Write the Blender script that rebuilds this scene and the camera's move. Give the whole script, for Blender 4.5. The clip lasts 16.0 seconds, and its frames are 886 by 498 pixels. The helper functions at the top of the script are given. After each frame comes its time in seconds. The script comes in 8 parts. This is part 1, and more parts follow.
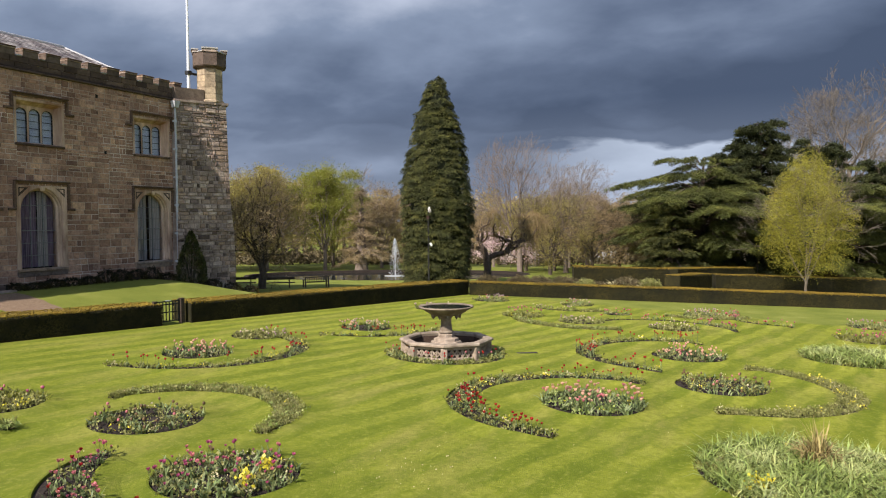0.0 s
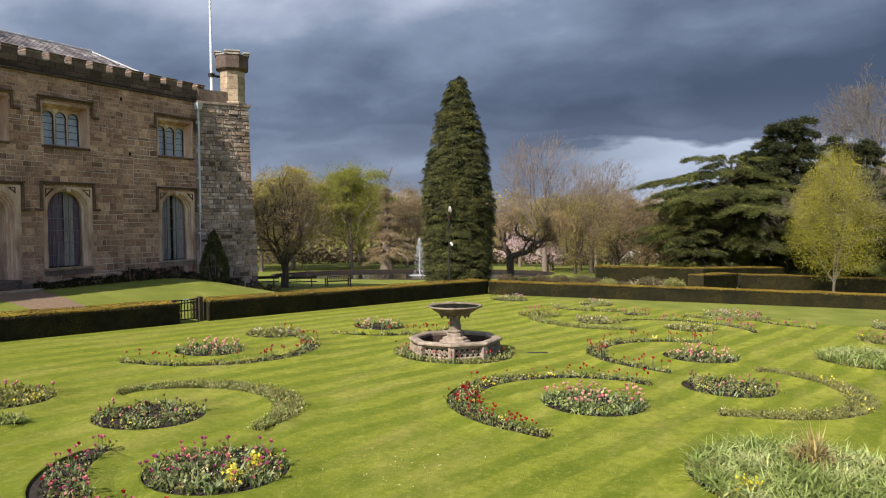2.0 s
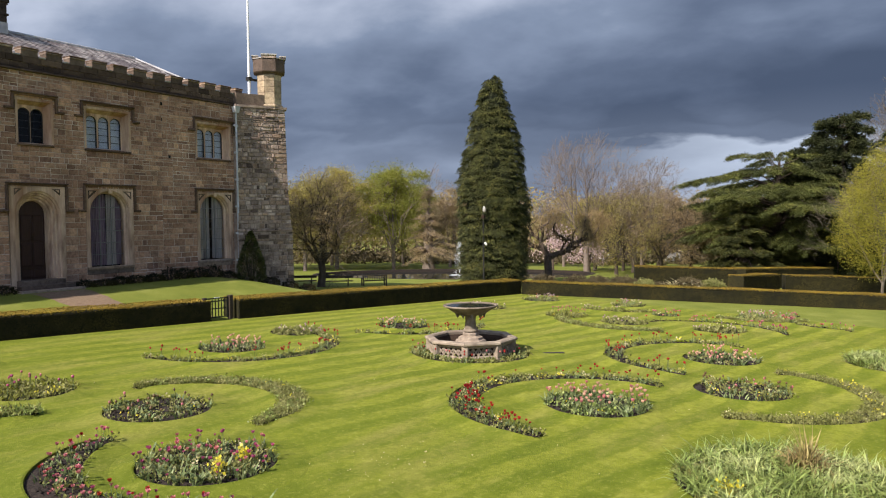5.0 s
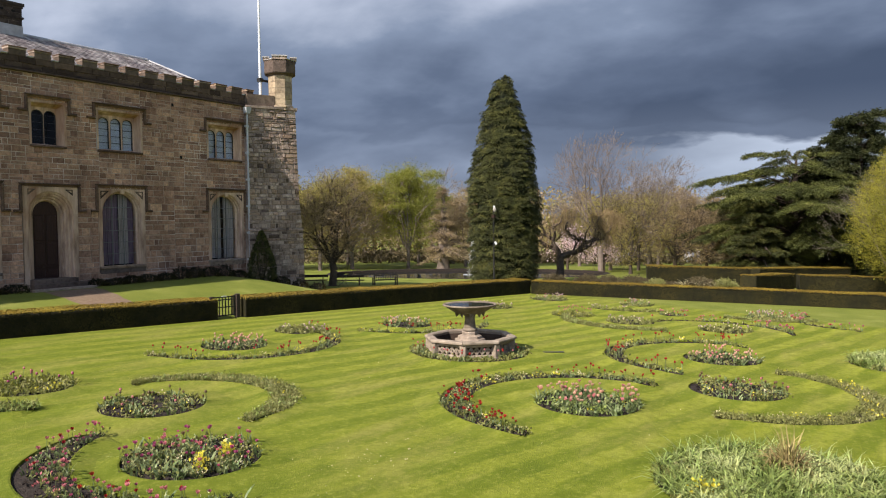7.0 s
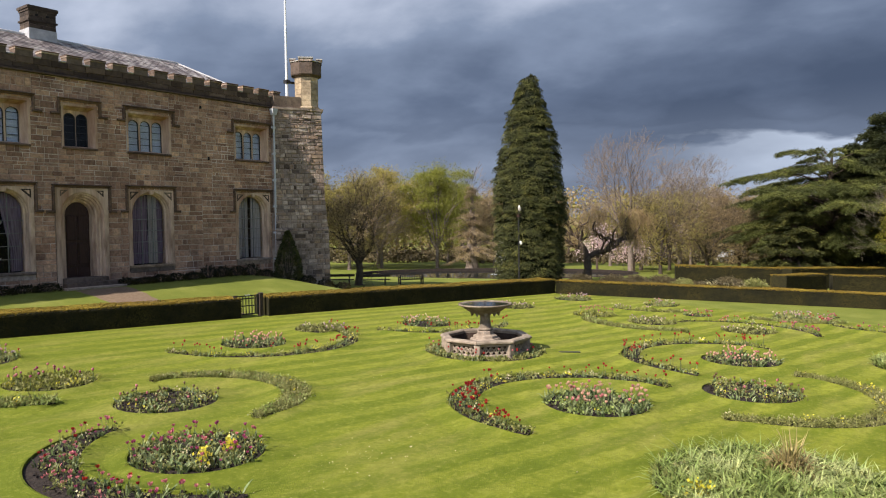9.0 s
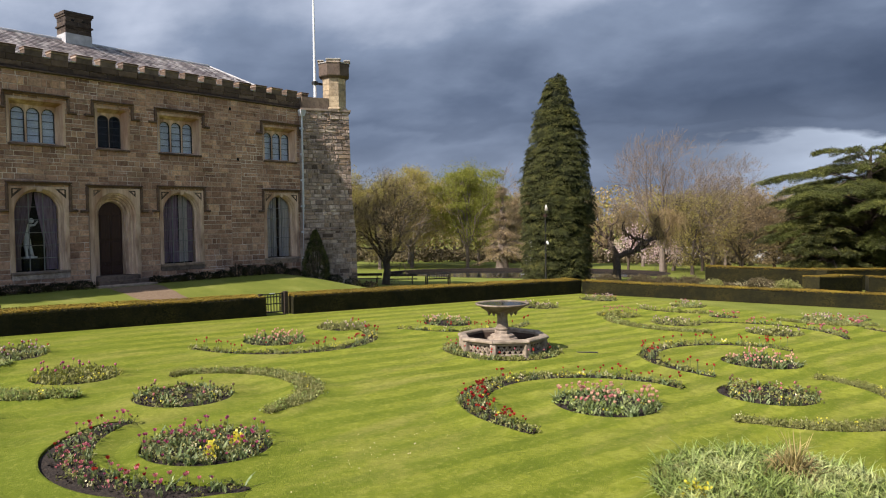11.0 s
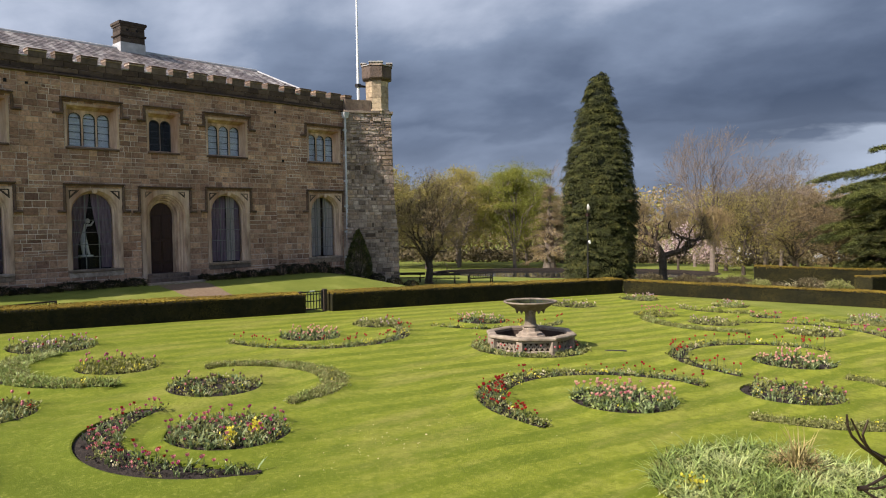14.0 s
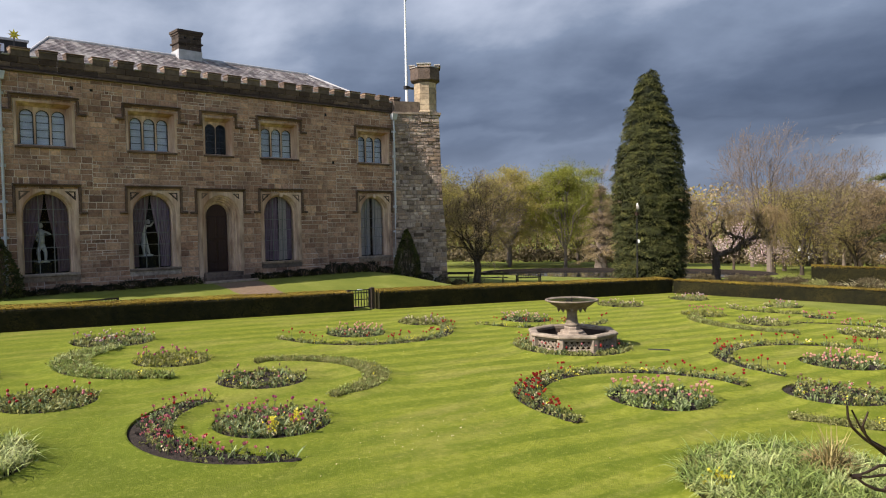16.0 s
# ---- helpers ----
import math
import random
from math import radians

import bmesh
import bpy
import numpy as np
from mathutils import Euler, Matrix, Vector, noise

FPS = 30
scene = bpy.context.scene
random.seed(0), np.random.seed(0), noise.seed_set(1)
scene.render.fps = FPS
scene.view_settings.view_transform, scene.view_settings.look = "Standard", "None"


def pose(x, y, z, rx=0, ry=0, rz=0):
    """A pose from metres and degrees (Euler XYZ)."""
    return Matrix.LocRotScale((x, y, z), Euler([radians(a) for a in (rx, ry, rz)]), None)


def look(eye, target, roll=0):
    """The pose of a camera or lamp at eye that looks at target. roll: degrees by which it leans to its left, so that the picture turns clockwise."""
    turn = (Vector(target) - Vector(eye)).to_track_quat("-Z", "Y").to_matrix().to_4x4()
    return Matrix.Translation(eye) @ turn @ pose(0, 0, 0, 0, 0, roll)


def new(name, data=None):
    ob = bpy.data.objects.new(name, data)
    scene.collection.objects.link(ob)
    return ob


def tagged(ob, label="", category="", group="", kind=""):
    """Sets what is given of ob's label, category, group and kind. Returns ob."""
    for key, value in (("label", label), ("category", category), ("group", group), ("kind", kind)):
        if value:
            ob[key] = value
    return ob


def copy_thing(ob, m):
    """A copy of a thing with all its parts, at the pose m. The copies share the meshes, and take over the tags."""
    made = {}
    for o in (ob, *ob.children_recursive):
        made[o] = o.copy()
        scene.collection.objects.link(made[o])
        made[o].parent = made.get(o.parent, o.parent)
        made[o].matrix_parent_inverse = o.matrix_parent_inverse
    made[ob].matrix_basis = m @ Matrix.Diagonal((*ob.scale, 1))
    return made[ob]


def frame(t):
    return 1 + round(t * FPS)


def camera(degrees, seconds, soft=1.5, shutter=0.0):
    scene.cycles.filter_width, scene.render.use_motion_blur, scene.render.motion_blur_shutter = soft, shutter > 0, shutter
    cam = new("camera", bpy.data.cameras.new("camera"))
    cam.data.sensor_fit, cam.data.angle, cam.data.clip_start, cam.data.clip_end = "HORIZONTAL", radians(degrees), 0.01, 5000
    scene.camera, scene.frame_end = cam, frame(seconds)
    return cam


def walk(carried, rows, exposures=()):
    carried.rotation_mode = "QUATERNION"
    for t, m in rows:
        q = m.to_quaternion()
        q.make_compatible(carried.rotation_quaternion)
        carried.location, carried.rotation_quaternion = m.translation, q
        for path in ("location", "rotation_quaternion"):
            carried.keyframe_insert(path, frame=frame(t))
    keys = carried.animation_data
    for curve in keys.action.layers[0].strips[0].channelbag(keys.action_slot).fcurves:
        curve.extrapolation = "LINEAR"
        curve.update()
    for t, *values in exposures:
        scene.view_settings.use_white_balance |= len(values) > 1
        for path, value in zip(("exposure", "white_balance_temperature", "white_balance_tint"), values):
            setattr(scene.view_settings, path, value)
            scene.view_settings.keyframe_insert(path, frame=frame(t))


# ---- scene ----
cam = camera(62.9, 16.0, soft=1.1)
PATH = [
    (0, (-25.103, -26.312, 3.7), (-23.297, -25.458, 3.623), -0.4),
    (0.5, (-25.055, -26.467, 3.702), (-23.26, -25.589, 3.624), -0.4),
    (1, (-24.996, -26.61, 3.697), (-23.21, -25.712, 3.621), -0.4),
    (1.5, (-24.937, -26.738, 3.698), (-23.158, -25.828, 3.621), -0.5),
    (2, (-24.879, -26.886, 3.7), (-23.111, -25.953, 3.622), -0.5),
    (2.5, (-24.815, -27.026, 3.699), (-23.062, -26.067, 3.621), -0.5),
    (3, (-24.747, -27.184, 3.695), (-23.009, -26.198, 3.618), -0.6),
    (3.5, (-24.687, -27.325, 3.692), (-22.961, -26.318, 3.615), -0.6),
    (4, (-24.623, -27.485, 3.692), (-22.909, -26.458, 3.615), -0.6),
    (6.5, (-24.324, -28.166, 3.68), (-22.649, -27.075, 3.603), -0.7),
    (7, (-24.263, -28.297, 3.674), (-22.597, -27.193, 3.597), -0.7),
    (7.5, (-24.216, -28.408, 3.678), (-22.558, -27.293, 3.601), -0.7),
    (8, (-24.157, -28.519, 3.673), (-22.515, -27.379, 3.596), -0.7),
    (8.5, (-24.098, -28.638, 3.674), (-22.471, -27.478, 3.597), -0.7),
    (9, (-24.045, -28.757, 3.673), (-22.433, -27.576, 3.596), -0.8),
    (11.5, (-23.797, -29.333, 3.667), (-22.26, -28.056, 3.591), -0.8),
    (12, (-23.75, -29.464, 3.666), (-22.229, -28.168, 3.591), -0.9),
    (12.5, (-23.713, -29.575, 3.66), (-22.206, -28.263, 3.586), -0.9),
    (13, (-23.696, -29.699, 3.646), (-22.204, -28.369, 3.571), -0.9),
    (13.5, (-23.666, -29.814, 3.628), (-22.189, -28.467, 3.554), -0.9),
    (14, (-23.642, -29.947, 3.609), (-22.187, -28.576, 3.536), -0.9),
    (14.5, (-23.626, -30.094, 3.589), (-22.203, -28.69, 3.517), -0.9),
    (15, (-23.598, -30.241, 3.59), (-22.2, -28.812, 3.518), -1.0),
    (15.5, (-23.615, -30.328, 3.581), (-22.241, -28.877, 3.51), -1.0),
    (16, (-23.642, -30.391, 3.58), (-22.292, -28.916, 3.51), -1.1),
]
walk(cam, [(t, look(eye, target, roll)) for t, eye, target, roll in PATH], exposures=[(0.0, 0.62, 6560, 15.7), (16.0, 0.62, 6560, 15.7)])

# ---- world, sun, exposure ----
SUN_EL, SUN_AZ = radians(42), radians(-13.5)  # elevation; heading in which the light travels
world = bpy.data.worlds.new("world")
scene.world = world
world.use_nodes = True
wn, wl = world.node_tree.nodes, world.node_tree.links
wn.clear()


def wnode(kind, **kw):
    n = wn.new(kind)
    for k, v in kw.items():
        if k == "op":
            n.operation = v
        else:
            n.inputs[k].default_value = v
    return n


def wmath(op, a, b=0.0, c=0.0):
    n = wn.new("ShaderNodeMath")
    n.operation = op
    for i, v in enumerate((a, b, c)):
        if isinstance(v, (int, float)):
            n.inputs[i].default_value = v
        else:
            wl.new(v, n.inputs[i])
    return n.outputs[0]


def wramp(fac, stops):
    n = wn.new("ShaderNodeValToRGB")
    while len(n.color_ramp.elements) < len(stops):
        n.color_ramp.elements.new(0.5)
    for e, (pos, col) in zip(n.color_ramp.elements, stops):
        e.position, e.color = pos, (*col, 1)
    wl.new(fac, n.inputs[0])
    return n.outputs[0]


def wmix(fac, a, b):
    n = wn.new("ShaderNodeMix")
    n.data_type = "RGBA"
    for s, v in ((0, fac), (6, a), (7, b)):
        if isinstance(v, (int, float)):
            n.inputs[s].default_value = v
        elif isinstance(v, tuple):
            n.inputs[s].default_value = (*v, 1)
        else:
            wl.new(v, n.inputs[s])
    return n.outputs[2]


sky = wn.new("ShaderNodeTexSky")
sky.sky_type, sky.sun_disc = "NISHITA", False
sky.sun_elevation, sky.sun_rotation = SUN_EL, radians(90) - (SUN_AZ + math.pi)
coord = wn.new("ShaderNodeTexCoord")
split = wn.new("ShaderNodeSeparateXYZ")
wl.new(coord.outputs["Generated"], split.inputs[0])
# cloud deck: the view direction laid on a flat layer overhead
up = wmath("ADD", wmath("MAXIMUM", split.outputs[2], 0.0), 0.30)
deck = wn.new("ShaderNodeCombineXYZ")
wl.new(wmath("DIVIDE", split.outputs[0], up), deck.inputs[0])
wl.new(wmath("DIVIDE", split.outputs[1], up), deck.inputs[1])


def wnoise(scale, detail, rough, offset, warp=0.0):
    m = wn.new("ShaderNodeMapping")
    m.inputs["Location"].default_value = offset
    m.inputs["Rotation"].default_value = (0, 0, radians(36))
    m.inputs["Scale"].default_value = (1.0, 0.8, 1)
    wl.new(deck.outputs[0], m.inputs[0])
    n = wnode("ShaderNodeTexNoise", Scale=scale, Detail=detail, Roughness=rough, Distortion=warp)
    wl.new(m.outputs[0], n.inputs["Vector"])
    return n.outputs[0]


big = wnoise(0.9, 3, 0.5, (3.1, 7.4, 0), 0.15)
small = wnoise(2.3, 8, 0.52, (1.0, 2.0, 0), 0.1)
cover = wmath("ADD", wmath("MULTIPLY", big, 0.58), wmath("MULTIPLY", small, 0.42))
# the deck breaks up towards the house and overhead, and is heaviest over the park
toward = wmath("ADD", wmath("MULTIPLY", split.outputs[0], 0.10), wmath("MULTIPLY", split.outputs[1], 0.95))
cover = wmath("ADD", cover, wmath("MULTIPLY", wmath("SUBTRACT", toward, 0.58), 0.32))
cover = wmath("ADD", cover, wmath("MULTIPLY", wmath("MAXIMUM", wmath("SUBTRACT", toward, 0.80), 0.0), 0.55))
cover = wmath("ADD", cover, wmath("MULTIPLY", wmath("SUBTRACT", split.outputs[2], 0.20), 0.36))
# the deck's lower edge: under it the far, paler cloud layer shows
edge = wramp(wmath("ADD", split.outputs[2], wmath("MULTIPLY", wmath("SUBTRACT", small, 0.5), 0.16)), [(0.120, (1, 1, 1)), (0.129, (0, 0, 0))])
cover = wmath("ADD", cover, wmath("MULTIPLY_ADD", edge, 0.055, -0.014))
# a paler swell over the park and a heavier bank beside it
for az, amount in ((20, 0.05), (38, -0.022)):
    a = radians(az)
    near = wmath("ADD", wmath("ADD", wmath("MULTIPLY", split.outputs[0], math.cos(a) * 0.98), wmath("MULTIPLY", split.outputs[1], math.sin(a) * 0.98)), wmath("MULTIPLY", split.outputs[2], 0.2))
    cover = wmath("ADD", cover, wmath("MULTIPLY", wramp(near, [(0.955, (0, 0, 0)), (0.998, (1, 1, 1))]), amount))
clouds = wramp(cover, [(0.36, (0.047, 0.069, 0.111)), (0.46, (0.082, 0.114, 0.172)), (0.56, (0.152, 0.200, 0.278)), (0.69, (0.40, 0.46, 0.55))])
# brighter layers low over the horizon, where the deck thins out
low = wramp(split.outputs[2], [(0.0, (1, 1, 1)), (0.05, (0.9, 0.9, 0.9)), (0.16, (0.0, 0.0, 0.0))])
gap = wramp(wnoise(0.34, 4, 0.55, (9.0, 4.0, 0), 0.3), [(0.42, (0, 0, 0)), (0.62, (1, 1, 1))])
thin = wmath("MULTIPLY", low, gap)
# a bright break low over the park, beside the cedar
east = wmath("ADD", wmath("MULTIPLY", split.outputs[0], 0.995), wmath("MULTIPLY", split.outputs[1], 0.095))
lobe = wramp(east, [(0.94, (0, 0, 0)), (0.975, (0.35, 0.35, 0.35)), (0.997, (1, 1, 1))])
rag = wramp(wmath("ADD", split.outputs[2], wmath("MULTIPLY", wmath("SUBTRACT", small, 0.5), 0.18)), [(0.02, (0.6, 0.6, 0.6)), (0.090, (1, 1, 1)), (0.108, (0, 0, 0))])
thin = wmath("MAXIMUM", wmath("MULTIPLY", thin, 0.25), wmath("MULTIPLY", lobe, rag))
clouds = wmix(thin, clouds, (0.35, 0.42, 0.51))
# behind the camera, towards the sun, the sky is open
side = wmath("ADD", wmath("MULTIPLY", split.outputs[0], -0.80), wmath("MULTIPLY", split.outputs[1], -0.60))
clear = wramp(side, [(0.15, (0, 0, 0)), (0.6, (0.8, 0.8, 0.8))])
bg_cloud = wnode("ShaderNodeBackground", Strength=1.0)
wl.new(clouds, bg_cloud.inputs["Color"])
bg_sky = wnode("ShaderNodeBackground", Strength=0.15)
wl.new(sky.outputs[0], bg_sky.inputs["Color"])
both = wn.new("ShaderNodeMixShader")
wl.new(clear, both.inputs[0])
wl.new(bg_cloud.outputs[0], both.inputs[1])
wl.new(bg_sky.outputs[0], both.inputs[2])
out = wn.new("ShaderNodeOutputWorld")
wl.new(both.outputs[0], out.inputs[0])

sun_data = bpy.data.lights.new("sun", "SUN")
sun_data.energy, sun_data.angle, sun_data.color = 4.9, radians(0.6), (1.0, 0.94, 0.83)
sun = new("sun", sun_data)
sun.matrix_world = look((-40, 20, 50), Vector((-40, 20, 50)) + Vector((math.cos(SUN_AZ) * math.cos(SUN_EL), math.sin(SUN_AZ) * math.cos(SUN_EL), -math.sin(SUN_EL))))

# ---- materials ----
def surf(name, stops, scale=3.0, detail=6, rough=0.85, bump=0.3, bscale=None, metal=0.0, second=None, dist=0.02, vary=0.0, spec=0.3, stretch=(1, 1, 1), trans=0.0):
    """A noisy surface: a colour ramp over noise, broad stains as (colour, scale, amount), bump, and a change from piece to piece."""
    m = bpy.data.materials.new(name)
    m.use_nodes = True
    n, l = m.node_tree.nodes, m.node_tree.links
    b = n["Principled BSDF"]
    tc = n.new("ShaderNodeTexCoord")
    mp = n.new("ShaderNodeMapping")
    mp.inputs["Scale"].default_value = stretch
    l.new(tc.outputs["Object"], mp.inputs[0])
    no = n.new("ShaderNodeTexNoise")
    no.inputs["Scale"].default_value, no.inputs["Detail"].default_value, no.inputs["Roughness"].default_value = scale, detail, 0.62
    l.new(mp.outputs[0], no.inputs["Vector"])
    rp = n.new("ShaderNodeValToRGB")
    while len(rp.color_ramp.elements) < len(stops):
        rp.color_ramp.elements.new(0.5)
    for i, (e, c) in enumerate(zip(rp.color_ramp.elements, stops)):
        e.position, e.color = 0.3 + 0.4 * i / max(1, len(stops) - 1), (*c, 1)
    l.new(no.outputs[0], rp.inputs[0])
    col = rp.outputs[0]
    if second:
        c2, s2, amount = second
        n2 = n.new("ShaderNodeTexNoise")
        n2.inputs["Scale"].default_value, n2.inputs["Detail"].default_value = s2, 4
        l.new(mp.outputs[0], n2.inputs["Vector"])
        r2 = n.new("ShaderNodeValToRGB")
        r2.color_ramp.elements[0].position, r2.color_ramp.elements[1].position = 0.45, 0.68
        r2.color_ramp.elements[1].color = (amount, amount, amount, 1)
        l.new(n2.outputs[0], r2.inputs[0])
        mx = n.new("ShaderNodeMix")
        mx.data_type = "RGBA"
        mx.inputs[7].default_value = (*c2, 1)
        l.new(r2.outputs[0], mx.inputs[0])
        l.new(col, mx.inputs[6])
        col = mx.outputs[2]
    if vary:
        geo, oi = n.new("ShaderNodeNewGeometry"), n.new("ShaderNodeObjectInfo")
        ad = n.new("ShaderNodeMath")
        l.new(geo.outputs["Random Per Island"], ad.inputs[0])
        l.new(oi.outputs["Random"], ad.inputs[1])
        fr = n.new("ShaderNodeMath")
        fr.operation = "FRACT"
        l.new(ad.outputs[0], fr.inputs[0])
        mr = n.new("ShaderNodeMapRange")
        mr.inputs["To Min"].default_value, mr.inputs["To Max"].default_value = 1 - vary, 1 + vary
        l.new(fr.outputs[0], mr.inputs[0])
        hs = n.new("ShaderNodeHueSaturation")
        l.new(mr.outputs[0], hs.inputs["Value"])
        m2 = n.new("ShaderNodeMapRange")
        m2.inputs["To Min"].default_value, m2.inputs["To Max"].default_value = 0.5 - vary * 0.03, 0.5 + vary * 0.03
        mu = n.new("ShaderNodeMath")
        mu.operation = "MULTIPLY"
        mu.inputs[1].default_value = 7.31
        l.new(fr.outputs[0], mu.inputs[0])
        f2 = n.new("ShaderNodeMath")
        f2.operation = "FRACT"
        l.new(mu.outputs[0], f2.inputs[0])
        l.new(f2.outputs[0], m2.inputs[0])
        l.new(m2.outputs[0], hs.inputs["Hue"])
        l.new(col, hs.inputs["Color"])
        col = hs.outputs[0]
    l.new(col, b.inputs["Base Color"])
    b.inputs["Roughness"].default_value, b.inputs["Metallic"].default_value, b.inputs["Specular IOR Level"].default_value = rough, metal, spec
    if trans:
        b.inputs["Transmission Weight"].default_value = 0.0
        tr = n.new("ShaderNodeBsdfTranslucent")
        l.new(col, tr.inputs[0])
        ms = n.new("ShaderNodeMixShader")
        ms.inputs[0].default_value = trans
        l.new(b.outputs[0], ms.inputs[1])
        l.new(tr.outputs[0], ms.inputs[2])
        l.new(ms.outputs[0], n["Material Output"].inputs[0])
    if bump:
        bn = n.new("ShaderNodeTexNoise")
        bn.inputs["Scale"].default_value, bn.inputs["Detail"].default_value = bscale or scale * 4, 5
        l.new(mp.outputs[0], bn.inputs["Vector"])
        bu = n.new("ShaderNodeBump")
        bu.inputs["Strength"].default_value, bu.inputs["Distance"].default_value = bump, dist
        l.new(bn.outputs[0], bu.inputs["Height"])
        l.new(bu.outputs[0], b.inputs["Normal"])
    return m


def masonry(name, palette, stain, amount, rough=0.92, bump=0.8, grain=9.0):
    """Stone laid in pieces: each takes its own tone from the palette, with grain, blotches and broad weather stains across the wall."""
    m = bpy.data.materials.new(name)
    m.use_nodes = True
    n, l = m.node_tree.nodes, m.node_tree.links
    b = n["Principled BSDF"]
    geo, oi = n.new("ShaderNodeNewGeometry"), n.new("ShaderNodeObjectInfo")
    ad, fr = n.new("ShaderNodeMath"), n.new("ShaderNodeMath")
    fr.operation = "FRACT"
    l.new(geo.outputs["Random Per Island"], ad.inputs[0])
    l.new(oi.outputs["Random"], ad.inputs[1])
    l.new(ad.outputs[0], fr.inputs[0])

    def noise_tex(scale, detail, rough_=0.6):
        no = n.new("ShaderNodeTexNoise")
        no.inputs["Scale"].default_value, no.inputs["Detail"].default_value, no.inputs["Roughness"].default_value = scale, detail, rough_
        l.new(geo.outputs["Position"], no.inputs["Vector"])
        return no.outputs[0]

    def ramp(fac, stops):
        r = n.new("ShaderNodeValToRGB")
        while len(r.color_ramp.elements) < len(stops):
            r.color_ramp.elements.new(0.5)
        for e, (p, c) in zip(r.color_ramp.elements, stops):
            e.position, e.color = p, (*c, 1)
        l.new(fac, r.inputs[0])
        return r.outputs[0]

    def mix(fac, a, c, blend="MIX"):
        x = n.new("ShaderNodeMix")
        x.data_type, x.blend_type = "RGBA", blend
        for sk, v in ((0, fac), (6, a), (7, c)):
            if isinstance(v, (int, float)):
                x.inputs[sk].default_value = v
            elif isinstance(v, tuple):
                x.inputs[sk].default_value = (*v, 1)
            else:
                l.new(v, x.inputs[sk])
        return x.outputs[2]

    k = len(palette)
    col = ramp(fr.outputs[0], [((i + 0.5) / k, c) for i, c in enumerate(palette)])
    col = mix(1.0, col, ramp(noise_tex(grain, 8, 0.7), [(0.28, (0.52, 0.50, 0.48)), (0.5, (1.0, 1.0, 1.0)), (0.74, (1.42, 1.40, 1.36))]), "MULTIPLY")
    col = mix(1.0, col, ramp(noise_tex(2.6, 6, 0.65), [(0.32, (0.70, 0.68, 0.67)), (0.52, (1.0, 1.0, 1.0)), (0.70, (1.22, 1.21, 1.18))]), "MULTIPLY")
    col = mix(1.0, col, ramp(noise_tex(0.55, 5, 0.6), [(0.30, (0.66, 0.64, 0.64)), (0.5, (0.96, 0.96, 0.96)), (0.72, (1.28, 1.26, 1.2))]), "MULTIPLY")
    col = mix(ramp(noise_tex(1.3, 6, 0.65), [(0.50, (0, 0, 0)), (0.70, (amount, amount, amount))]), col, stain)
    l.new(col, b.inputs["Base Color"])
    b.inputs["Roughness"].default_value, b.inputs["Specular IOR Level"].default_value = rough, 0.25
    bu = n.new("ShaderNodeBump")
    bu.inputs["Strength"].default_value, bu.inputs["Distance"].default_value = bump, 0.025
    l.new(noise_tex(grain * 2.2, 6, 0.7), bu.inputs["Height"])
    l.new(bu.outputs[0], b.inputs["Normal"])
    return m


M = {}
M["stone"] = masonry("facade_stone", [(0.25, 0.142, 0.098), (0.53, 0.322, 0.218), (0.40, 0.234, 0.156), (0.31, 0.178, 0.119), (0.50, 0.312, 0.218), (0.43, 0.257, 0.172), (0.64, 0.405, 0.265), (0.37, 0.232, 0.164)], (0.12, 0.072, 0.054), 0.65, 0.92, 0.9)
M["rubble"] = masonry("rubble_stone", [(0.125, 0.092, 0.073), (0.37, 0.287, 0.228), (0.24, 0.182, 0.145), (0.54, 0.435, 0.352), (0.31, 0.238, 0.19), (0.37, 0.265, 0.186)], (0.10, 0.078, 0.067), 0.65, 0.94, 1.0, 7.0)
M["turret"] = masonry("turret_stone", [(0.31, 0.245, 0.170), (0.44, 0.352, 0.245), (0.37, 0.288, 0.195), (0.27, 0.215, 0.155)], (0.19, 0.14, 0.09), 0.6, 0.92, 0.6, 6.0)
M["mortar"] = surf("mortar", [(0.36, 0.265, 0.20), (0.52, 0.405, 0.32)], 3, 6, 0.95, 0.4, 40, second=((0.86, 0.75, 0.65), 0.6, 0.85))
M["dressed"] = surf("dressed_stone", [(0.23, 0.138, 0.094), (0.54, 0.378, 0.268), (0.80, 0.60, 0.44)], 2.4, 9, 0.9, 0.45, 24, second=((0.27, 0.112, 0.052), 1.3, 0.9), vary=0.10, stretch=(1, 1, 0.22))
M["soot"] = masonry("sooty_stone", [(0.064, 0.043, 0.033), (0.130, 0.088, 0.063), (0.090, 0.060, 0.044), (0.20, 0.138, 0.097), (0.105, 0.072, 0.054)], (0.047, 0.033, 0.026), 0.6, 0.93, 0.7, 6.0)
M["merlon"] = masonry("merlon_stone", [(0.125, 0.092, 0.070), (0.20, 0.150, 0.115), (0.16, 0.118, 0.09), (0.105, 0.076, 0.058)], (0.06, 0.044, 0.034), 0.6, 0.93, 0.7, 6.0)
M["flue"] = masonry("chimney_stone", [(0.040, 0.031, 0.026), (0.085, 0.064, 0.052), (0.058, 0.045, 0.037), (0.12, 0.09, 0.07)], (0.028, 0.022, 0.019), 0.7, 0.93, 0.8, 6.0)
M["hood"] = masonry("moulded_stone", [(0.115, 0.073, 0.051), (0.180, 0.116, 0.080), (0.14, 0.091, 0.063)], (0.054, 0.037, 0.029), 0.7, 0.92, 0.5, 7.0)
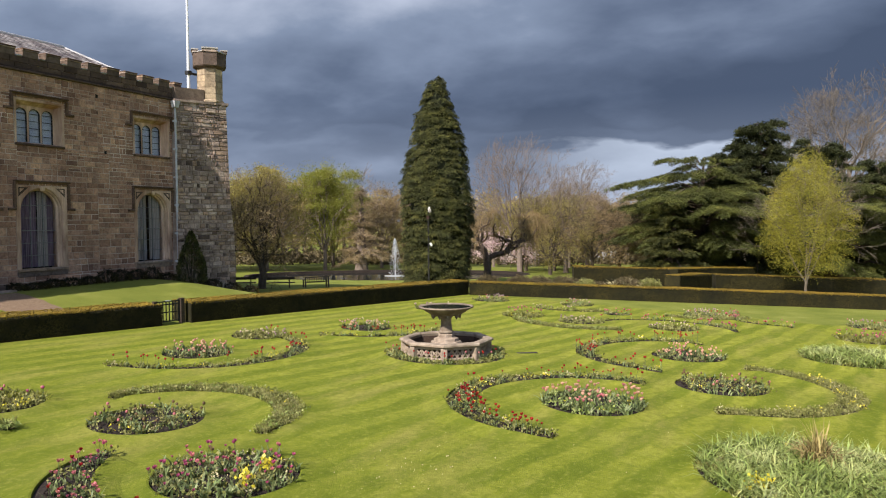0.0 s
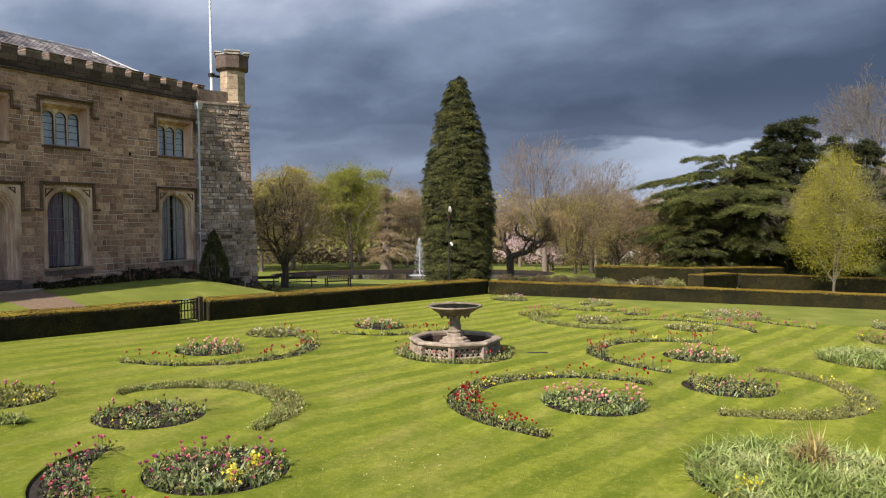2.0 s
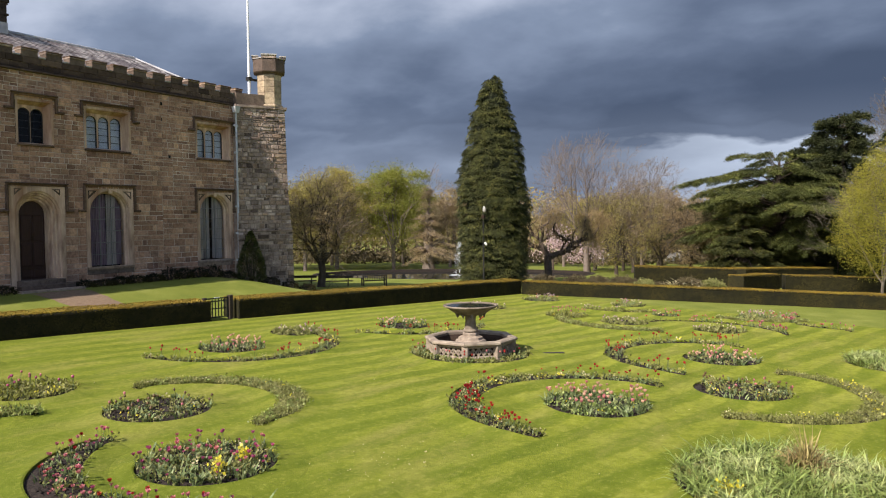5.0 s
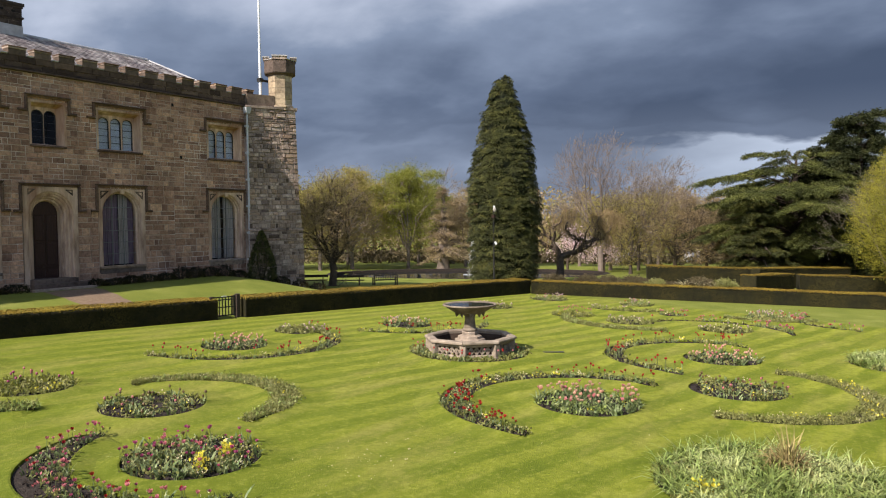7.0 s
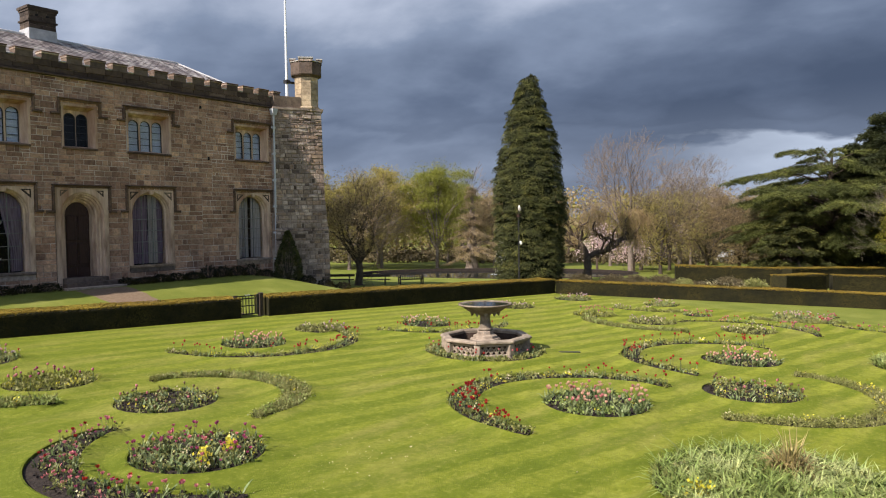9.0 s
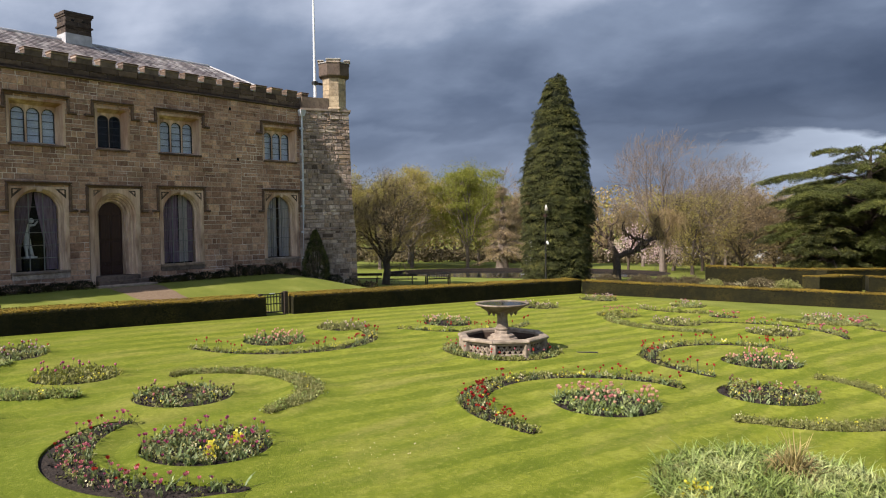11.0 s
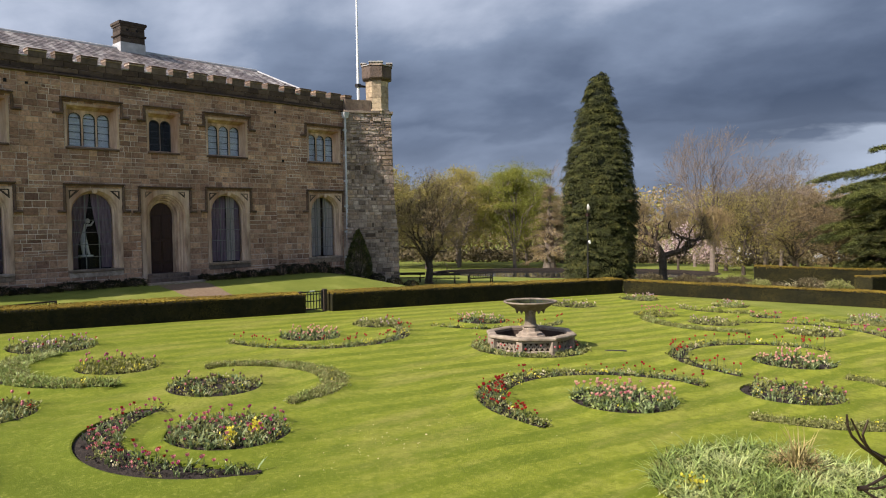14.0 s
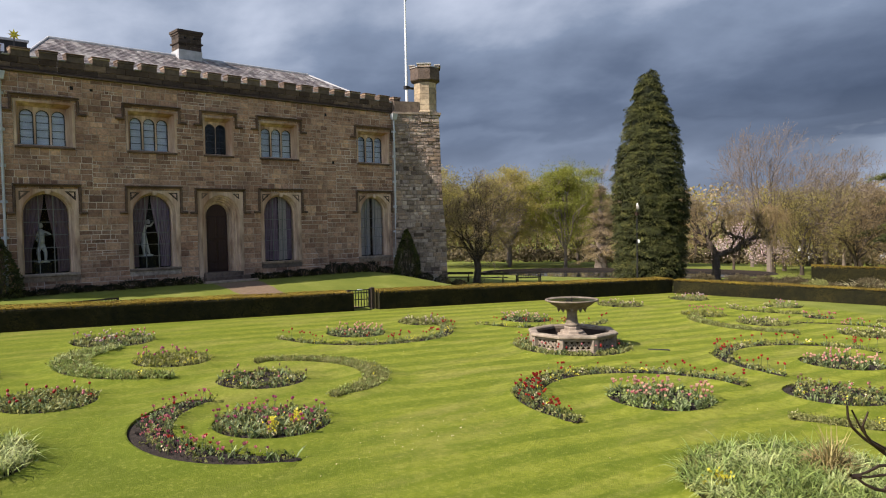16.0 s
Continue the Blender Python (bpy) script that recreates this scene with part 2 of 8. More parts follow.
M["rubble_mortar"] = surf("rubble_mortar", [(0.16, 0.122, 0.098), (0.34, 0.27, 0.216)], 3, 6, 0.95, 0.6, 30, second=((0.48, 0.40, 0.33), 1.2, 0.6))
M["coping"] = surf("coping_stone", [(0.30, 0.285, 0.265), (0.52, 0.50, 0.47)], 5, 6, 0.85, 0.4, 30, second=((0.14, 0.115, 0.09), 1.4, 0.8), vary=0.15)
M["fount"] = surf("fountain_stone", [(0.12, 0.096, 0.07), (0.20, 0.163, 0.12), (0.30, 0.25, 0.19)], 5, 8, 0.9, 0.5, 30, second=((0.11, 0.082, 0.062), 1.6, 0.7), vary=0.1)
M["basin"] = surf("basin_stone", [(0.19, 0.150, 0.115), (0.31, 0.25, 0.19), (0.43, 0.36, 0.28)], 5, 8, 0.9, 0.5, 30, second=((0.13, 0.10, 0.075), 1.6, 0.6), vary=0.12)
M["slate"] = surf("roof_slate", [(0.075, 0.060, 0.062), (0.165, 0.138, 0.135), (0.24, 0.205, 0.195)], 2.8, 9, 0.6, 0.5, 20, second=((0.46, 0.43, 0.40), 1.4, 0.7), vary=0.34, stretch=(2.2, 0.6, 0.6))
M["lead"] = surf("lead", [(0.30, 0.30, 0.31), (0.50, 0.50, 0.51)], 3, 6, 0.55, 0.2, 12)
M["lawn"] = None
M["soil"] = surf("soil", [(0.010, 0.0075, 0.006), (0.026, 0.019, 0.015), (0.05, 0.038, 0.03)], 14, 8, 0.97, 1.0, 30, dist=0.03)
M["gravel"] = surf("path_gravel", [(0.15, 0.10, 0.065), (0.23, 0.165, 0.11)], 9, 8, 0.95, 0.5, 60)
# yew in two tones: shaded sides and sunlit top are put into the colours
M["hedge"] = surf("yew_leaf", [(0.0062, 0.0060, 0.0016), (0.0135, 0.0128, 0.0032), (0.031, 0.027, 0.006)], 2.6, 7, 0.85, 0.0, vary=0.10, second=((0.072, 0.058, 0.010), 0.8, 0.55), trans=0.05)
M["hedge_lit_top"] = surf("yew_sunlit_top", [(0.145, 0.104, 0.016), (0.26, 0.178, 0.024), (0.38, 0.255, 0.034)], 1.4, 7, 0.75, 0.0, vary=0.06, second=((0.11, 0.080, 0.014), 0.7, 0.5), trans=0.15)
M["straw_top"] = surf("yellow_yew_leaf", [(0.30, 0.22, 0.025), (0.44, 0.33, 0.045)], 3, 4, 0.75, 0.0, vary=0.1, trans=0.2)
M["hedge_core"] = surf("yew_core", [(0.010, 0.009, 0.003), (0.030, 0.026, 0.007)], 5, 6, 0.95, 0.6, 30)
M["bark"] = surf("bark", [(0.04, 0.03, 0.022), (0.10, 0.078, 0.058)], 7, 8, 0.95, 0.8, 30, stretch=(1, 1, 0.3))
M["darkbark"] = surf("dark_bark", [(0.046, 0.034, 0.026), (0.115, 0.086, 0.066)], 7, 8, 0.95, 0.8, 30)
M["greybark"] = surf("grey_bark", [(0.12, 0.098, 0.078), (0.21, 0.175, 0.14)], 4, 5, 0.9, 0.0)
M["twig"] = surf("twig_bark", [(0.145, 0.112, 0.092), (0.22, 0.178, 0.148)], 4, 4, 0.9, 0.0)
M["conifer"] = surf("conifer_leaf", [(0.018, 0.023, 0.006), (0.051, 0.057, 0.0135), (0.146, 0.143, 0.034)], 2.2, 5, 0.7, 0.0, vary=0.45, trans=0.08)
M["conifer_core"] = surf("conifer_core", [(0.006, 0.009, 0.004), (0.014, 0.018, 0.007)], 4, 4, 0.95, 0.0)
M["cedar"] = surf("cedar_leaf", [(0.034, 0.042, 0.011), (0.082, 0.094, 0.022), (0.185, 0.190, 0.046)], 0.6, 5, 0.7, 0.0, vary=0.4, trans=0.06)
M["larch"] = surf("larch_twig", [(0.33, 0.25, 0.145), (0.45, 0.35, 0.21), (0.55, 0.44, 0.28)], 1.0, 5, 0.8, 0.0, vary=0.15, trans=0.5)
M["bud"] = surf("opening_bud", [(0.24, 0.170, 0.088), (0.36, 0.265, 0.135), (0.47, 0.365, 0.20)], 0.9, 5, 0.75, 0.0, vary=0.18, trans=0.5)
M["pine"] = surf("pine_leaf", [(0.014, 0.019, 0.006), (0.031, 0.039, 0.011), (0.072, 0.078, 0.022)], 0.8, 5, 0.75, 0.0, vary=0.3, trans=0.04)
M["brush"] = surf("bare_brush", [(0.07, 0.056, 0.028), (0.145, 0.115, 0.058)], 0.8, 5, 0.8, 0.0, vary=0.3, trans=0.2)
M["lime"] = surf("lime_leaf", [(0.25, 0.235, 0.028), (0.38, 0.352, 0.048), (0.50, 0.46, 0.085)], 1.0, 5, 0.6, 0.0, vary=0.10, trans=0.5)
M["spring"] = surf("spring_leaf", [(0.165, 0.178, 0.026), (0.25, 0.262, 0.045), (0.36, 0.355, 0.085)], 0.6, 5, 0.6, 0.0, vary=0.16, trans=0.5)
M["olive"] = surf("olive_leaf", [(0.25, 0.205, 0.058), (0.36, 0.305, 0.088), (0.47, 0.41, 0.135)], 0.5, 5, 0.65, 0.0, vary=0.14, trans=0.5)
M["russet"] = surf("russet_bud", [(0.21, 0.155, 0.082), (0.31, 0.235, 0.125), (0.41, 0.325, 0.185)], 0.5, 5, 0.7, 0.0, vary=0.14, trans=0.45)
M["blossom"] = surf("cherry_blossom", [(0.62, 0.40, 0.42), (0.74, 0.55, 0.56), (0.8, 0.68, 0.67)], 2, 4, 0.6, 0.0, vary=0.15, trans=0.3)
M["wood"] = surf("weathered_wood", [(0.032, 0.022, 0.016), (0.07, 0.05, 0.036)], 5, 6, 0.75, 0.3, 40, stretch=(1, 6, 6))
M["door"] = surf("door_wood", [(0.026, 0.011, 0.009), (0.052, 0.022, 0.018)], 5, 6, 0.5, 0.3, 30, stretch=(6, 6, 0.6))
M["iron"] = surf("black_iron", [(0.012, 0.012, 0.013), (0.03, 0.03, 0.03)], 8, 4, 0.5, 0.2, 40)
M["bronze"] = surf("dark_bronze", [(0.03, 0.02, 0.014), (0.075, 0.05, 0.034)], 9, 5, 0.42, 0.25, 30, metal=0.6)
M["paint"] = surf("grey_paint", [(0.40, 0.41, 0.43), (0.52, 0.53, 0.55)], 4, 4, 0.5, 0.1, 20)
M["white"] = surf("white_paint", [(0.72, 0.73, 0.74), (0.8, 0.8, 0.8)], 4, 4, 0.4, 0.0)
M["glazing"] = surf("glazing_bar", [(0.16, 0.16, 0.165), (0.26, 0.26, 0.26)], 6, 4, 0.6, 0.0)
M["curtain"] = surf("curtain_cloth", [(0.34, 0.30, 0.29), (0.54, 0.49, 0.475)], 3, 4, 0.9, 0.2, 20, stretch=(6, 6, 0.4))
M["mauve"] = surf("mauve_curtain", [(0.15, 0.100, 0.148), (0.33, 0.245, 0.315)], 3, 4, 0.9, 0.2, 20, stretch=(6, 6, 0.4))
M["drape"] = surf("dim_drape", [(0.11, 0.070, 0.088), (0.25, 0.175, 0.20)], 3, 4, 0.9, 0.2, 20, stretch=(6, 6, 0.4))
M["blind"] = surf("pale_blue_sheet", [(0.56, 0.60, 0.70), (0.74, 0.77, 0.84)], 2, 3, 0.85, 0.0)
# near-black: the darkness of unlit rooms and holes is put into the colour
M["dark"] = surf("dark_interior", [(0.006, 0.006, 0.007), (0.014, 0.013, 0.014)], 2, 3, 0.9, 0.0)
M["plaster"] = surf("white_plaster", [(0.55, 0.55, 0.54), (0.68, 0.68, 0.67)], 4, 4, 0.7, 0.1, 20)
M["rubber"] = surf("tyre", [(0.012, 0.012, 0.012), (0.02, 0.02, 0.02)], 8, 3, 0.8, 0.0)
M["leaf"] = surf("tulip_leaf", [(0.085, 0.125, 0.042), (0.165, 0.212, 0.082), (0.30, 0.335, 0.165)], 6, 3, 0.5, 0.0, vary=0.4, trans=0.25)
M["bluegrass"] = surf("bulb_leaf", [(0.125, 0.175, 0.036), (0.255, 0.320, 0.088), (0.46, 0.495, 0.215)], 1.3, 3, 0.45, 0.0, vary=0.45, trans=0.3)
M["heath"] = surf("wallflower_leaf", [(0.135, 0.146, 0.038), (0.235, 0.24, 0.072), (0.36, 0.345, 0.145)], 5, 3, 0.6, 0.0, vary=0.4, trans=0.3)
M["straw"] = surf("dry_blade", [(0.30, 0.24, 0.09), (0.46, 0.38, 0.16)], 5, 3, 0.6, 0.0, vary=0.3, trans=0.25)


M["deadleaf"] = surf("dead_leaf", [(0.17, 0.128, 0.048), (0.36, 0.275, 0.115)], 5, 3, 0.7, 0.0, vary=0.3, trans=0.25)


def petal(name, c):
    return surf(name, [tuple(v * 0.75 for v in c), c], 9, 3, 0.45, 0.0, vary=0.25, trans=0.3)


M["red"] = petal("red_petal", (0.38, 0.026, 0.020))
M["magenta"] = petal("magenta_petal", (0.43, 0.085, 0.185))
M["pink"] = petal("pink_petal", (0.62, 0.215, 0.225))
M["peach"] = petal("peach_petal", (0.74, 0.43, 0.31))
M["purple"] = petal("dark_petal", (0.20, 0.13, 0.065))
M["yellow"] = petal("yellow_petal", (0.76, 0.66, 0.07))
M["cream"] = petal("cream_petal", (0.70, 0.62, 0.38))
M["mauvep"] = petal("mauve_petal", (0.46, 0.30, 0.36))


def glass_material(ior):
    m = bpy.data.materials.new("window_glass")
    m.use_nodes = True
    n, l = m.node_tree.nodes, m.node_tree.links
    n.remove(n["Principled BSDF"])
    gl, tr, mx, fr = n.new("ShaderNodeBsdfGlossy"), n.new("ShaderNodeBsdfTransparent"), n.new("ShaderNodeMixShader"), n.new("ShaderNodeFresnel")
    gl.inputs["Roughness"].default_value = 0.02
    tr.inputs[0].default_value = (0.94, 0.94, 0.95, 1)
    fr.inputs[0].default_value = ior
    l.new(fr.outputs[0], mx.inputs[0])
    l.new(tr.outputs[0], mx.inputs[1])
    l.new(gl.outputs[0], mx.inputs[2])
    l.new(mx.outputs[0], n["Material Output"].inputs[0])
    return m


M["glass"] = glass_material(1.24)
M["oldglass"] = glass_material(1.6)


def water_material(name, col, rough, scale, strength):
    m = bpy.data.materials.new(name)
    m.use_nodes = True
    n, l = m.node_tree.nodes, m.node_tree.links
    b = n["Principled BSDF"]
    b.inputs["Base Color"].default_value, b.inputs["Roughness"].default_value, b.inputs["IOR"].default_value = (*col, 1), rough, 1.33
    no, bu, tc = n.new("ShaderNodeTexNoise"), n.new("ShaderNodeBump"), n.new("ShaderNodeTexCoord")
    no.inputs["Scale"].default_value, no.inputs["Detail"].default_value = scale, 4
    l.new(tc.outputs["Object"], no.inputs["Vector"])
    bu.inputs["Strength"].default_value, bu.inputs["Distance"].default_value = strength, 0.02
    l.new(no.outputs[0], bu.inputs["Height"])
    l.new(bu.outputs[0], b.inputs["Normal"])
    return m


M["water"] = water_material("pond_water", (0.014, 0.018, 0.018), 0.05, 3.0, 0.12)
M["spray"] = surf("water_spray", [(0.62, 0.66, 0.70), (0.8, 0.82, 0.84)], 6, 4, 0.5, 0.0, trans=0.5)

# garden axes: u along the long hedge, v towards the house
GU, GV = Vector((0.972, -0.236)), Vector((0.236, 0.972))


def lawn_material():
    m = bpy.data.materials.new("mown_lawn")
    m.use_nodes = True
    n, l = m.node_tree.nodes, m.node_tree.links
    b = n["Principled BSDF"]
    tc = n.new("ShaderNodeTexCoord")

    def noise_tex(scale, detail, rough=0.6, stretch=None):
        no = n.new("ShaderNodeTexNoise")
        no.inputs["Scale"].default_value, no.inputs["Detail"].default_value, no.inputs["Roughness"].default_value = scale, detail, rough
        if stretch:
            mp = n.new("ShaderNodeMapping")
            mp.inputs["Rotation"].default_value = (0, 0, math.atan2(-GU[1], GU[0]))
            mp.inputs["Scale"].default_value = stretch
            l.new(tc.outputs["Object"], mp.inputs[0])
            l.new(mp.outputs[0], no.inputs["Vector"])
        else:
            l.new(tc.outputs["Object"], no.inputs["Vector"])
        return no.outputs[0]

    def math_node(op, a, b_=0.0, c=0.0, clamp=False):
        k = n.new("ShaderNodeMath")
        k.operation, k.use_clamp = op, clamp
        for i, v in enumerate((a, b_, c)):
            if isinstance(v, (int, float)):
                k.inputs[i].default_value = v
            else:
                l.new(v, k.inputs[i])
        return k.outputs[0]

    def ramp(fac, stops):
        r = n.new("ShaderNodeValToRGB")
        while len(r.color_ramp.elements) < len(stops):
            r.color_ramp.elements.new(0.5)
        for e, (p, c) in zip(r.color_ramp.elements, stops):
            e.position, e.color = p, (*c, 1)
        l.new(fac, r.inputs[0])
        return r.outputs[0]

    def mix(fac, a, c):
        x = n.new("ShaderNodeMix")
        x.data_type = "RGBA"
        for s, v in ((0, fac), (6, a), (7, c)):
            if isinstance(v, (int, float)):
                x.inputs[s].default_value = v
            elif isinstance(v, tuple):
                x.inputs[s].default_value = (*v, 1)
            else:
                l.new(v, x.inputs[s])
        return x.outputs[2]

    sp = n.new("ShaderNodeSeparateXYZ")
    l.new(tc.outputs["Object"], sp.inputs[0])
    v = math_node("ADD", math_node("MULTIPLY", sp.outputs[0], GV[0]), math_node("MULTIPLY", sp.outputs[1], GV[1]))
    wob = math_node("MULTIPLY", math_node("SUBTRACT", noise_tex(0.5, 5), 0.5), 0.65)
    wave = math_node("SINE", math_node("MULTIPLY", math_node("ADD", v, wob), 2 * math.pi / STRIPE))
    stripe = math_node("ADD", math_node("MULTIPLY", wave, 1.5), 0.5, clamp=True)
    # the mown bands show more in some places than in others
    along = math_node("ADD", math_node("MULTIPLY", sp.outputs[0], GU[0]), math_node("MULTIPLY", sp.outputs[1], GU[1]))
    across = math_node("MULTIPLY_ADD", along, 0.050, 0.98, clamp=True)
    fade = math_node("ADD", ramp(noise_tex(0.22, 2), [(0.40, (0.0, 0.0, 0.0)), (0.64, (0.32, 0.32, 0.32))]), across, clamp=True)
    # turf also pales along u: the grass's sheen is put into the colour
    stripe = math_node("ADD", math_node("MULTIPLY", math_node("SUBTRACT", stripe, 0.5), fade), math_node("MULTIPLY_ADD", across, 0.54, 0.10))
    light = ramp(noise_tex(2.2, 7), [(0.3, (0.168, 0.193, 0.017)), (0.5, (0.226, 0.248, 0.027)), (0.72, (0.305, 0.310, 0.054))])
    deep = ramp(noise_tex(2.6, 7), [(0.3, (0.083, 0.116, 0.008)), (0.5, (0.120, 0.153, 0.011)), (0.72, (0.166, 0.192, 0.020))])
    garden = mix(math_node("MULTIPLY_ADD", stripe, 0.95, 0.0, clamp=True), deep, light)
    worn = ramp(noise_tex(0.7, 6, 0.62, (0.4, 1.7, 1)), [(0.48, (0, 0, 0)), (0.68, (0.60, 0.60, 0.60))])
    garden = mix(worn, garden, (0.285, 0.256, 0.070))
    moss = ramp(noise_tex(1.1, 5, 0.6), [(0.52, (0, 0, 0)), (0.7, (0.6, 0.6, 0.6))])
    garden = mix(moss, garden, (0.115, 0.15, 0.013))
    garden = mix(ramp(noise_tex(5.5, 7, 0.7), [(0.36, (0.62, 0.62, 0.62)), (0.58, (0, 0, 0))]), garden, (0.100, 0.132, 0.008))
    # darker green turf by the near beds
    dx, dy = math_node("SUBTRACT", sp.outputs[0], -20.6), math_node("SUBTRACT", sp.outputs[1], -20.2)
    near = math_node("SQRT", math_node("ADD", math_node("MULTIPLY", dx, dx), math_node("MULTIPLY", dy, dy)))
    dark_turf = math_node("MULTIPLY", math_node("SUBTRACT", 1.0, math_node("DIVIDE", near, 4.2), clamp=True), math_node("MULTIPLY_ADD", noise_tex(0.9, 5), 1.2, 0.15), clamp=True)
    garden = mix(dark_turf, garden, (0.082, 0.112, 0.008))
    # blades: light and dark specks
    garden = mix(ramp(noise_tex(34, 5, 0.75), [(0.34, (0.26, 0.26, 0.26)), (0.56, (0, 0, 0))]), garden, (0.085, 0.105, 0.010))
    garden = mix(ramp(noise_tex(13, 5, 0.7), [(0.52, (0, 0, 0)), (0.68, (0.30, 0.30, 0.30))]), garden, (0.37, 0.37, 0.08))
    park = ramp(noise_tex(0.7, 8), [(0.3, (0.115, 0.142, 0.022)), (0.55, (0.165, 0.188, 0.034)), (0.75, (0.225, 0.232, 0.058))])
    # the park's grass is unmown in stripes: they end at the hedges
    u = math_node("ADD", math_node("MULTIPLY", sp.outputs[0], GU[0]), math_node("MULTIPLY", sp.outputs[1], GU[1]))
    inside = math_node("MULTIPLY", math_node("LESS_THAN", v, -9.3), math_node("LESS_THAN", u, 12.0))
    col = mix(inside, park, garden)
    l.new(col, b.inputs["Base Color"])
    b.inputs["Roughness"].default_value, b.inputs["Specular IOR Level"].default_value = 0.9, 0.15
    bu = n.new("ShaderNodeBump")
    bu.inputs["Strength"].default_value, bu.inputs["Distance"].default_value = 0.6, 0.03
    l.new(noise_tex(30, 6, 0.75), bu.inputs["Height"])
    l.new(bu.outputs[0], b.inputs["Normal"])
    return m


STRIPE = 0.88
M["lawn"] = lawn_material()

# ---- building helpers ----
def link(name, verts, faces, mat, parent=None, label="", smooth=False):
    me = bpy.data.meshes.new(name)
    me.from_pydata([tuple(v) for v in verts], [], [tuple(f) for f in faces])
    me.materials.append(mat)
    if smooth:
        me.polygons.foreach_set("use_smooth", [True] * len(me.polygons))
    me.update()
    ob = new(name, me)
    if parent:
        ob.parent = parent
    if label:
        ob["label"] = label
    return ob


def empty(name, x=0, y=0, z=0, rz=0.0):
    ob = new(name)
    ob.empty_display_size = 0.2
    ob.matrix_world = pose(x, y, z, 0, 0, rz)
    return ob


class Geo:
    """Collects vertices and faces of simple solids for one mesh."""

    def __init__(self):
        self.v, self.f = [], []

    def add(self, v, f):
        n = len(self.v)
        self.v += [tuple(p) for p in v]
        self.f += [tuple(i + n for i in q) for q in f]
        return self

    def box(self, x0, x1, y0, y1, z0, z1, c=0.0):
        """A box; c chamfers the edges round its -y front."""
        if c <= 0:
            v = [(x, y, z) for z in (z0, z1) for y in (y0, y1) for x in (x0, x1)]
            return self.add(v, [(0, 2, 3, 1), (4, 5, 7, 6), (0, 1, 5, 4), (2, 6, 7, 3), (0, 4, 6, 2), (1, 3, 7, 5)])
        v = [(x, y1, z) for z in (z0, z1) for x in (x0, x1)]
        v += [(x, y0 + c, z) for z in (z0, z1) for x in (x0, x1)]
        v += [(x, y0, z) for z in (z0 + c, z1 - c) for x in (x0 + c, x1 - c)]
        f = [(0, 2, 3, 1)]
        for a in (0, 4):
            b = a + 4
            f += [(a, a + 1, b + 1, b), (a + 3, a + 2, b + 2, b + 3), (a + 2, a, b, b + 2), (a + 1, a + 3, b + 3, b + 1)]
        return self.add(v, f + [(8, 9, 11, 10)])

    def tube(self, p0, p1, r0, r1, n=6, cap=False):
        p0, p1 = Vector(p0), Vector(p1)
        d = (p1 - p0).normalized()
        a = d.orthogonal().normalized()
        b = d.cross(a)
        ring = [(a * math.cos(t) + b * math.sin(t)) for t in (2 * math.pi * i / n for i in range(n))]
        v = [p0 + q * r0 for q in ring] + [p1 + q * r1 for q in ring]
        f = [(i, (i + 1) % n, n + (i + 1) % n, n + i) for i in range(n)]
        if cap:
            f += [tuple(range(n - 1, -1, -1)), tuple(range(n, 2 * n))]
        return self.add(v, f)

    def path(self, pts, rads, n=6):
        for i in range(len(pts) - 1):
            self.tube(pts[i], pts[i + 1], rads[i], rads[i + 1], n)
        return self

    def lathe(self, prof, x=0, y=0, n=32, phase=0.0):
        v = [(x + r * math.cos(phase + 2 * math.pi * i / n), y + r * math.sin(phase + 2 * math.pi * i / n), z) for r, z in prof for i in range(n)]
        f = [(k * n + i, k * n + (i + 1) % n, (k + 1) * n + (i + 1) % n, (k + 1) * n + i) for k in range(len(prof) - 1) for i in range(n)]
        return self.add(v, f)

    def make(self, name, mat, parent=None, label="", smooth=False):
        return link(name, self.v, self.f, mat, parent, label, smooth)


def smooth01(t):
    t = np.clip(t, 0, 1)
    return t * t * (3 - 2 * t)


def hedge_y(x):
    return -7.95 - 0.236 * (x + 7.5)


PX, PY, PA, PB = 25.96, 2.86, 11.5, 5.5  # the pond's middle and half axes


def pond_at(t, q):
    """A point of the pond's outline, swollen by q."""
    a, b = PA * q * math.cos(t), PB * q * math.sin(t)
    return PX + 0.42 * a + 0.907 * b, PY - 0.907 * a + 0.42 * b


def pond_q(x, y):
    """Under 1 inside the pond."""
    a, b = (x - PX) * 0.42 - (y - PY) * 0.907, (x - PX) * 0.907 + (y - PY) * 0.42
    return np.sqrt((a / PA) ** 2 + (b / PB) ** 2)


def gz(x, y):
    """The ground's height."""
    x, y = np.asarray(x, float), np.asarray(y, float)
    p = 0.3486 - 0.01865 * np.clip(x, -30, 130) + 0.02034 * np.clip(y, -45, -8) - 0.012 * np.clip(x - 13, 0, 110)
    hy = hedge_y(x) + 0.7
    s = smooth01((y - hy) / np.maximum(-0.9 - hy, 2.0)) * (1 - smooth01((x + 2.0) / 6.0))
    z = p + (1.22 - p) * s
    z = z - 0.26 * smooth01((x - 7) / 8) * smooth01((y + 9) / 5)
    q = pond_q(x, y)
    z = np.where(q < 1.25, z * 0 + np.minimum(z, -0.62 + 0.0 * z) * (1 - smooth01((q - 1.0) / 0.25)) + z * smooth01((q - 1.0) / 0.25), z)
    return z - 0.7 * (1 - smooth01((q - 0.93) / 0.06))


def g(x, y):
    return float(gz(x, y))


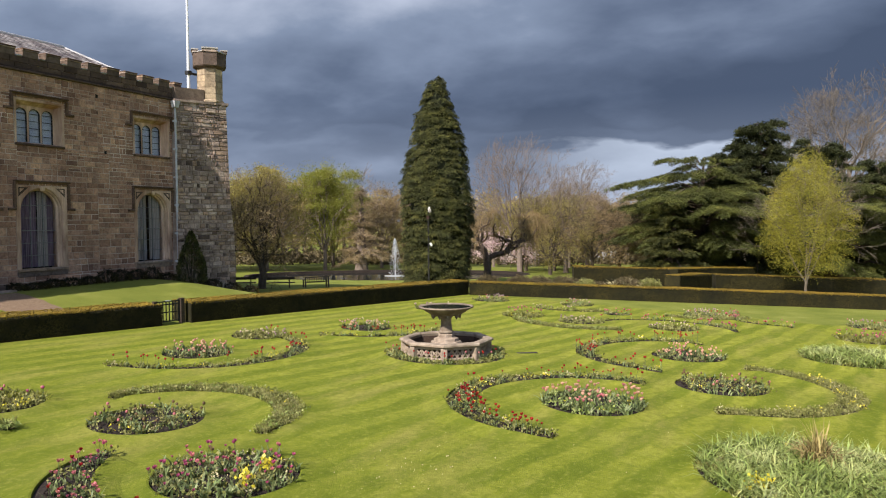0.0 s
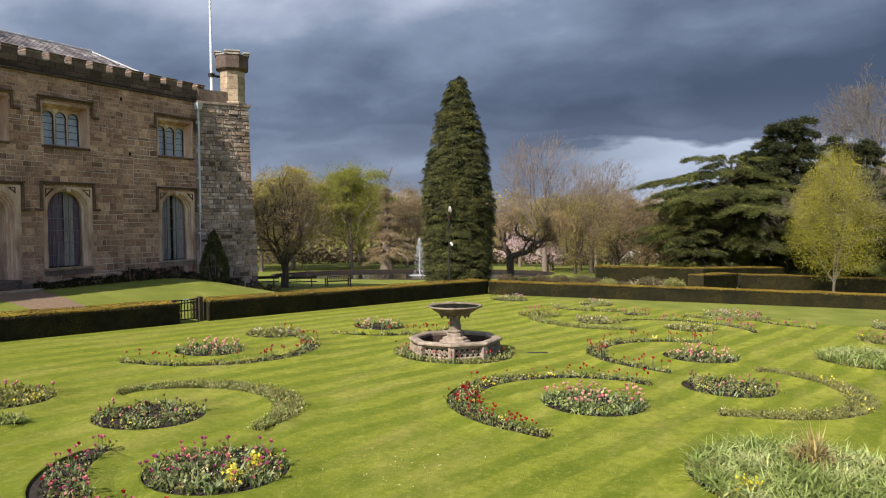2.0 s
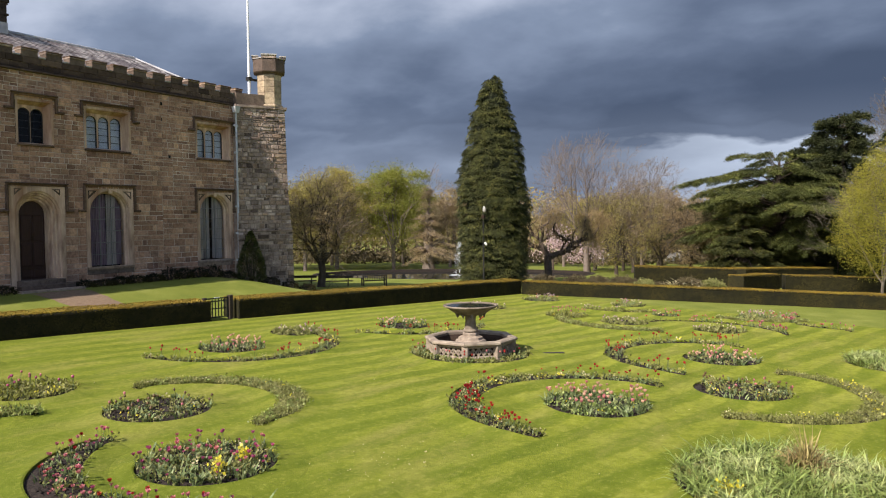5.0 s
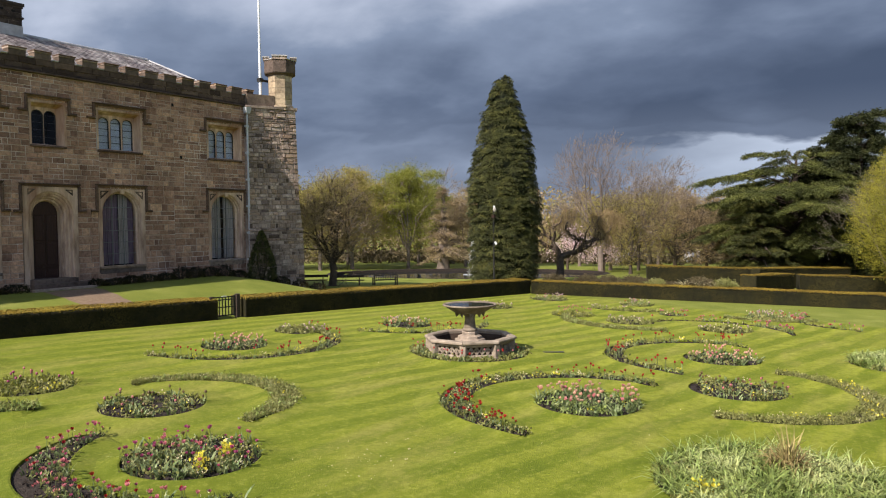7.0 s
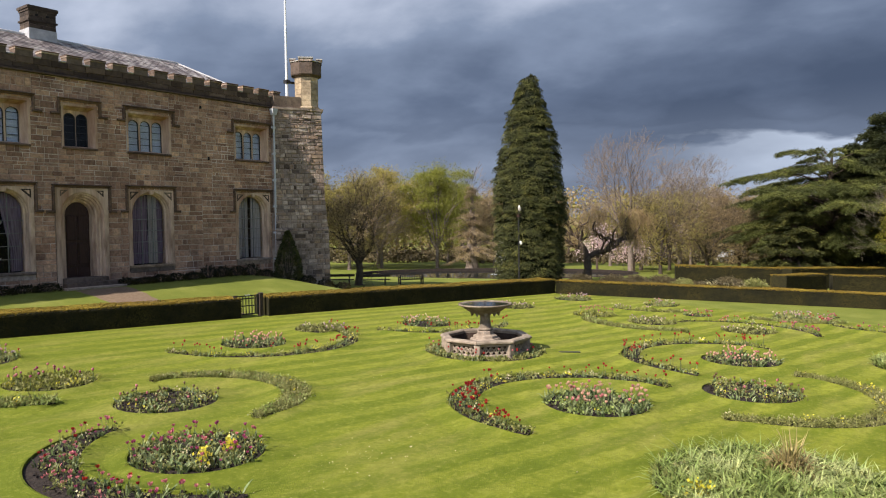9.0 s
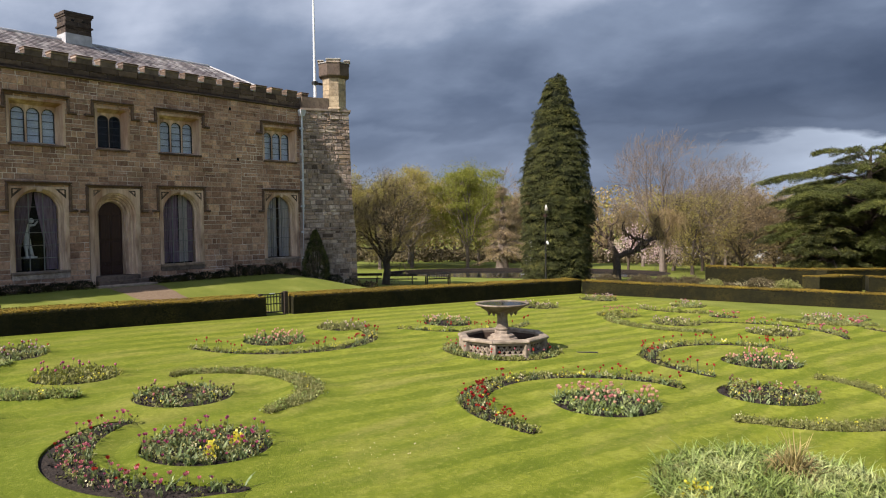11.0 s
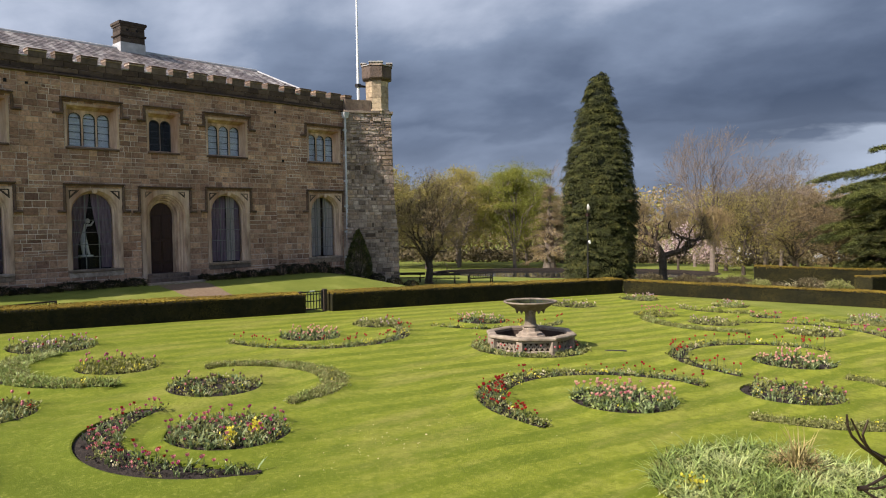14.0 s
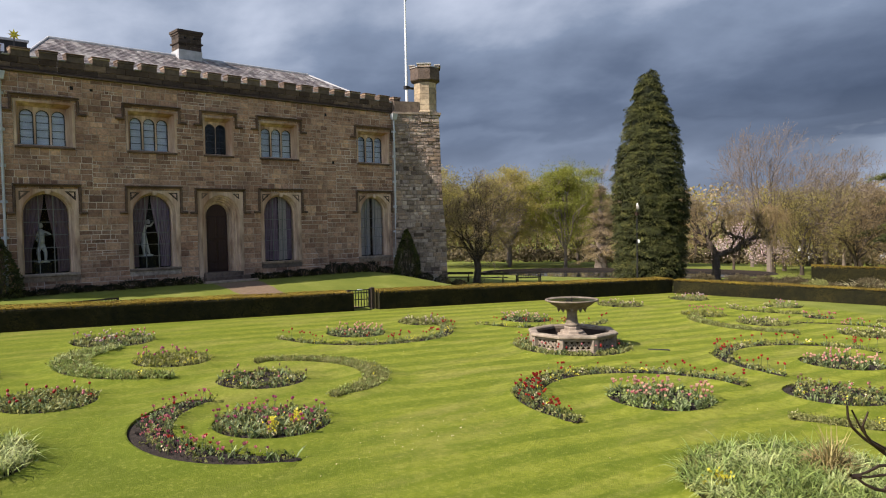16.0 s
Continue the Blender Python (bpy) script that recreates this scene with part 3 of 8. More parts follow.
# ---- ground ----
def axis(fine0, fine1, step, lo, hi):
    a = list(np.arange(fine0, fine1 + 1e-6, step))
    s, v = step, fine1
    while v < hi:
        s *= 1.35
        v += s
        a.append(v)
    s, v = step, fine0
    while v > lo:
        s *= 1.35
        v -= s
        a.insert(0, v)
    return np.array(a)


gx, gy = axis(-32, 62, 0.6, -2500, 4000), axis(-42, 34, 0.6, -3000, 3000)
GXX, GYY = np.meshgrid(gx, gy)
gv = np.c_[GXX.ravel(), GYY.ravel(), gz(GXX, GYY).ravel()]
nx = len(gx)
gf = [(j * nx + i, j * nx + i + 1, (j + 1) * nx + i + 1, (j + 1) * nx + i) for j in range(len(gy) - 1) for i in range(nx - 1)]
ground = tagged(link("ground", gv, gf, M["lawn"], smooth=True), "mown striped lawn and park grass with worn patches", "lawn", kind="structure")

# ---- pond ----
pts = []
for i in range(72):
    pts.append((*pond_at(2 * math.pi * i / 72, 0.985), -0.80))
tagged(link("pond_water", pts, [tuple(range(72))], M["water"]), "dark still pond water reflecting the sky", "pond", kind="structure")

# ---- house ----
EX, WX = 0.66, -24.0  # ends of the long front
COLS = (-16.09, -12.08, -9.16, -6.14, -0.64)
ZB, ZS, ZC, ZM = 0.6, 9.5, 10.06, 10.40  # below ground, string course, crenel, merlon top


def openings():
    """Rectangles through the wall: x0, x1, z0, z1."""
    r = []
    for i, c in enumerate(COLS):
        r.append((c - 1.07, c + 1.07, 1.2, 5.18) if i == 2 else (c - 1.07, c + 1.07, 1.72, 5.18))
        r.append((c - 0.72, c + 0.72, 6.72, 8.50) if i == 2 else (c - 1.05, c + 1.05, 6.72, 8.50))
    return r


HOLES = openings()


def solid_cells(x0, x1, z0, z1, holes):
    """The rectangle less its holes, as cells."""
    xs = sorted({x0, x1, *(h[0] for h in holes), *(h[1] for h in holes)})
    out = []
    for a, b in zip(xs, xs[1:]):
        zs = [z0]
        for h in sorted((h for h in holes if h[0] < (a + b) / 2 < h[1]), key=lambda h: h[2]):
            out.append((a, b, zs[-1], h[2]))
            zs.append(h[3])
        out.append((a, b, zs[-1], z1))
    return out


ge = Geo()
for a, b, c, d in solid_cells(WX, EX, ZB, ZS, HOLES):
    ge.box(a, b, 0.004, 0.65, c, d)
wall = tagged(ge.make("wall_south", M["mortar"]), "weathered sandstone ashlar front with lime mortar joints", "wall", kind="structure")
# the rest of the house, closed round
ge = Geo()
ge.box(WX, WX + 0.6, 0.66, 16, ZB, ZS).box(WX + 0.6, EX, 15.4, 16, ZB, ZS).box(EX - 0.6, EX, 0.66, 15.4, ZB, ZS)
tagged(ge.make("wall_back", M["rubble"]), "rubble stone side and rear walls of the house", "wall", kind="structure")
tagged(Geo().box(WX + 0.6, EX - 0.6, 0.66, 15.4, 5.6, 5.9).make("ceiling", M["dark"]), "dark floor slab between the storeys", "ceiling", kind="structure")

# ---- house: windows, door, mouldings ----
rng = random.Random(7)


def arch_pts(c, r, z0, zs, n=14):
    """Outline of a round-headed opening, from its lower left to its lower right."""
    return [(c - r, z0)] + [(c - r * math.cos(math.pi * i / n), zs + r * math.sin(math.pi * i / n)) for i in range(n + 1)] + [(c + r, z0)]


def arch_plate(ge, c, half, r, z0, zs, ztop, y):
    """A flat plate with a round-headed hole, facing -y."""
    p = arch_pts(c, r, z0, zs)
    ge.add([(c - half, y, z0), (c - r, y, z0), (c - r, y, zs), (c - half, y, zs)], [(0, 1, 2, 3)])
    ge.add([(c + r, y, z0), (c + half, y, z0), (c + half, y, zs), (c + r, y, zs)], [(0, 1, 2, 3)])
    ge.add([(c - half, y, zs), (c - r, y, zs), (c - r, y, ztop), (c - half, y, ztop)], [(0, 1, 2, 3)])
    ge.add([(c + r, y, zs), (c + half, y, zs), (c + half, y, ztop), (c + r, y, ztop)], [(0, 1, 2, 3)])
    for (xa, za), (xb, zb) in zip(p[1:-1], p[2:-1]):
        ge.add([(xa, y, za), (xb, y, zb), (xb, y, ztop), (xa, y, ztop)], [(0, 1, 2, 3)])


def arch_steps(ge, c, z0, zs, steps):
    """A moulded reveal through (radius, depth) steps."""
    for (ra, ya), (rb, yb) in zip(steps, steps[1:]):
        pa, pb = arch_pts(c, ra, z0, zs), arch_pts(c, rb, z0, zs)
        for i in range(len(pa) - 1):
            ge.add([(pa[i][0], ya, pa[i][1]), (pa[i + 1][0], ya, pa[i + 1][1]), (pb[i + 1][0], yb, pb[i + 1][1]), (pb[i][0], yb, pb[i][1])], [(0, 3, 2, 1)])


def hood(parent, c, half, ztop, drop, out):
    """A square label mould with drops and turned-out ends."""
    ge = Geo()
    ge.box(c - half, c + half, -0.17, 0.03, ztop - 0.055, ztop, 0.025)
    ge.box(c - half + 0.02, c + half - 0.02, -0.09, 0.03, ztop - 0.11, ztop - 0.055)
    for s in (-1, 1):
        a, b = c + s * half, c + s * (half - 0.085)
        ge.box(min(a, b), max(a, b), -0.13, 0.03, drop, ztop - 0.112, 0.02)
        a2 = c + s * (half + out)
        b2 = c + s * (half - 0.085)
        ge.box(min(a2, b2), max(a2, b2), -0.14, 0.03, drop - 0.10, drop - 0.002, 0.03)
    # darker than the wall: the mould's shadow edge is put into its colour
    return ge.make("hood_mould", M["hood"], parent, "label mould coloured dark for its shadow edge")


def curtain(parent, x0, x1, xt0, xt1, z0, z1, y, mat, seed):
    """A hanging curtain in folds; it is tied back so that it narrows to xt at two fifths of its height."""
    v, f, n, m = [], [], 26, 10
    r = random.Random(seed)
    ph = r.random() * 6
    for j in range(m + 1):
        t = j / m
        z = z1 + (z0 - z1) * t
        k = min(1.0, t / 0.72) ** 1.4
        a, b = x0 + (xt0 - x0) * k, x1 + (xt1 - x1) * k
        for i in range(n + 1):
            u = i / n
            v.append((a + (b - a) * u, y + 0.035 * math.sin(u * 34 + ph + 0.5 * math.sin(t * 5)), z))
    for j in range(m):
        for i in range(n):
            q = j * (n + 1) + i
            f.append((q, q + 1, q + n + 2, q + n + 1))
    return link("curtain", v, f, mat, parent, smooth=True)


def ground_window(i, c, style):
    w = empty(f"window_{i}", c, 0, 1.72)
    w["kind"] = "structure"
    z0, zs, r = 1.97, 4.20, 0.80
    ge = Geo()
    arch_plate(ge, 0, 1.07, 0.92, z0, zs, 5.18, -0.035)
    arch_steps(ge, 0, z0, zs, [(0.92, -0.035), (0.885, 0.0), (0.88, 0.07), (0.85, 0.10), (0.845, 0.20), (r, 0.25), (r, 0.36)])
    ge.box(-1.07, -1.068, -0.034, 0.3, z0, 5.18).box(1.068, 1.07, -0.034, 0.3, z0, 5.18).box(-1.068, 1.068, -0.034, 0.3, 5.178, 5.18)
    ge.box(-1.07, -0.81, 0.365, 0.6, 1.7, 5.18).box(0.81, 1.07, 0.365, 0.6, 1.7, 5.18)
    s = ge.make("surround", M["dressed"], None, "warm dressed-stone round arch")
    # spandrel panels
    for k in (-1, 1):
        tri = [(k * 0.98, -0.041, 5.10), (k * 0.98, -0.041, 4.74), (k * 0.58, -0.041, 5.10), (k * 0.87, -0.03, 5.02)]
        sp = Geo().add(tri, [(0, 1, 3), (1, 2, 3), (2, 0, 3)]).make("spandrel_panel", M["soot"], w)
        sp.matrix_parent_inverse = pose(0, 0, -1.72)
    ge = Geo().box(-0.1, 0.1, -0.075, -0.036, 4.98, 5.17, 0.02)
    ks = ge.make("keystone", M["dressed"], w)
    ge = Geo().box(-1.06, 1.06, -0.09, 0.33, 1.86, 1.968, 0.02).box(-1.05, 1.05, -0.04, 0.3, 1.66, 1.858, 0.02)
    sl = ge.make("window_sill", M["rubble"], w, "weathered stone sill")
    hd = hood(w, 0, 1.18, 5.37, 4.32, 0.22)
    # glazing: iron bars and panes
    ge = Geo()
    for x in (-0.26, 0.26):
        ge.box(x - 0.014, x + 0.014, 0.32, 0.355, z0, zs + math.sqrt(0.79**2 - x * x))
    for z in (2.46, 2.95, 3.44, 3.93):
        ge.box(-r, r, 0.322, 0.353, z - 0.012, z + 0.012)
    ge.box(-0.68, 0.68, 0.322, 0.353, 4.41, 4.434)
    fr = ge.make("window_frame", M["glazing"], w, "thin dark glazing bars")
    xs = [-0.79, -0.26, 0.26, 0.79]
    zz = [1.97, 2.46, 2.95, 3.44, 3.93, 4.42, 4.99]
    kids = [s, ks, sl, hd, fr]
    for a, b in zip(xs, xs[1:]):
        for d, e in zip(zz, zz[1:]):
            t = 0.012 * (rng.random() - 0.5)
            if d > 4.4:
                a2, b2 = (max(a, -0.7), min(b, 0.7))
                top = lambda x: zs + math.sqrt(max(0.0, 0.785**2 - x * x))
                v = [(a2, 0.338, d), (b2, 0.338, d), (b2, 0.338 + t, max(d + 0.02, top(b2))), ((a2 + b2) / 2, 0.338 + t, top((a2 + b2) / 2)), (a2, 0.338 + t, max(d + 0.02, top(a2)))]
                pn = link("pane", v, [(0, 1, 2, 3, 4)], M["glass"], w)
            else:
                pn = link("pane", [(a, 0.338, d), (b, 0.338, d), (b, 0.338 + t, e), (a, 0.338 + t, e)], [(0, 1, 2, 3)], M["glass"], w)
            pn.visible_shadow = False
            kids.append(pn)
    if style == "tied":
        kids += [curtain(w, -0.81, -0.02, -0.81, -0.5, 2.0, 4.98, 0.5, M["drape"], i), curtain(w, 0.02, 0.81, 0.40, 0.81, 2.0, 4.98, 0.5, M["mauve" if i == 2 else "drape"], i + 9)]
    elif style == "mauve":
        kids += [curtain(w, -0.80, -0.40, -0.80, -0.40, 2.0, 4.98, 0.50, M["mauve"], i), curtain(w, -0.36, 0.14, -0.36, 0.14, 2.0, 4.98, 0.55, M["mauve"], i + 3), curtain(w, 0.14, 0.55, 0.14, 0.55, 2.0, 4.98, 0.51, M["curtain"], i + 9), curtain(w, 0.56, 0.80, 0.56, 0.80, 2.0, 4.98, 0.50, M["mauve"], i + 5)]
    else:
        kids += [curtain(w, -0.80, -0.30, -0.80, -0.30, 2.0, 4.98, 0.50, M["curtain"], i), curtain(w, -0.24, 0.10, -0.24, 0.10, 2.0, 4.98, 0.56, M["curtain"], i + 2), curtain(w, 0.22, 0.80, 0.22, 0.80, 2.0, 4.98, 0.48, M["curtain"], i + 9)]
    s.parent = w
    for k in kids:
        k.matrix_parent_inverse = pose(0, 0, -1.72)
    tagged(w, {"tied": "arched stone window with dim curtains tied back", "mauve": "arched stone window with mauve curtains drawn", "pale": "arched stone window with pale hanging curtains"}[style], "window")
    # room behind, with its unlit gloom put into the near-black wall colour
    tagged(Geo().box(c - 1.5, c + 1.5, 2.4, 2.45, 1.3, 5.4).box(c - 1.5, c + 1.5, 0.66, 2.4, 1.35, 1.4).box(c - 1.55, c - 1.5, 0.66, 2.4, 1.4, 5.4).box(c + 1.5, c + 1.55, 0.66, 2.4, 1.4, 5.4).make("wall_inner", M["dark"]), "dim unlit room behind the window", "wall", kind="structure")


def figure(x, y, z, lean, name="plaster_statue"):
    """A plain pale standing shape on a small plinth."""
    ge = Geo().box(-0.24, 0.24, -0.16, 0.16, 0, 0.06)
    k = lean / 0.12
    ge.path([(-0.08, 0, 0.06), (-0.12, -0.02 * k, 0.45), (-0.10 * k, 0, 0.8)], [0.05, 0.075, 0.11], 10)
    ge.path([(0.14, 0, 0.06), (0.14 - 0.1 * k, 0, 0.42), (-0.06 * k, 0, 0.8)], [0.045, 0.07, 0.10], 10)
    ge.path([(-0.09 * k, 0, 0.78), (-0.15 * k, 0, 1.0), (-0.06 * k, 0, 1.22), (0.06 * k, 0, 1.32 - 0.02 * k)], [0.13, 0.12, 0.13, 0.05], 10)
    ge.lathe([(0.0, 1.34), (0.075, 1.38), (0.085, 1.46), (0.05, 1.54), (0.0, 1.56)], 0.12 * k, 0, 10)
    ge.path([(0.0, 0, 1.26), (0.22, -0.03, 1.18 + 0.1 * k), (0.33, -0.05, 1.1 + 0.34 * k)], [0.05, 0.04, 0.03], 8)
    ge.path([(-0.1 * k - 0.08, 0, 1.2), (-0.2 - 0.05 * k, -0.06, 0.98), (-0.16 + 0.15 * k, -0.1, 0.86)], [0.05, 0.04, 0.03], 8)
    o = tagged(ge.make(name, M["plaster"], None, "", True), "pale plaster statue standing inside the window", "statue", "statues in the windows")
    o.matrix_world = pose(x, y, z)
    tagged(Geo().box(-0.3, 0.3, -0.22, 0.22, 0, z - 1.402, 0.02).make("statue_pedestal", M["dark"]), "dark pedestal under the plaster statue", "pedestal").matrix_world = pose(x, y, 1.401)


figure(COLS[0] - 0.05, 0.95, 2.35, 0.0)
figure(COLS[1] - 0.05, 0.95, 2.45, 0.12)
for i_, c_ in ((0, COLS[3] - 0.3), (1, COLS[4] - 0.35)):
    tagged(Geo().box(-0.36, 0.36, -0.12, 0.12, 0.0, 1.12, 0.02).make("storage_box", M["dark"]), "dark box standing behind the window", "box", "boxes behind the windows").matrix_world = pose(c_, 0.8, 1.401)

for i, (k, st) in enumerate(((0, "tied"), (1, "tied"), (3, "mauve"), (4, "pale")), 1):
    ground_window(i, COLS[k], st)


def upper_window(i, c, lights):
    half = 1.05 if lights == 3 else 0.72
    w = empty(f"window_{i}", c, 0, 6.72)
    w["kind"] = "structure"
    kids = []
    ge = Geo()
    hi, zi0, zi1 = half - 0.23, 6.86, 8.28
    # splayed jambs and head
    ge.add([(-half, -0.02, 6.72), (-half, -0.02, 8.5), (-half + 0.09, -0.02, 6.8), (-half + 0.09, -0.02, 8.41), (-hi, 0.3, zi0), (-hi, 0.3, zi1)], [(0, 2, 3, 1), (2, 4, 5, 3)])
    ge.add([(half, -0.02, 6.72), (half, -0.02, 8.5), (half - 0.09, -0.02, 6.8), (half - 0.09, -0.02, 8.41), (hi, 0.3, zi0), (hi, 0.3, zi1)], [(1, 3, 2, 0), (3, 5, 4, 2)])
    ge.add([(-half, -0.02, 8.5), (half, -0.02, 8.5), (half - 0.09, -0.02, 8.41), (-half + 0.09, -0.02, 8.41), (hi, 0.3, zi1), (-hi, 0.3, zi1)], [(0, 3, 2, 1), (3, 5, 4, 2)])
    ge.add([(-half, -0.02, 6.72), (half, -0.02, 6.72), (half - 0.09, -0.02, 6.8), (-half + 0.09, -0.02, 6.8), (hi, 0.3, zi0), (-hi, 0.3, zi0)], [(0, 1, 2, 3), (3, 2, 4, 5)])
    kids.append(ge.make("surround", M["dressed"], w, "splayed warm dressed-stone frame"))
    n, lw = lights, 0.24
    pitch = 2 * hi / n
    ge, gb = Geo(), Geo()
    for k in range(n):
        cx = -hi + pitch * (k + 0.5)
        arch_plate(ge, cx, pitch / 2, lw, zi0 + 0.02, 7.94, zi1, 0.3)
        arch_steps(ge, cx, zi0 + 0.02, 7.94, [(lw, 0.3), (lw - 0.004, 0.335)])
        arch_steps(gb, cx, zi0 + 0.02, 7.94, [(lw, 0.315), (lw - 0.03, 0.322), (lw - 0.03, 0.36)])
        for q in range(4):
            z = zi0 + 0.28 * (q + 1)
            gb.box(cx - lw, cx + lw, 0.345, 0.37, z - 0.01, z + 0.01)
        gb.box(cx - lw, cx - lw + 0.018, 0.345, 0.37, zi0 + 0.02, 7.94).box(cx + lw - 0.018, cx + lw, 0.345, 0.37, zi0 + 0.02, 7.94)
        zq = [zi0 + 0.02] + [zi0 + 0.28 * (q + 1) for q in range(4)]
        for d, e in zip(zq, zq[1:] + [8.12]):
            t = 0.01 * (rng.random() - 0.5)
            pn = link("pane", [(cx - lw, 0.362, d), (cx + lw, 0.362, d), (cx + lw, 0.362 + t, e), (cx - lw, 0.362 + t, e)], [(0, 1, 2, 3)], M["oldglass"], w)
            pn.visible_shadow = False
            kids.append(pn)
    kids.append(ge.make("mullion_screen", M["dressed"], w, "round-headed stone window lights"))
    kids.append(gb.make("window_frame", M["iron"], w, "thin dark metal frames"))
    kids.append(Geo().box(-half + 0.02, half - 0.02, -0.09, 0.1, 6.70, 6.788, 0.02).make("window_sill", M["hood"], w))
    kids.append(hood(w, 0, half + 0.15, 8.70, 8.12, 0.26))
    if lights == 3:
        v, f = [], []
        for k in range(25):
            z = 6.8 + k * 0.06
            v += [(-hi, 0.40 + 0.012 * (k % 2), z), (hi, 0.40 + 0.012 * (k % 2), z)]
            if k:
                f.append((2 * k - 2, 2 * k - 1, 2 * k + 1, 2 * k))
        kids.append(link("blind", v, f, M["blind"], w, "pale bluish sheet close behind the panes"))
    for k in kids:
        k.matrix_parent_inverse = pose(0, 0, -6.72)
    tagged(w, "mullioned stone window with three pale round-headed lights" if lights == 3 else "narrow mullioned stone window with two dark lights", "window")
    # upper room box; its lack of light is painted as near-black walls
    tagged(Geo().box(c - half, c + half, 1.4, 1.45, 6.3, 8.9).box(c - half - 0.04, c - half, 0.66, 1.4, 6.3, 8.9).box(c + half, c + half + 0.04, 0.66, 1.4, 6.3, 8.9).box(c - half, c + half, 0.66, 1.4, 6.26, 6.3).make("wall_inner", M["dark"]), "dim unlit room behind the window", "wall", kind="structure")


for i, (k, n) in enumerate(((0, 3), (1, 3), (2, 2), (3, 3), (4, 3)), 5):
    upper_window(i, COLS[k], n)


def front_door(c):
    d = empty("door_1", c, 0, 1.2)
    d["kind"] = "structure"
    zs, r = 4.14, 0.50
    ge = Geo()
    arch_plate(ge, 0, 1.07, 0.88, 1.2, zs, 5.18, -0.04)
    arch_steps(ge, 0, 1.2, zs, [(0.88, -0.04), (0.85, 0.02), (0.80, 0.03), (0.78, 0.10), (0.72, 0.11), (0.69, 0.20), (0.63, 0.21), (0.60, 0.30), (0.54, 0.31), (r, 0.40), (r, 0.5)])
    ge.box(-1.07, -0.7, 0.51, 0.64, 1.2, 5.18).box(0.7, 1.07, 0.51, 0.64, 1.2, 5.18)
    kids = [ge.make("surround", M["dressed"], d, "deeply moulded warm stone arch with rust stains")]
    for k in (-1, 1):
        tri = [(k * 0.88, -0.046, 5.10), (k * 0.88, -0.046, 4.84), (k * 0.56, -0.046, 5.10), (k * 0.8, -0.036, 5.04)]
        kids.append(Geo().add(tri, [(0, 1, 3), (1, 2, 3), (2, 0, 3)]).make("spandrel_panel", M["soot"], d))
    kids.append(hood(d, 0, 1.18, 5.32, 4.30, 0.22))
    ge = Geo()
    p = arch_pts(0, r, 1.62, zs)
    ge.add([(x, 0.46, z) for x, z in p], [tuple(range(len(p)))])
    kids.append(ge.make("door_leaf", M["door"], d, "dark red-brown panelled wooden door"))
    ge = Geo()
    for x0, x1, z0, z1 in ((-0.43, -0.04, 1.7, 2.0), (0.04, 0.43, 1.7, 2.0), (-0.43, 0.43, 2.06, 2.08), (-0.43, -0.04, 2.14, 3.0), (0.04, 0.43, 2.14, 3.0), (-0.43, -0.04, 3.1, 4.1), (0.04, 0.43, 3.1, 4.1)):
        ge.box(x0, x1, 0.425, 0.459, z0, z1, 0.02)
    kids.append(ge.make("door_panel", M["door"], d))
    kids.append(Geo().box(-0.005, 0.012, 0.42, 0.424, 2.3, 3.4).box(-0.02, 0.2, 0.42, 0.424, 2.5, 2.512).box(-0.45, 0.45, 0.42, 0.424, 2.04, 2.052).make("door_moulding", M["bronze"], d, "thin metal strips between the panels"))
    kids.append(Geo().tube((0.36, 0.40, 2.7), (0.36, 0.45, 2.7), 0.03, 0.03, 10, True).make("door_handle", M["bronze"], d))
    for k in kids:
        k.matrix_parent_inverse = pose(0, 0, -1.2)
    tagged(d, "closed panelled door in a moulded round stone arch", "door")
    tagged(Geo().box(c - 1.07, c + 1.07, 0.66, 0.7, 1.0, 5.3).make("wall_inner", M["dark"]), "dark passage wall behind the door", "wall", kind="structure")
    st = empty("door_steps", c, -0.3, 1.1)
    for k, (hw, y0, y1, z0, z1) in enumerate(((0.86, -0.34, 0.44, 1.2, 1.62), (1.04, -0.68, -0.342, 1.02, 1.46), (1.22, -1.02, -0.682, 0.9, 1.30))):
        o = Geo().box(-hw, hw, y0 + 0.3, y1 + 0.3, z0 - 1.1, z1 - 1.1, 0.02).make("step", M["rubble"], st)
    tagged(st, "three worn stone steps up to the front door", "steps")


front_door(COLS[2])


# ---- house: string course, parapet, roof ----
ge = Geo().box(WX, EX + 0.1, -0.12, 0.5, ZS - 0.02, ZS + 0.07, 0.03).box(WX, EX + 0.06, -0.06, 0.5, ZS + 0.072, ZS + 0.14, 0.02)
tagged(ge.make("trim_string_course", M["soot"]), "dark moulded stone string course under the parapet", "moulding", kind="structure")
par = tagged(Geo().box(WX, EX + 0.05, 0.03, 0.4, ZS + 0.14, ZC).make("wall_parapet", M["mortar"]), "sooty crenellated stone parapet", "parapet", kind="structure")
x, k, gs = EX + 0.05, 0, []
for z0, z1 in ((ZS + 0.145, ZS + 0.31), (ZS + 0.322, ZC - 0.004)):
    x = WX
    while x < EX:
        w = rng.uniform(0.55, 1.0)
        gs.append((x + 0.006, min(x + w, EX + 0.05) - 0.006, z0, z1, rng.uniform(0, 0.018)))
        x += w
for a, b, c, d, o in gs:
    if a > -18:
        Geo().box(a, b, 0.0 - o, 0.03, c, d, 0.012).make("stone", M["soot"], par)
x = -17.15 - 0.945 * 7
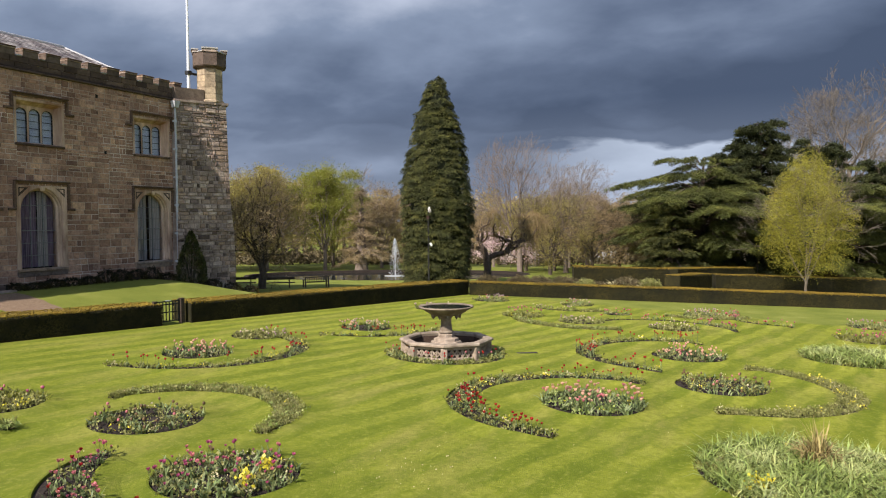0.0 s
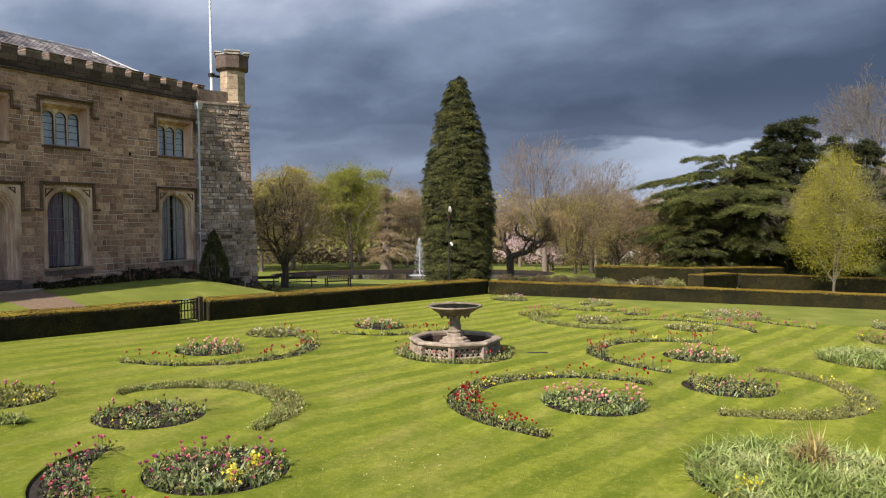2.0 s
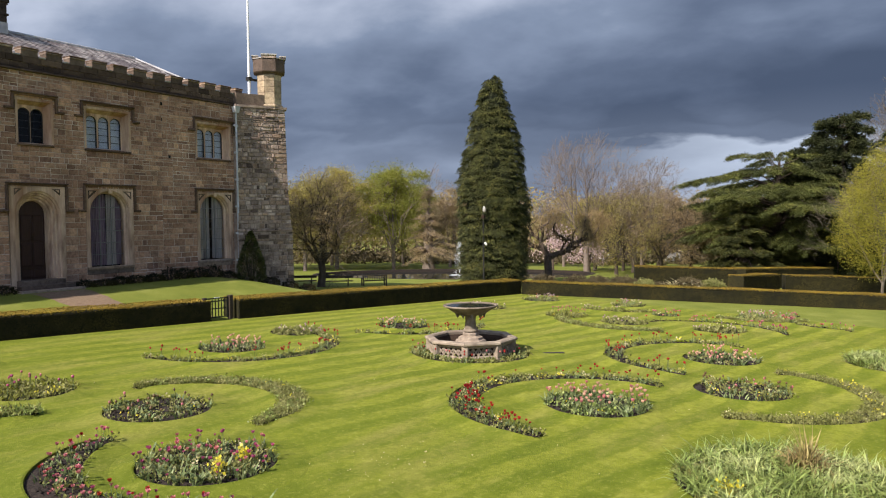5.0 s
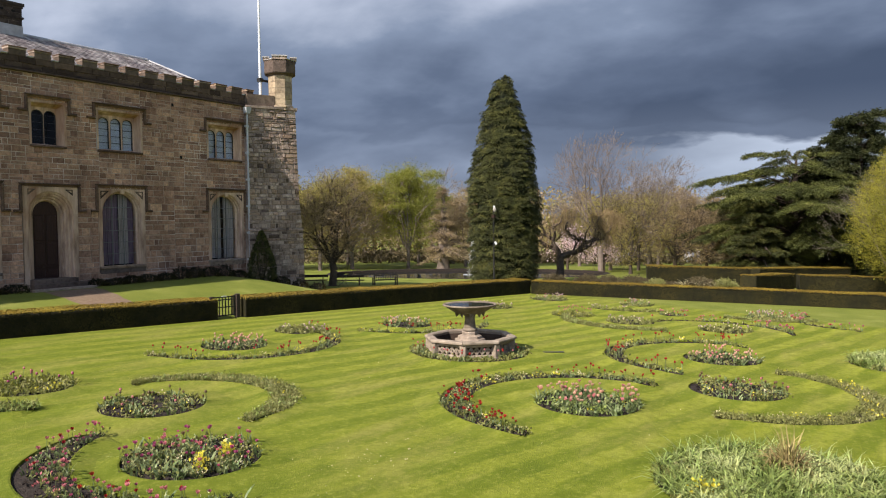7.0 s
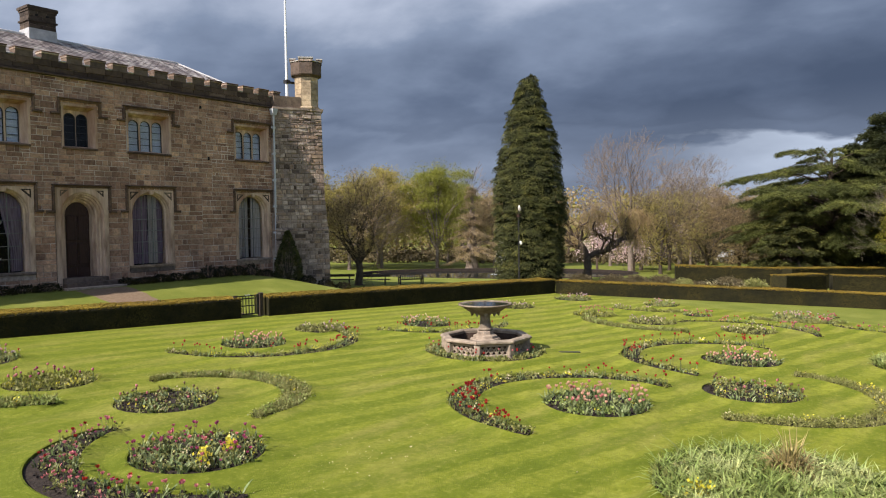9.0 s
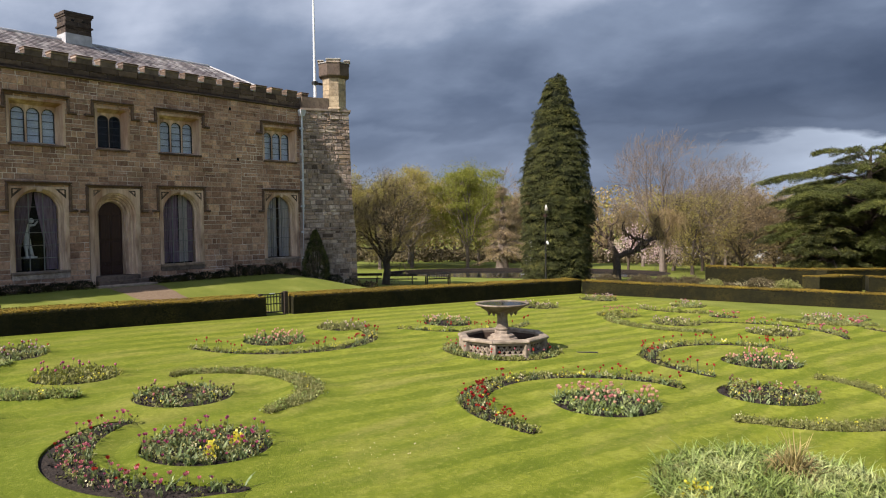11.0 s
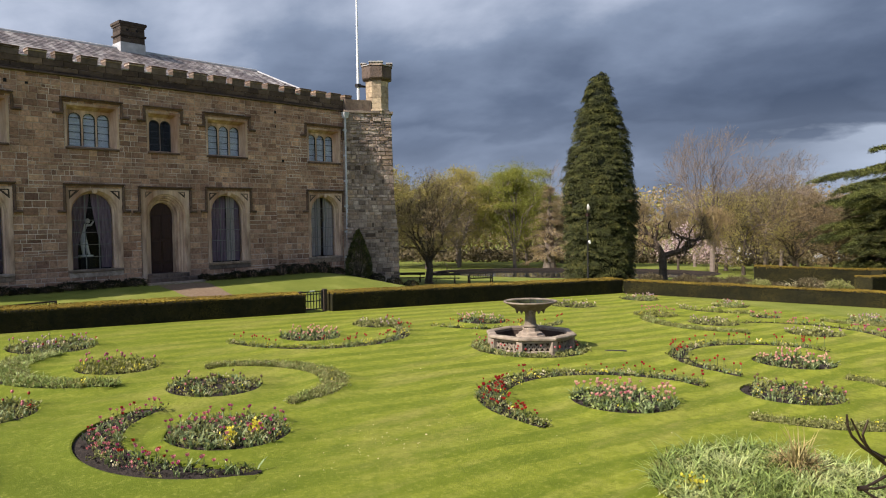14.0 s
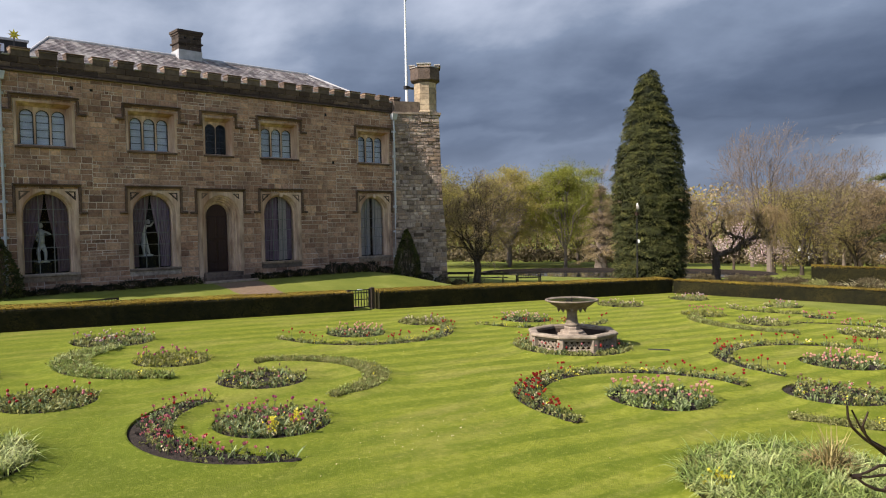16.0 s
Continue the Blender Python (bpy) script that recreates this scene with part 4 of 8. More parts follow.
while x < 1.0:
    a, b = x, min(x + 0.64, 1.25)
    if b - a > 0.2:
        mer = Geo().box(a, b, -0.005, 0.4, ZC + 0.001, ZM - 0.105, 0.012).make("merlon", M["merlon"], par)
        Geo().box(a - 0.015, b + 0.015, -0.035, 0.43, ZM - 0.103, ZM - 0.042, 0.02).make("coping_mould", M["rubble"], mer, "paler weathered course")
        Geo().box(a - 0.025, b + 0.025, -0.055, 0.44, ZM - 0.04, ZM, 0.012).make("coping", M["hood"], mer, "dark weathered coping")
    x += 0.945
x = -17.15 + 0.64 - 0.945 * 7
while x < 0.9:
    Geo().box(x + 0.034, x + 0.271, -0.05, 0.44, ZC + 0.001, ZC + 0.06, 0.02).make("coping", M["coping"], par)
    x += 0.945

RIDGE = ((-14.86, 4.0, 11.85), (-1.96, 4.0, 11.85))
EAVE = [(-16.7, 0.55, 10.15), (-0.1, 0.55, 10.15), (-0.1, 7.45, 10.15), (-16.7, 7.45, 10.15)]
roof = empty("roof", -8.4, 4, 10.15)
inv = pose(8.4, -4, -10.15)


def in_roof(o):
    o.parent, o.matrix_parent_inverse = roof, inv
    return o


v = [*EAVE, *RIDGE, *[(a, b, 9.9) for a, b, _ in EAVE]]
in_roof(link("roof_deck", v, [(0, 1, 5, 4), (1, 2, 5), (2, 3, 4, 5), (3, 0, 4), (0, 8 - 2, 7, 1), (1, 7, 8, 2), (2, 8, 9, 3), (3, 9, 6, 0)], M["slate"], None, "weathered grey slate"))
# slate courses on the front slope
ge, rows = Geo(), 15
for j in range(rows):
    t0, t1 = j / rows, (j + 1) / rows
    x0, x1 = EAVE[0][0] + (RIDGE[0][0] - EAVE[0][0]) * t1, EAVE[1][0] + (RIDGE[1][0] - EAVE[1][0]) * t1
    y0, y1 = 0.55 + 3.45 * t0, 0.55 + 3.45 * t1
    z0, z1 = 10.15 + 1.70 * t0, 10.15 + 1.70 * t1
    x = x0 + rng.uniform(0, 0.3)
    while x < x1 - 0.3:
        w = rng.uniform(0.28, 0.36)
        e = rng.uniform(0.012, 0.022)
        ge.add([(x, y0 - 0.02, z0 + e), (x + w - 0.008, y0 - 0.02, z0 + e), (x + w - 0.008, y1, z1 + 0.006), (x, y1, z1 + 0.006), (x, y0 - 0.02, z0 + 0.002), (x + w - 0.008, y0 - 0.02, z0 + 0.002)], [(0, 1, 2, 3), (4, 5, 1, 0)])
        x += w
o = in_roof(ge.make("slates", M["slate"]))
o["kind"] = "stuff"
o = in_roof(Geo().tube(RIDGE[0], RIDGE[1], 0.09, 0.09, 8, True).make("ridge_roll", M["lead"], None, "pale lead ridge roll"))
for a, b in ((EAVE[0], RIDGE[0]), (EAVE[1], RIDGE[1]), (EAVE[2], RIDGE[1]), (EAVE[3], RIDGE[0])):
    in_roof(Geo().tube(a, b, 0.055, 0.055, 8, True).make("hip_roll", M["lead"], None, "pale lead hip roll"))
tagged(roof, "low hipped slate roof with lead ridges", "roof", kind="structure")
tagged(Geo().box(WX + 0.6, EX - 0.6, 0.5, 15.4, 9.75, 9.9).make("ceiling_roof_flat", M["lead"]), "lead-covered flat behind the parapet", "roof", kind="structure")

chim = empty("chimney", -8.75, 4.0, 11.3)
Geo().box(-0.545, 0.545, -0.405, 0.405, 0.82, 1.55).make("shaft", M["rubble_mortar"], chim)
for j, (z0, z1) in enumerate(((0.82, 0.99), (0.998, 1.118), (1.192, 1.36), (1.368, 1.55))):
    cut = (-0.56, -0.19, 0.2, 0.56) if j % 2 else (-0.56, 0.02, 0.56)
    for a, b in zip(cut, cut[1:]):
        Geo().box(a + 0.006, b - 0.006, -0.42 - rng.uniform(0, 0.012), -0.40, z0, z1, 0.01).make("stone", M["flue"], chim)
    for sx in (-1, 1):
        for c0, c1 in ((-0.41, 0.0), (0.01, 0.41)):
            Geo().box(min(sx * 0.545, sx * 0.565), max(sx * 0.545, sx * 0.565), c0, c1, z0, z1).make("stone", M["flue"], chim)
Geo().box(-0.58, 0.58, -0.44, 0.44, 0.0, 0.818).make("flashing", M["lead"], chim, "pale lead flashing")
Geo().box(-0.62, 0.62, -0.48, 0.48, 1.12, 1.19).make("band", M["flue"], chim)
Geo().box(-0.60, 0.60, -0.46, 0.46, 1.552, 1.64).box(-0.64, 0.64, -0.5, 0.5, 1.642, 1.76).make("cap", M["flue"], chim)
for q in (-0.25, 0.2):
    Geo().box(q - 0.06, q + 0.06, -0.445, -0.42, 1.36, 1.44).make("vent", M["dark"], chim)
tagged(chim, "square sooty stone chimney with lead flashing on the roof", "chimney")
for px, py in ((-15.9, 6.8), (-18.2, 6.2)):
    b = empty("roof_lantern", px, py, 9.9)
    Geo().box(-0.75, 0.75, -0.6, 0.6, 0, 2.12).make("body", M["iron"], b)
    Geo().box(-0.82, 0.82, -0.67, 0.67, 2.122, 2.22).make("cap", M["lead"], b)
    Geo().box(-0.5, -0.15, -0.62, -0.602, 1.6, 1.95).make("light", M["blind"], b)
    tagged(b, "small black boxed roof lantern behind the parapet", "roof lantern")
vane = empty("weather_vane", -16.0, 4.6, 9.9)
Geo().tube((0, 0, 0), (0, 0, 2.02), 0.025, 0.018, 8, True).make("rod", M["iron"], vane)
ge = Geo()
for k in range(8):
    t = k * math.pi / 4
    d = Vector((math.cos(t), 0, math.sin(t)))
    q = Vector((-math.sin(t), 0, math.cos(t)))
    ge.add([tuple(q * 0.07 + Vector((0, -0.02, 2.02))), tuple(q * -0.07 + Vector((0, -0.02, 2.02))), tuple(d * 0.26 + Vector((0, 0, 2.02))), tuple(q * 0.07 + Vector((0, 0.02, 2.02))), tuple(q * -0.07 + Vector((0, 0.02, 2.02)))], [(0, 1, 2), (4, 3, 2), (1, 4, 2), (3, 0, 2)])
ge.make("star", M["yellow"], vane, "gilded star")
tagged(vane, "thin weather vane topped with a gilded star", "weather vane")

# small square holes in the masonry: blocks coloured near-black for the shade inside
for hx, hz in ((-15.12, 9.08), (-14.40, 9.10), (-3.48, 8.37), (-3.53, 9.06), (-3.15, 6.73)):
    tagged(Geo().box(-0.055, 0.055, -0.016, 0.03, -0.07, 0.07).make("trim_putlog_hole", M["dark"]), "small near-black block for the shade of a masonry hole", "wall hole", kind="structure").matrix_world = pose(hx, 0, hz)

# ---- corner tower ----
TA, TC = Vector((0.62, -0.16)), Vector((2.86, -1.30))
tower = empty("corner_tower", 2.0, -0.9, 0.5)
tinv = pose(-2.0, 0.9, -0.5)


def in_tower(o):
    o.parent, o.matrix_parent_inverse = tower, tinv
    return o


def prism(ring, z0, z1, ring2=None):
    n = len(ring)
    r2 = ring2 or ring
    return [(x, y, z0) for x, y in ring] + [(x, y, z1) for x, y in r2], [(i, (i + 1) % n, n + (i + 1) % n, n + i) for i in range(n)] + [tuple(range(n - 1, -1, -1)), tuple(range(n, 2 * n))]


def tower_ring(o):
    """The tower's plan, swollen by o."""
    d = (TC - TA).normalized()
    n = Vector((d[1], -d[0]))
    a, c = TA + n * o, TC + n * o + d * o
    return [tuple(a), tuple(c), (3.55 + o, -0.45), (3.55 + o, 3.0), (0.5, 3.0)]


in_tower(link("tower_wall", *prism(tower_ring(0.26), 0.3, 3.35, tower_ring(0.22)), M["rubble_mortar"]))
in_tower(link("tower_wall", *prism(tower_ring(0.20), 3.351, 5.0, tower_ring(0.09)), M["rubble_mortar"]))
in_tower(link("tower_wall", *prism(tower_ring(0.09), 5.001, 9.5, tower_ring(0.0)), M["rubble_mortar"]))
in_tower(link("plinth_offset", *prism(tower_ring(0.29), 3.3, 3.36, tower_ring(0.20)), M["rubble"]))
in_tower(link("string_course", *prism(tower_ring(0.09), 9.44, 9.56, tower_ring(0.1)), M["rubble"]))
in_tower(link("tower_parapet", *prism([(0.66, -0.20), (1.95, -0.78), (2.2, 0.3), (0.66, 0.4)], 9.58, 10.13), M["merlon"]))
# rubble facing on the canted side
rt = random.Random(21)
dcant = (TC - TA).normalized()
ncant = Vector((dcant[1], -dcant[0]))
length = (TC - TA).length


def face_stone(u0, u1, z0, z1, o0, o1, depth):
    """A rough stone on the canted face, from u0 to u1 along it; o0, o1: the face's swelling below and above."""
    v = []
    for dep in (0.0, 1.0):
        for z, o in ((z0, o0), (z1, o1)):
            for u in (u0, u1):
                i = 0.0 if dep == 0 else 0.02
                uu = u + (i if u == u0 else -i)
                zz = z + (i if z == z0 else -i)
                p = TA + dcant * uu + ncant * (o + (depth * rt.uniform(0.7, 1.3) if dep else -0.01))
                v.append((p[0], p[1], zz))
    return v, [(4, 5, 7, 6), (0, 1, 5, 4), (2, 6, 7, 3), (0, 4, 6, 2), (1, 3, 7, 5)]


def swell(z):
    if z < 3.35:
        return 0.26 - 0.04 * (z - 0.3) / 3.05
    if z < 5.0:
        return 0.20 - 0.11 * (z - 3.35) / 1.65
    return 0.09 - 0.09 * (z - 5.0) / 4.5


z = 0.75
while z < 9.42:
    h = rt.uniform(0.10, 0.25)
    z1 = min(z + h, 9.43)
    u = -0.02
    end = length + swell(z)
    while u < end - 0.05:
        w = rt.choice((0.13, 0.18, 0.24, 0.3, 0.38, 0.5)) * rt.uniform(0.85, 1.15)
        e = end if end - (u + w) < 0.15 else u + w
        v, f = face_stone(u + 0.008, min(e, end) - 0.008, z + 0.007, z1 - 0.007, swell(z), swell(z1), rt.uniform(0.012, 0.065))
        in_tower(link("stone", v, f, M["rubble"]))
        u = e
    z = z1
# octagonal turret
TX, TY = 2.58, -0.55
tur = Geo().lathe([(0.0, 9.43), (0.66, 9.43), (0.66, 9.55), (0.70, 9.57), (0.70, 9.65), (0.64, 9.69)], TX, TY, 8, math.pi / 8)
in_tower(tur.make("turret_base", M["turret"]))
for j, (z0, z1) in enumerate(((9.69, 9.99), (10., 10.29), (10.3, 10.57), (10.58, 10.88), (10.89, 11.18))):
    for i in range(8):
        a0, a1 = math.pi / 8 + i * math.pi / 4, math.pi / 8 + (i + 1) * math.pi / 4
        r = 0.635 + rt.uniform(-0.004, 0.008)
        f0, f1 = 0.01, 0.99
        p, q = Vector((math.cos(a0), math.sin(a0))), Vector((math.cos(a1), math.sin(a1)))
        ring = [p * r * (1 - f0) + q * r * f0, p * r * (1 - f1) + q * r * f1, q * 0.4, p * 0.4]
        in_tower(link("turret_stone", *prism([(TX + b[0], TY + b[1]) for b in ring], z0, z1), M["turret"]))
ge = Geo().lathe([(0.63, 11.18), (0.66, 11.20), (0.70, 11.25), (0.80, 11.28), (0.84, 11.33), (0.84, 11.93), (0.82, 11.95), (0.6, 11.95), (0.6, 11.63), (0.0, 11.63)], TX, TY, 8, math.pi / 8)
in_tower(ge.make("turret_cap", M["rubble"], None, "corbelled stone turret head"))
for i in range(8):
    a = (i + 0.5) * math.pi / 4 + math.pi / 8
    w = 0.35 if i % 2 == 0 else 0.3
    n, d = Vector((math.cos(a), math.sin(a))), Vector((-math.sin(a), math.cos(a)))
    c = Vector((TX, TY)) + n * 0.68
    ring = [tuple(c + n * s * 0.13 + d * t * w) for s, t in ((-1, -1), (1, -1), (1, 1), (-1, 1))]
    if i % 2 == 0:
        in_tower(link("turret_merlon", *prism(ring, 11.955, 12.1), M["rubble"]))
        ring = [tuple(c + n * s * 0.17 + d * t * (w + 0.03)) for s, t in ((-1, -1), (1, -1), (1, 1), (-1, 1))]
        in_tower(link("coping", *prism(ring, 12.102, 12.16), M["coping"]))
    else:
        in_tower(link("coping", *prism(ring, 11.955, 12.), M["coping"]))
tagged(tower, "battered rubble-stone corner tower with an octagonal turret", "tower")


# ---- drainpipes and flagpole ----
def drainpipe(x, y, z0, z1):
    p = empty("drainpipe", x, y, z0)
    Geo().tube((0, 0, 0), (0, 0, z1 - z0 - 0.25), 0.05, 0.05, 12, True).make("pipe", M["paint"], p)
    Geo().add([(-0.12, -0.1, 0), (0.12, -0.1, 0), (0.12, 0.1, 0), (-0.12, 0.1, 0), (-0.17, -0.15, 0.3), (0.17, -0.15, 0.3), (0.17, 0.12, 0.3), (-0.17, 0.12, 0.3)], [(3, 2, 1, 0), (0, 1, 5, 4), (1, 2, 6, 5), (2, 3, 7, 6), (3, 0, 4, 7), (4, 5, 6, 7)]).make("hopper", M["paint"], p).matrix_local = pose(0, 0, z1 - z0 - 0.27)
    z = 0.9
    while z < z1 - z0 - 0.6:
        Geo().box(-0.12, 0.12, 0.0, 0.075, z, z + 0.09).tube((0, 0, z - 0.02), (0, 0, z + 0.12), 0.065, 0.065, 12, True).make("bracket", M["paint"], p)
        z += 1.32
    return tagged(p, "pale grey cast-iron drainpipe with a square hopper", "drainpipe", "drainpipes on the front")


drainpipe(0.56, -0.28, 0.95, 9.40)
drainpipe(-17.56, -0.10, 1.1, 9.40)
pole = empty("flagpole", 1.68, -0.05, 9.9)
Geo().tube((0, 0, 0), (0, 0, 6.3), 0.075, 0.04, 12, True).make("pole", M["white"], pole)
Geo().lathe([(0, 6.28), (0.06, 6.3), (0.08, 6.36), (0.05, 6.42), (0, 6.44)], 0, 0, 10).make("finial", M["yellow"], pole)
Geo().box(-0.1, 0.5, -0.06, 0.06, 1.02, 1.12).box(-0.12, 0.12, -0.11, 0.11, 0.98, 1.16).make("bracket", M["iron"], pole)
ge = Geo()
for k in range(6):
    z = 6.2 - k * 0.09
    ge.add([(0.04, 0, z), (0.11 + 0.03 * math.sin(k * 2), 0.04 * math.sin(k * 3), z - 0.01), (0.10 + 0.03 * math.cos(k * 2), -0.03, z - 0.1), (0.04, 0.01, z - 0.1)], [(0, 1, 2, 3)])
ge.make("flag", M["leaf"], pole, "furled green flag")
tagged(pole, "tall white flagpole held to the turret by an iron bracket", "flagpole")

# ---- foliage helpers ----
def quads(name, v, mat, parent=None, label="", kind=""):
    """A mesh of loose four-cornered cards: v is n x 4 x 3."""
    n = len(v)
    me = bpy.data.meshes.new(name)
    me.vertices.add(4 * n)
    me.vertices.foreach_set("co", np.asarray(v, np.float32).ravel())
    me.loops.add(4 * n)
    me.loops.foreach_set("vertex_index", np.arange(4 * n, dtype=np.int32))
    me.polygons.add(n)
    me.polygons.foreach_set("loop_start", np.arange(0, 4 * n, 4, dtype=np.int32))
    me.polygons.foreach_set("loop_total", np.full(n, 4, dtype=np.int32))
    me.update()
    me.materials.append(mat)
    ob = new(name, me)
    if parent:
        ob.parent = parent
    if label:
        ob["label"] = label
    if kind:
        ob["kind"] = kind
    return ob


def unit(a):
    return a / np.maximum(np.linalg.norm(a, axis=-1, keepdims=True), 1e-9)


def cards(r, p, size, aim=None, loose=0.8, slim=0.55):
    """Leaf cards at the points p: pointed, turned at random round the directions aim."""
    n = len(p)
    d = r.normal(size=(n, 3))
    d = unit(d) if aim is None else unit(aim + loose * unit(d))
    s = unit(np.cross(d, r.normal(size=(n, 3))))
    L = size * r.uniform(0.6, 1.35, (n, 1))
    w = L * slim
    return np.stack([p, p + d * L * 0.5 + s * w * 0.5, p + d * L, p + d * L * 0.5 - s * w * 0.5], 1)


def skin_cards(r, p, size, nor, tilt=0.35, slim=0.7):
    """Small leaves that lie on a clipped face."""
    n = len(p)
    u = unit(nor + tilt * r.normal(size=(n, 3)) * 0.6)
    d = unit(np.cross(u, r.normal(size=(n, 3))))
    s = np.cross(u, d)
    L = size * r.uniform(0.6, 1.35, (n, 1))
    return np.stack([p - d * L * 0.5, p + s * L * slim * 0.5, p + d * L * 0.5, p - s * L * slim * 0.5], 1)


def straps(r, base, az, length, width, lean, droop, steps=(0.0, 0.35, 0.7, 1.0)):
    """Arching strap leaves, three cards each."""
    n = len(base)
    hd = np.c_[np.cos(az), np.sin(az), np.zeros(n)]
    sd = np.c_[-np.sin(az), np.cos(az), np.zeros(n)]
    tw = r.uniform(-0.5, 0.5, n)
    sd = sd * np.cos(tw)[:, None] + np.c_[np.zeros(n), np.zeros(n), np.sin(tw)]
    rows, ws = [], (0.75, 1.0, 0.75, 0.08)
    for s, k in zip(steps, ws):
        c = base + hd * (length * lean * s**1.4)[:, None] + np.c_[np.zeros(n), np.zeros(n), length * (s - droop * s * s * s)]
        rows.append((c - sd * (width * k / 2)[:, None], c + sd * (width * k / 2)[:, None]))
    return np.concatenate([np.stack([a[0], a[1], b[1], b[0]], 1) for a, b in zip(rows, rows[1:])])


# ---- hedges ----
def clipped_hedge(name, a, b, width, height, seed, leaf=0.05, dens=1000, label="", gold=()):
    """A clipped hedge from a to b; its body lies to the left of that line."""
    r = np.random.default_rng(seed)
    a, b = np.array(a, float), np.array(b, float)
    L = np.linalg.norm(b - a)
    d = (b - a) / L
    s = np.array([-d[1], d[0]])
    m = max(2, int(L / 0.5))
    h = empty(name, float(a[0]), float(a[1]), g(*a))
    org = np.array([a[0], a[1], g(*a)])
    ge, prev = Geo(), None
    rings = []
    for i in range(m + 1):
        p = a + d * L * i / m
        z = float(gz(*(p + s * width / 2)))
        wob = 0.03 * math.sin(i * 0.9 + seed) + 0.02 * math.sin(i * 2.3)
        prof = [(0.09, -0.15), (0.10 + wob * 0.5, height * 0.5), (0.10, height - 0.12), (0.15, height - 0.08 + wob * 0.5), (width - 0.15, height - 0.08 + wob * 0.5), (width - 0.10, height - 0.12), (width - 0.09, -0.15)]
        rings.append([(p[0] + s[0] * u - org[0], p[1] + s[1] * u - org[1], z + q - org[2]) for u, q in prof])
    k = 7
    v = [q for ring in rings for q in ring]
    f = [(i * k + j, i * k + (j + 1) % k, (i + 1) * k + (j + 1) % k, (i + 1) * k + j) for i in range(m) for j in range(k)]
    f += [tuple(range(k)), tuple(m * k + j for j in range(k - 1, -1, -1))]
    # solid filler; the shade between the leaves is put into its dark colour
    link("core", v, f, M["hedge_core"], h, "filled core coloured dark for the shade behind the leaves")
    # clipped leaf skin: sides, top and ends
    area = L * (2 * height + width)
    n = int(area * dens)
    t, u = r.uniform(0, 1, n), r.uniform(0, 2 * height + width, n)
    u = np.where(r.uniform(0, 1, n) < 0.3, r.uniform(height, height + width, n), u)  # the top is closest
    off = np.where(u < height, 0.0, np.where(u < height + width, u - height, width))
    zz = np.where(u < height, u, np.where(u < height + width, height, 2 * height + width - u))
    nor = np.where((u < height)[:, None], np.r_[-s, 0], np.where((u < height + width)[:, None], np.r_[0, 0, 1.0], np.r_[s, 0]))
    wob = 0.025 * np.sin(t * L * 1.7 + seed) * np.sin(zz * 3 + t * L * 0.6) + r.normal(0, 0.012, n)
    e = 0.05
    off = np.clip(off, e, width - e)
    zz = np.clip(zz, 0.02, height - 0.02)
    xy = a + d * (t * L)[:, None] + s * off[:, None]
    p = np.c_[xy, gz(xy[:, 0], xy[:, 1]) + zz] + nor * wob[:, None]
    ne = int(width * height * dens)
    for end, sg in ((a, -1), (b, 1)):
        q = end + s * r.uniform(0.05, width - 0.05, (ne, 1))
        p = np.r_[p, np.c_[q, gz(q[:, 0], q[:, 1]) + r.uniform(0, height, ne)]]
        nor = np.r_[nor, np.tile(np.r_[d * sg, 0], (ne, 1))]
    sk = skin_cards(r, p - org, leaf, nor, np.where(nor[:, 2:] > 0.5, 0.4, 0.14))
    # upward and uppermost leaves take the sunlit colour, the rest the shaded one
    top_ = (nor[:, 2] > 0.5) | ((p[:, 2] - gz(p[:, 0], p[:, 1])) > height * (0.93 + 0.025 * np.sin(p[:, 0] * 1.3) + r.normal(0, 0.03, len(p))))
    # patches of yellow leaves on the top
    run = (p[:, :2] - a) @ d
    yel = np.zeros(len(p), bool)
    for c in gold:
        q = np.abs(run - c) / 0.55 + r.normal(0, 0.25, len(p))
        yel |= (q < 0.75) & (r.uniform(0, 1, len(p)) < np.where(top_, 0.6, 0.0))
    if gold:
        quads("yellow_growth", sk[yel], M["straw_top"], h, "bright yellow leaf patches", "stuff")
        sk, top_ = sk[~yel], top_[~yel]
    quads("foliage", sk[~top_], M["hedge"], h, "close-clipped small leaves coloured dark for the shaded sides", "stuff")
    quads("new_growth", sk[top_], M["hedge_lit_top"], h, "clipped top leaves with sunlit gold put into their colour", "stuff")
    return tagged(h, label or "low clipped yew hedge with a top coloured sunlit gold", "hedge", "clipped hedges")


HY = lambda x: (x, hedge_y(x))
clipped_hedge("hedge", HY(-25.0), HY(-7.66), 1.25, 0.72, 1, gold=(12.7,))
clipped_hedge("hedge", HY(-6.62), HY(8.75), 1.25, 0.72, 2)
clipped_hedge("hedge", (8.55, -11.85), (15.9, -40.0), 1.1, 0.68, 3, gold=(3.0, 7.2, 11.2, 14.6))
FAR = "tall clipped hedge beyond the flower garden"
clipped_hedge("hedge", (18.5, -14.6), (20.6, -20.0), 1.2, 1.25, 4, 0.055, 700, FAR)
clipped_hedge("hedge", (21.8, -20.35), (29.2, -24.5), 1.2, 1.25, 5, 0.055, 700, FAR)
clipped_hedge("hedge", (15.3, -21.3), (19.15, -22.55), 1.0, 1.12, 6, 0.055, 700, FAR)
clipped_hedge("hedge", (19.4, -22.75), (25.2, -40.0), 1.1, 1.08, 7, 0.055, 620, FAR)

# ---- garden gate ----
gx0, gx1 = -7.62, -6.78
gate = empty("garden_gate", gx0, hedge_y(gx0) + 0.35, g(-7.2, -7.7))
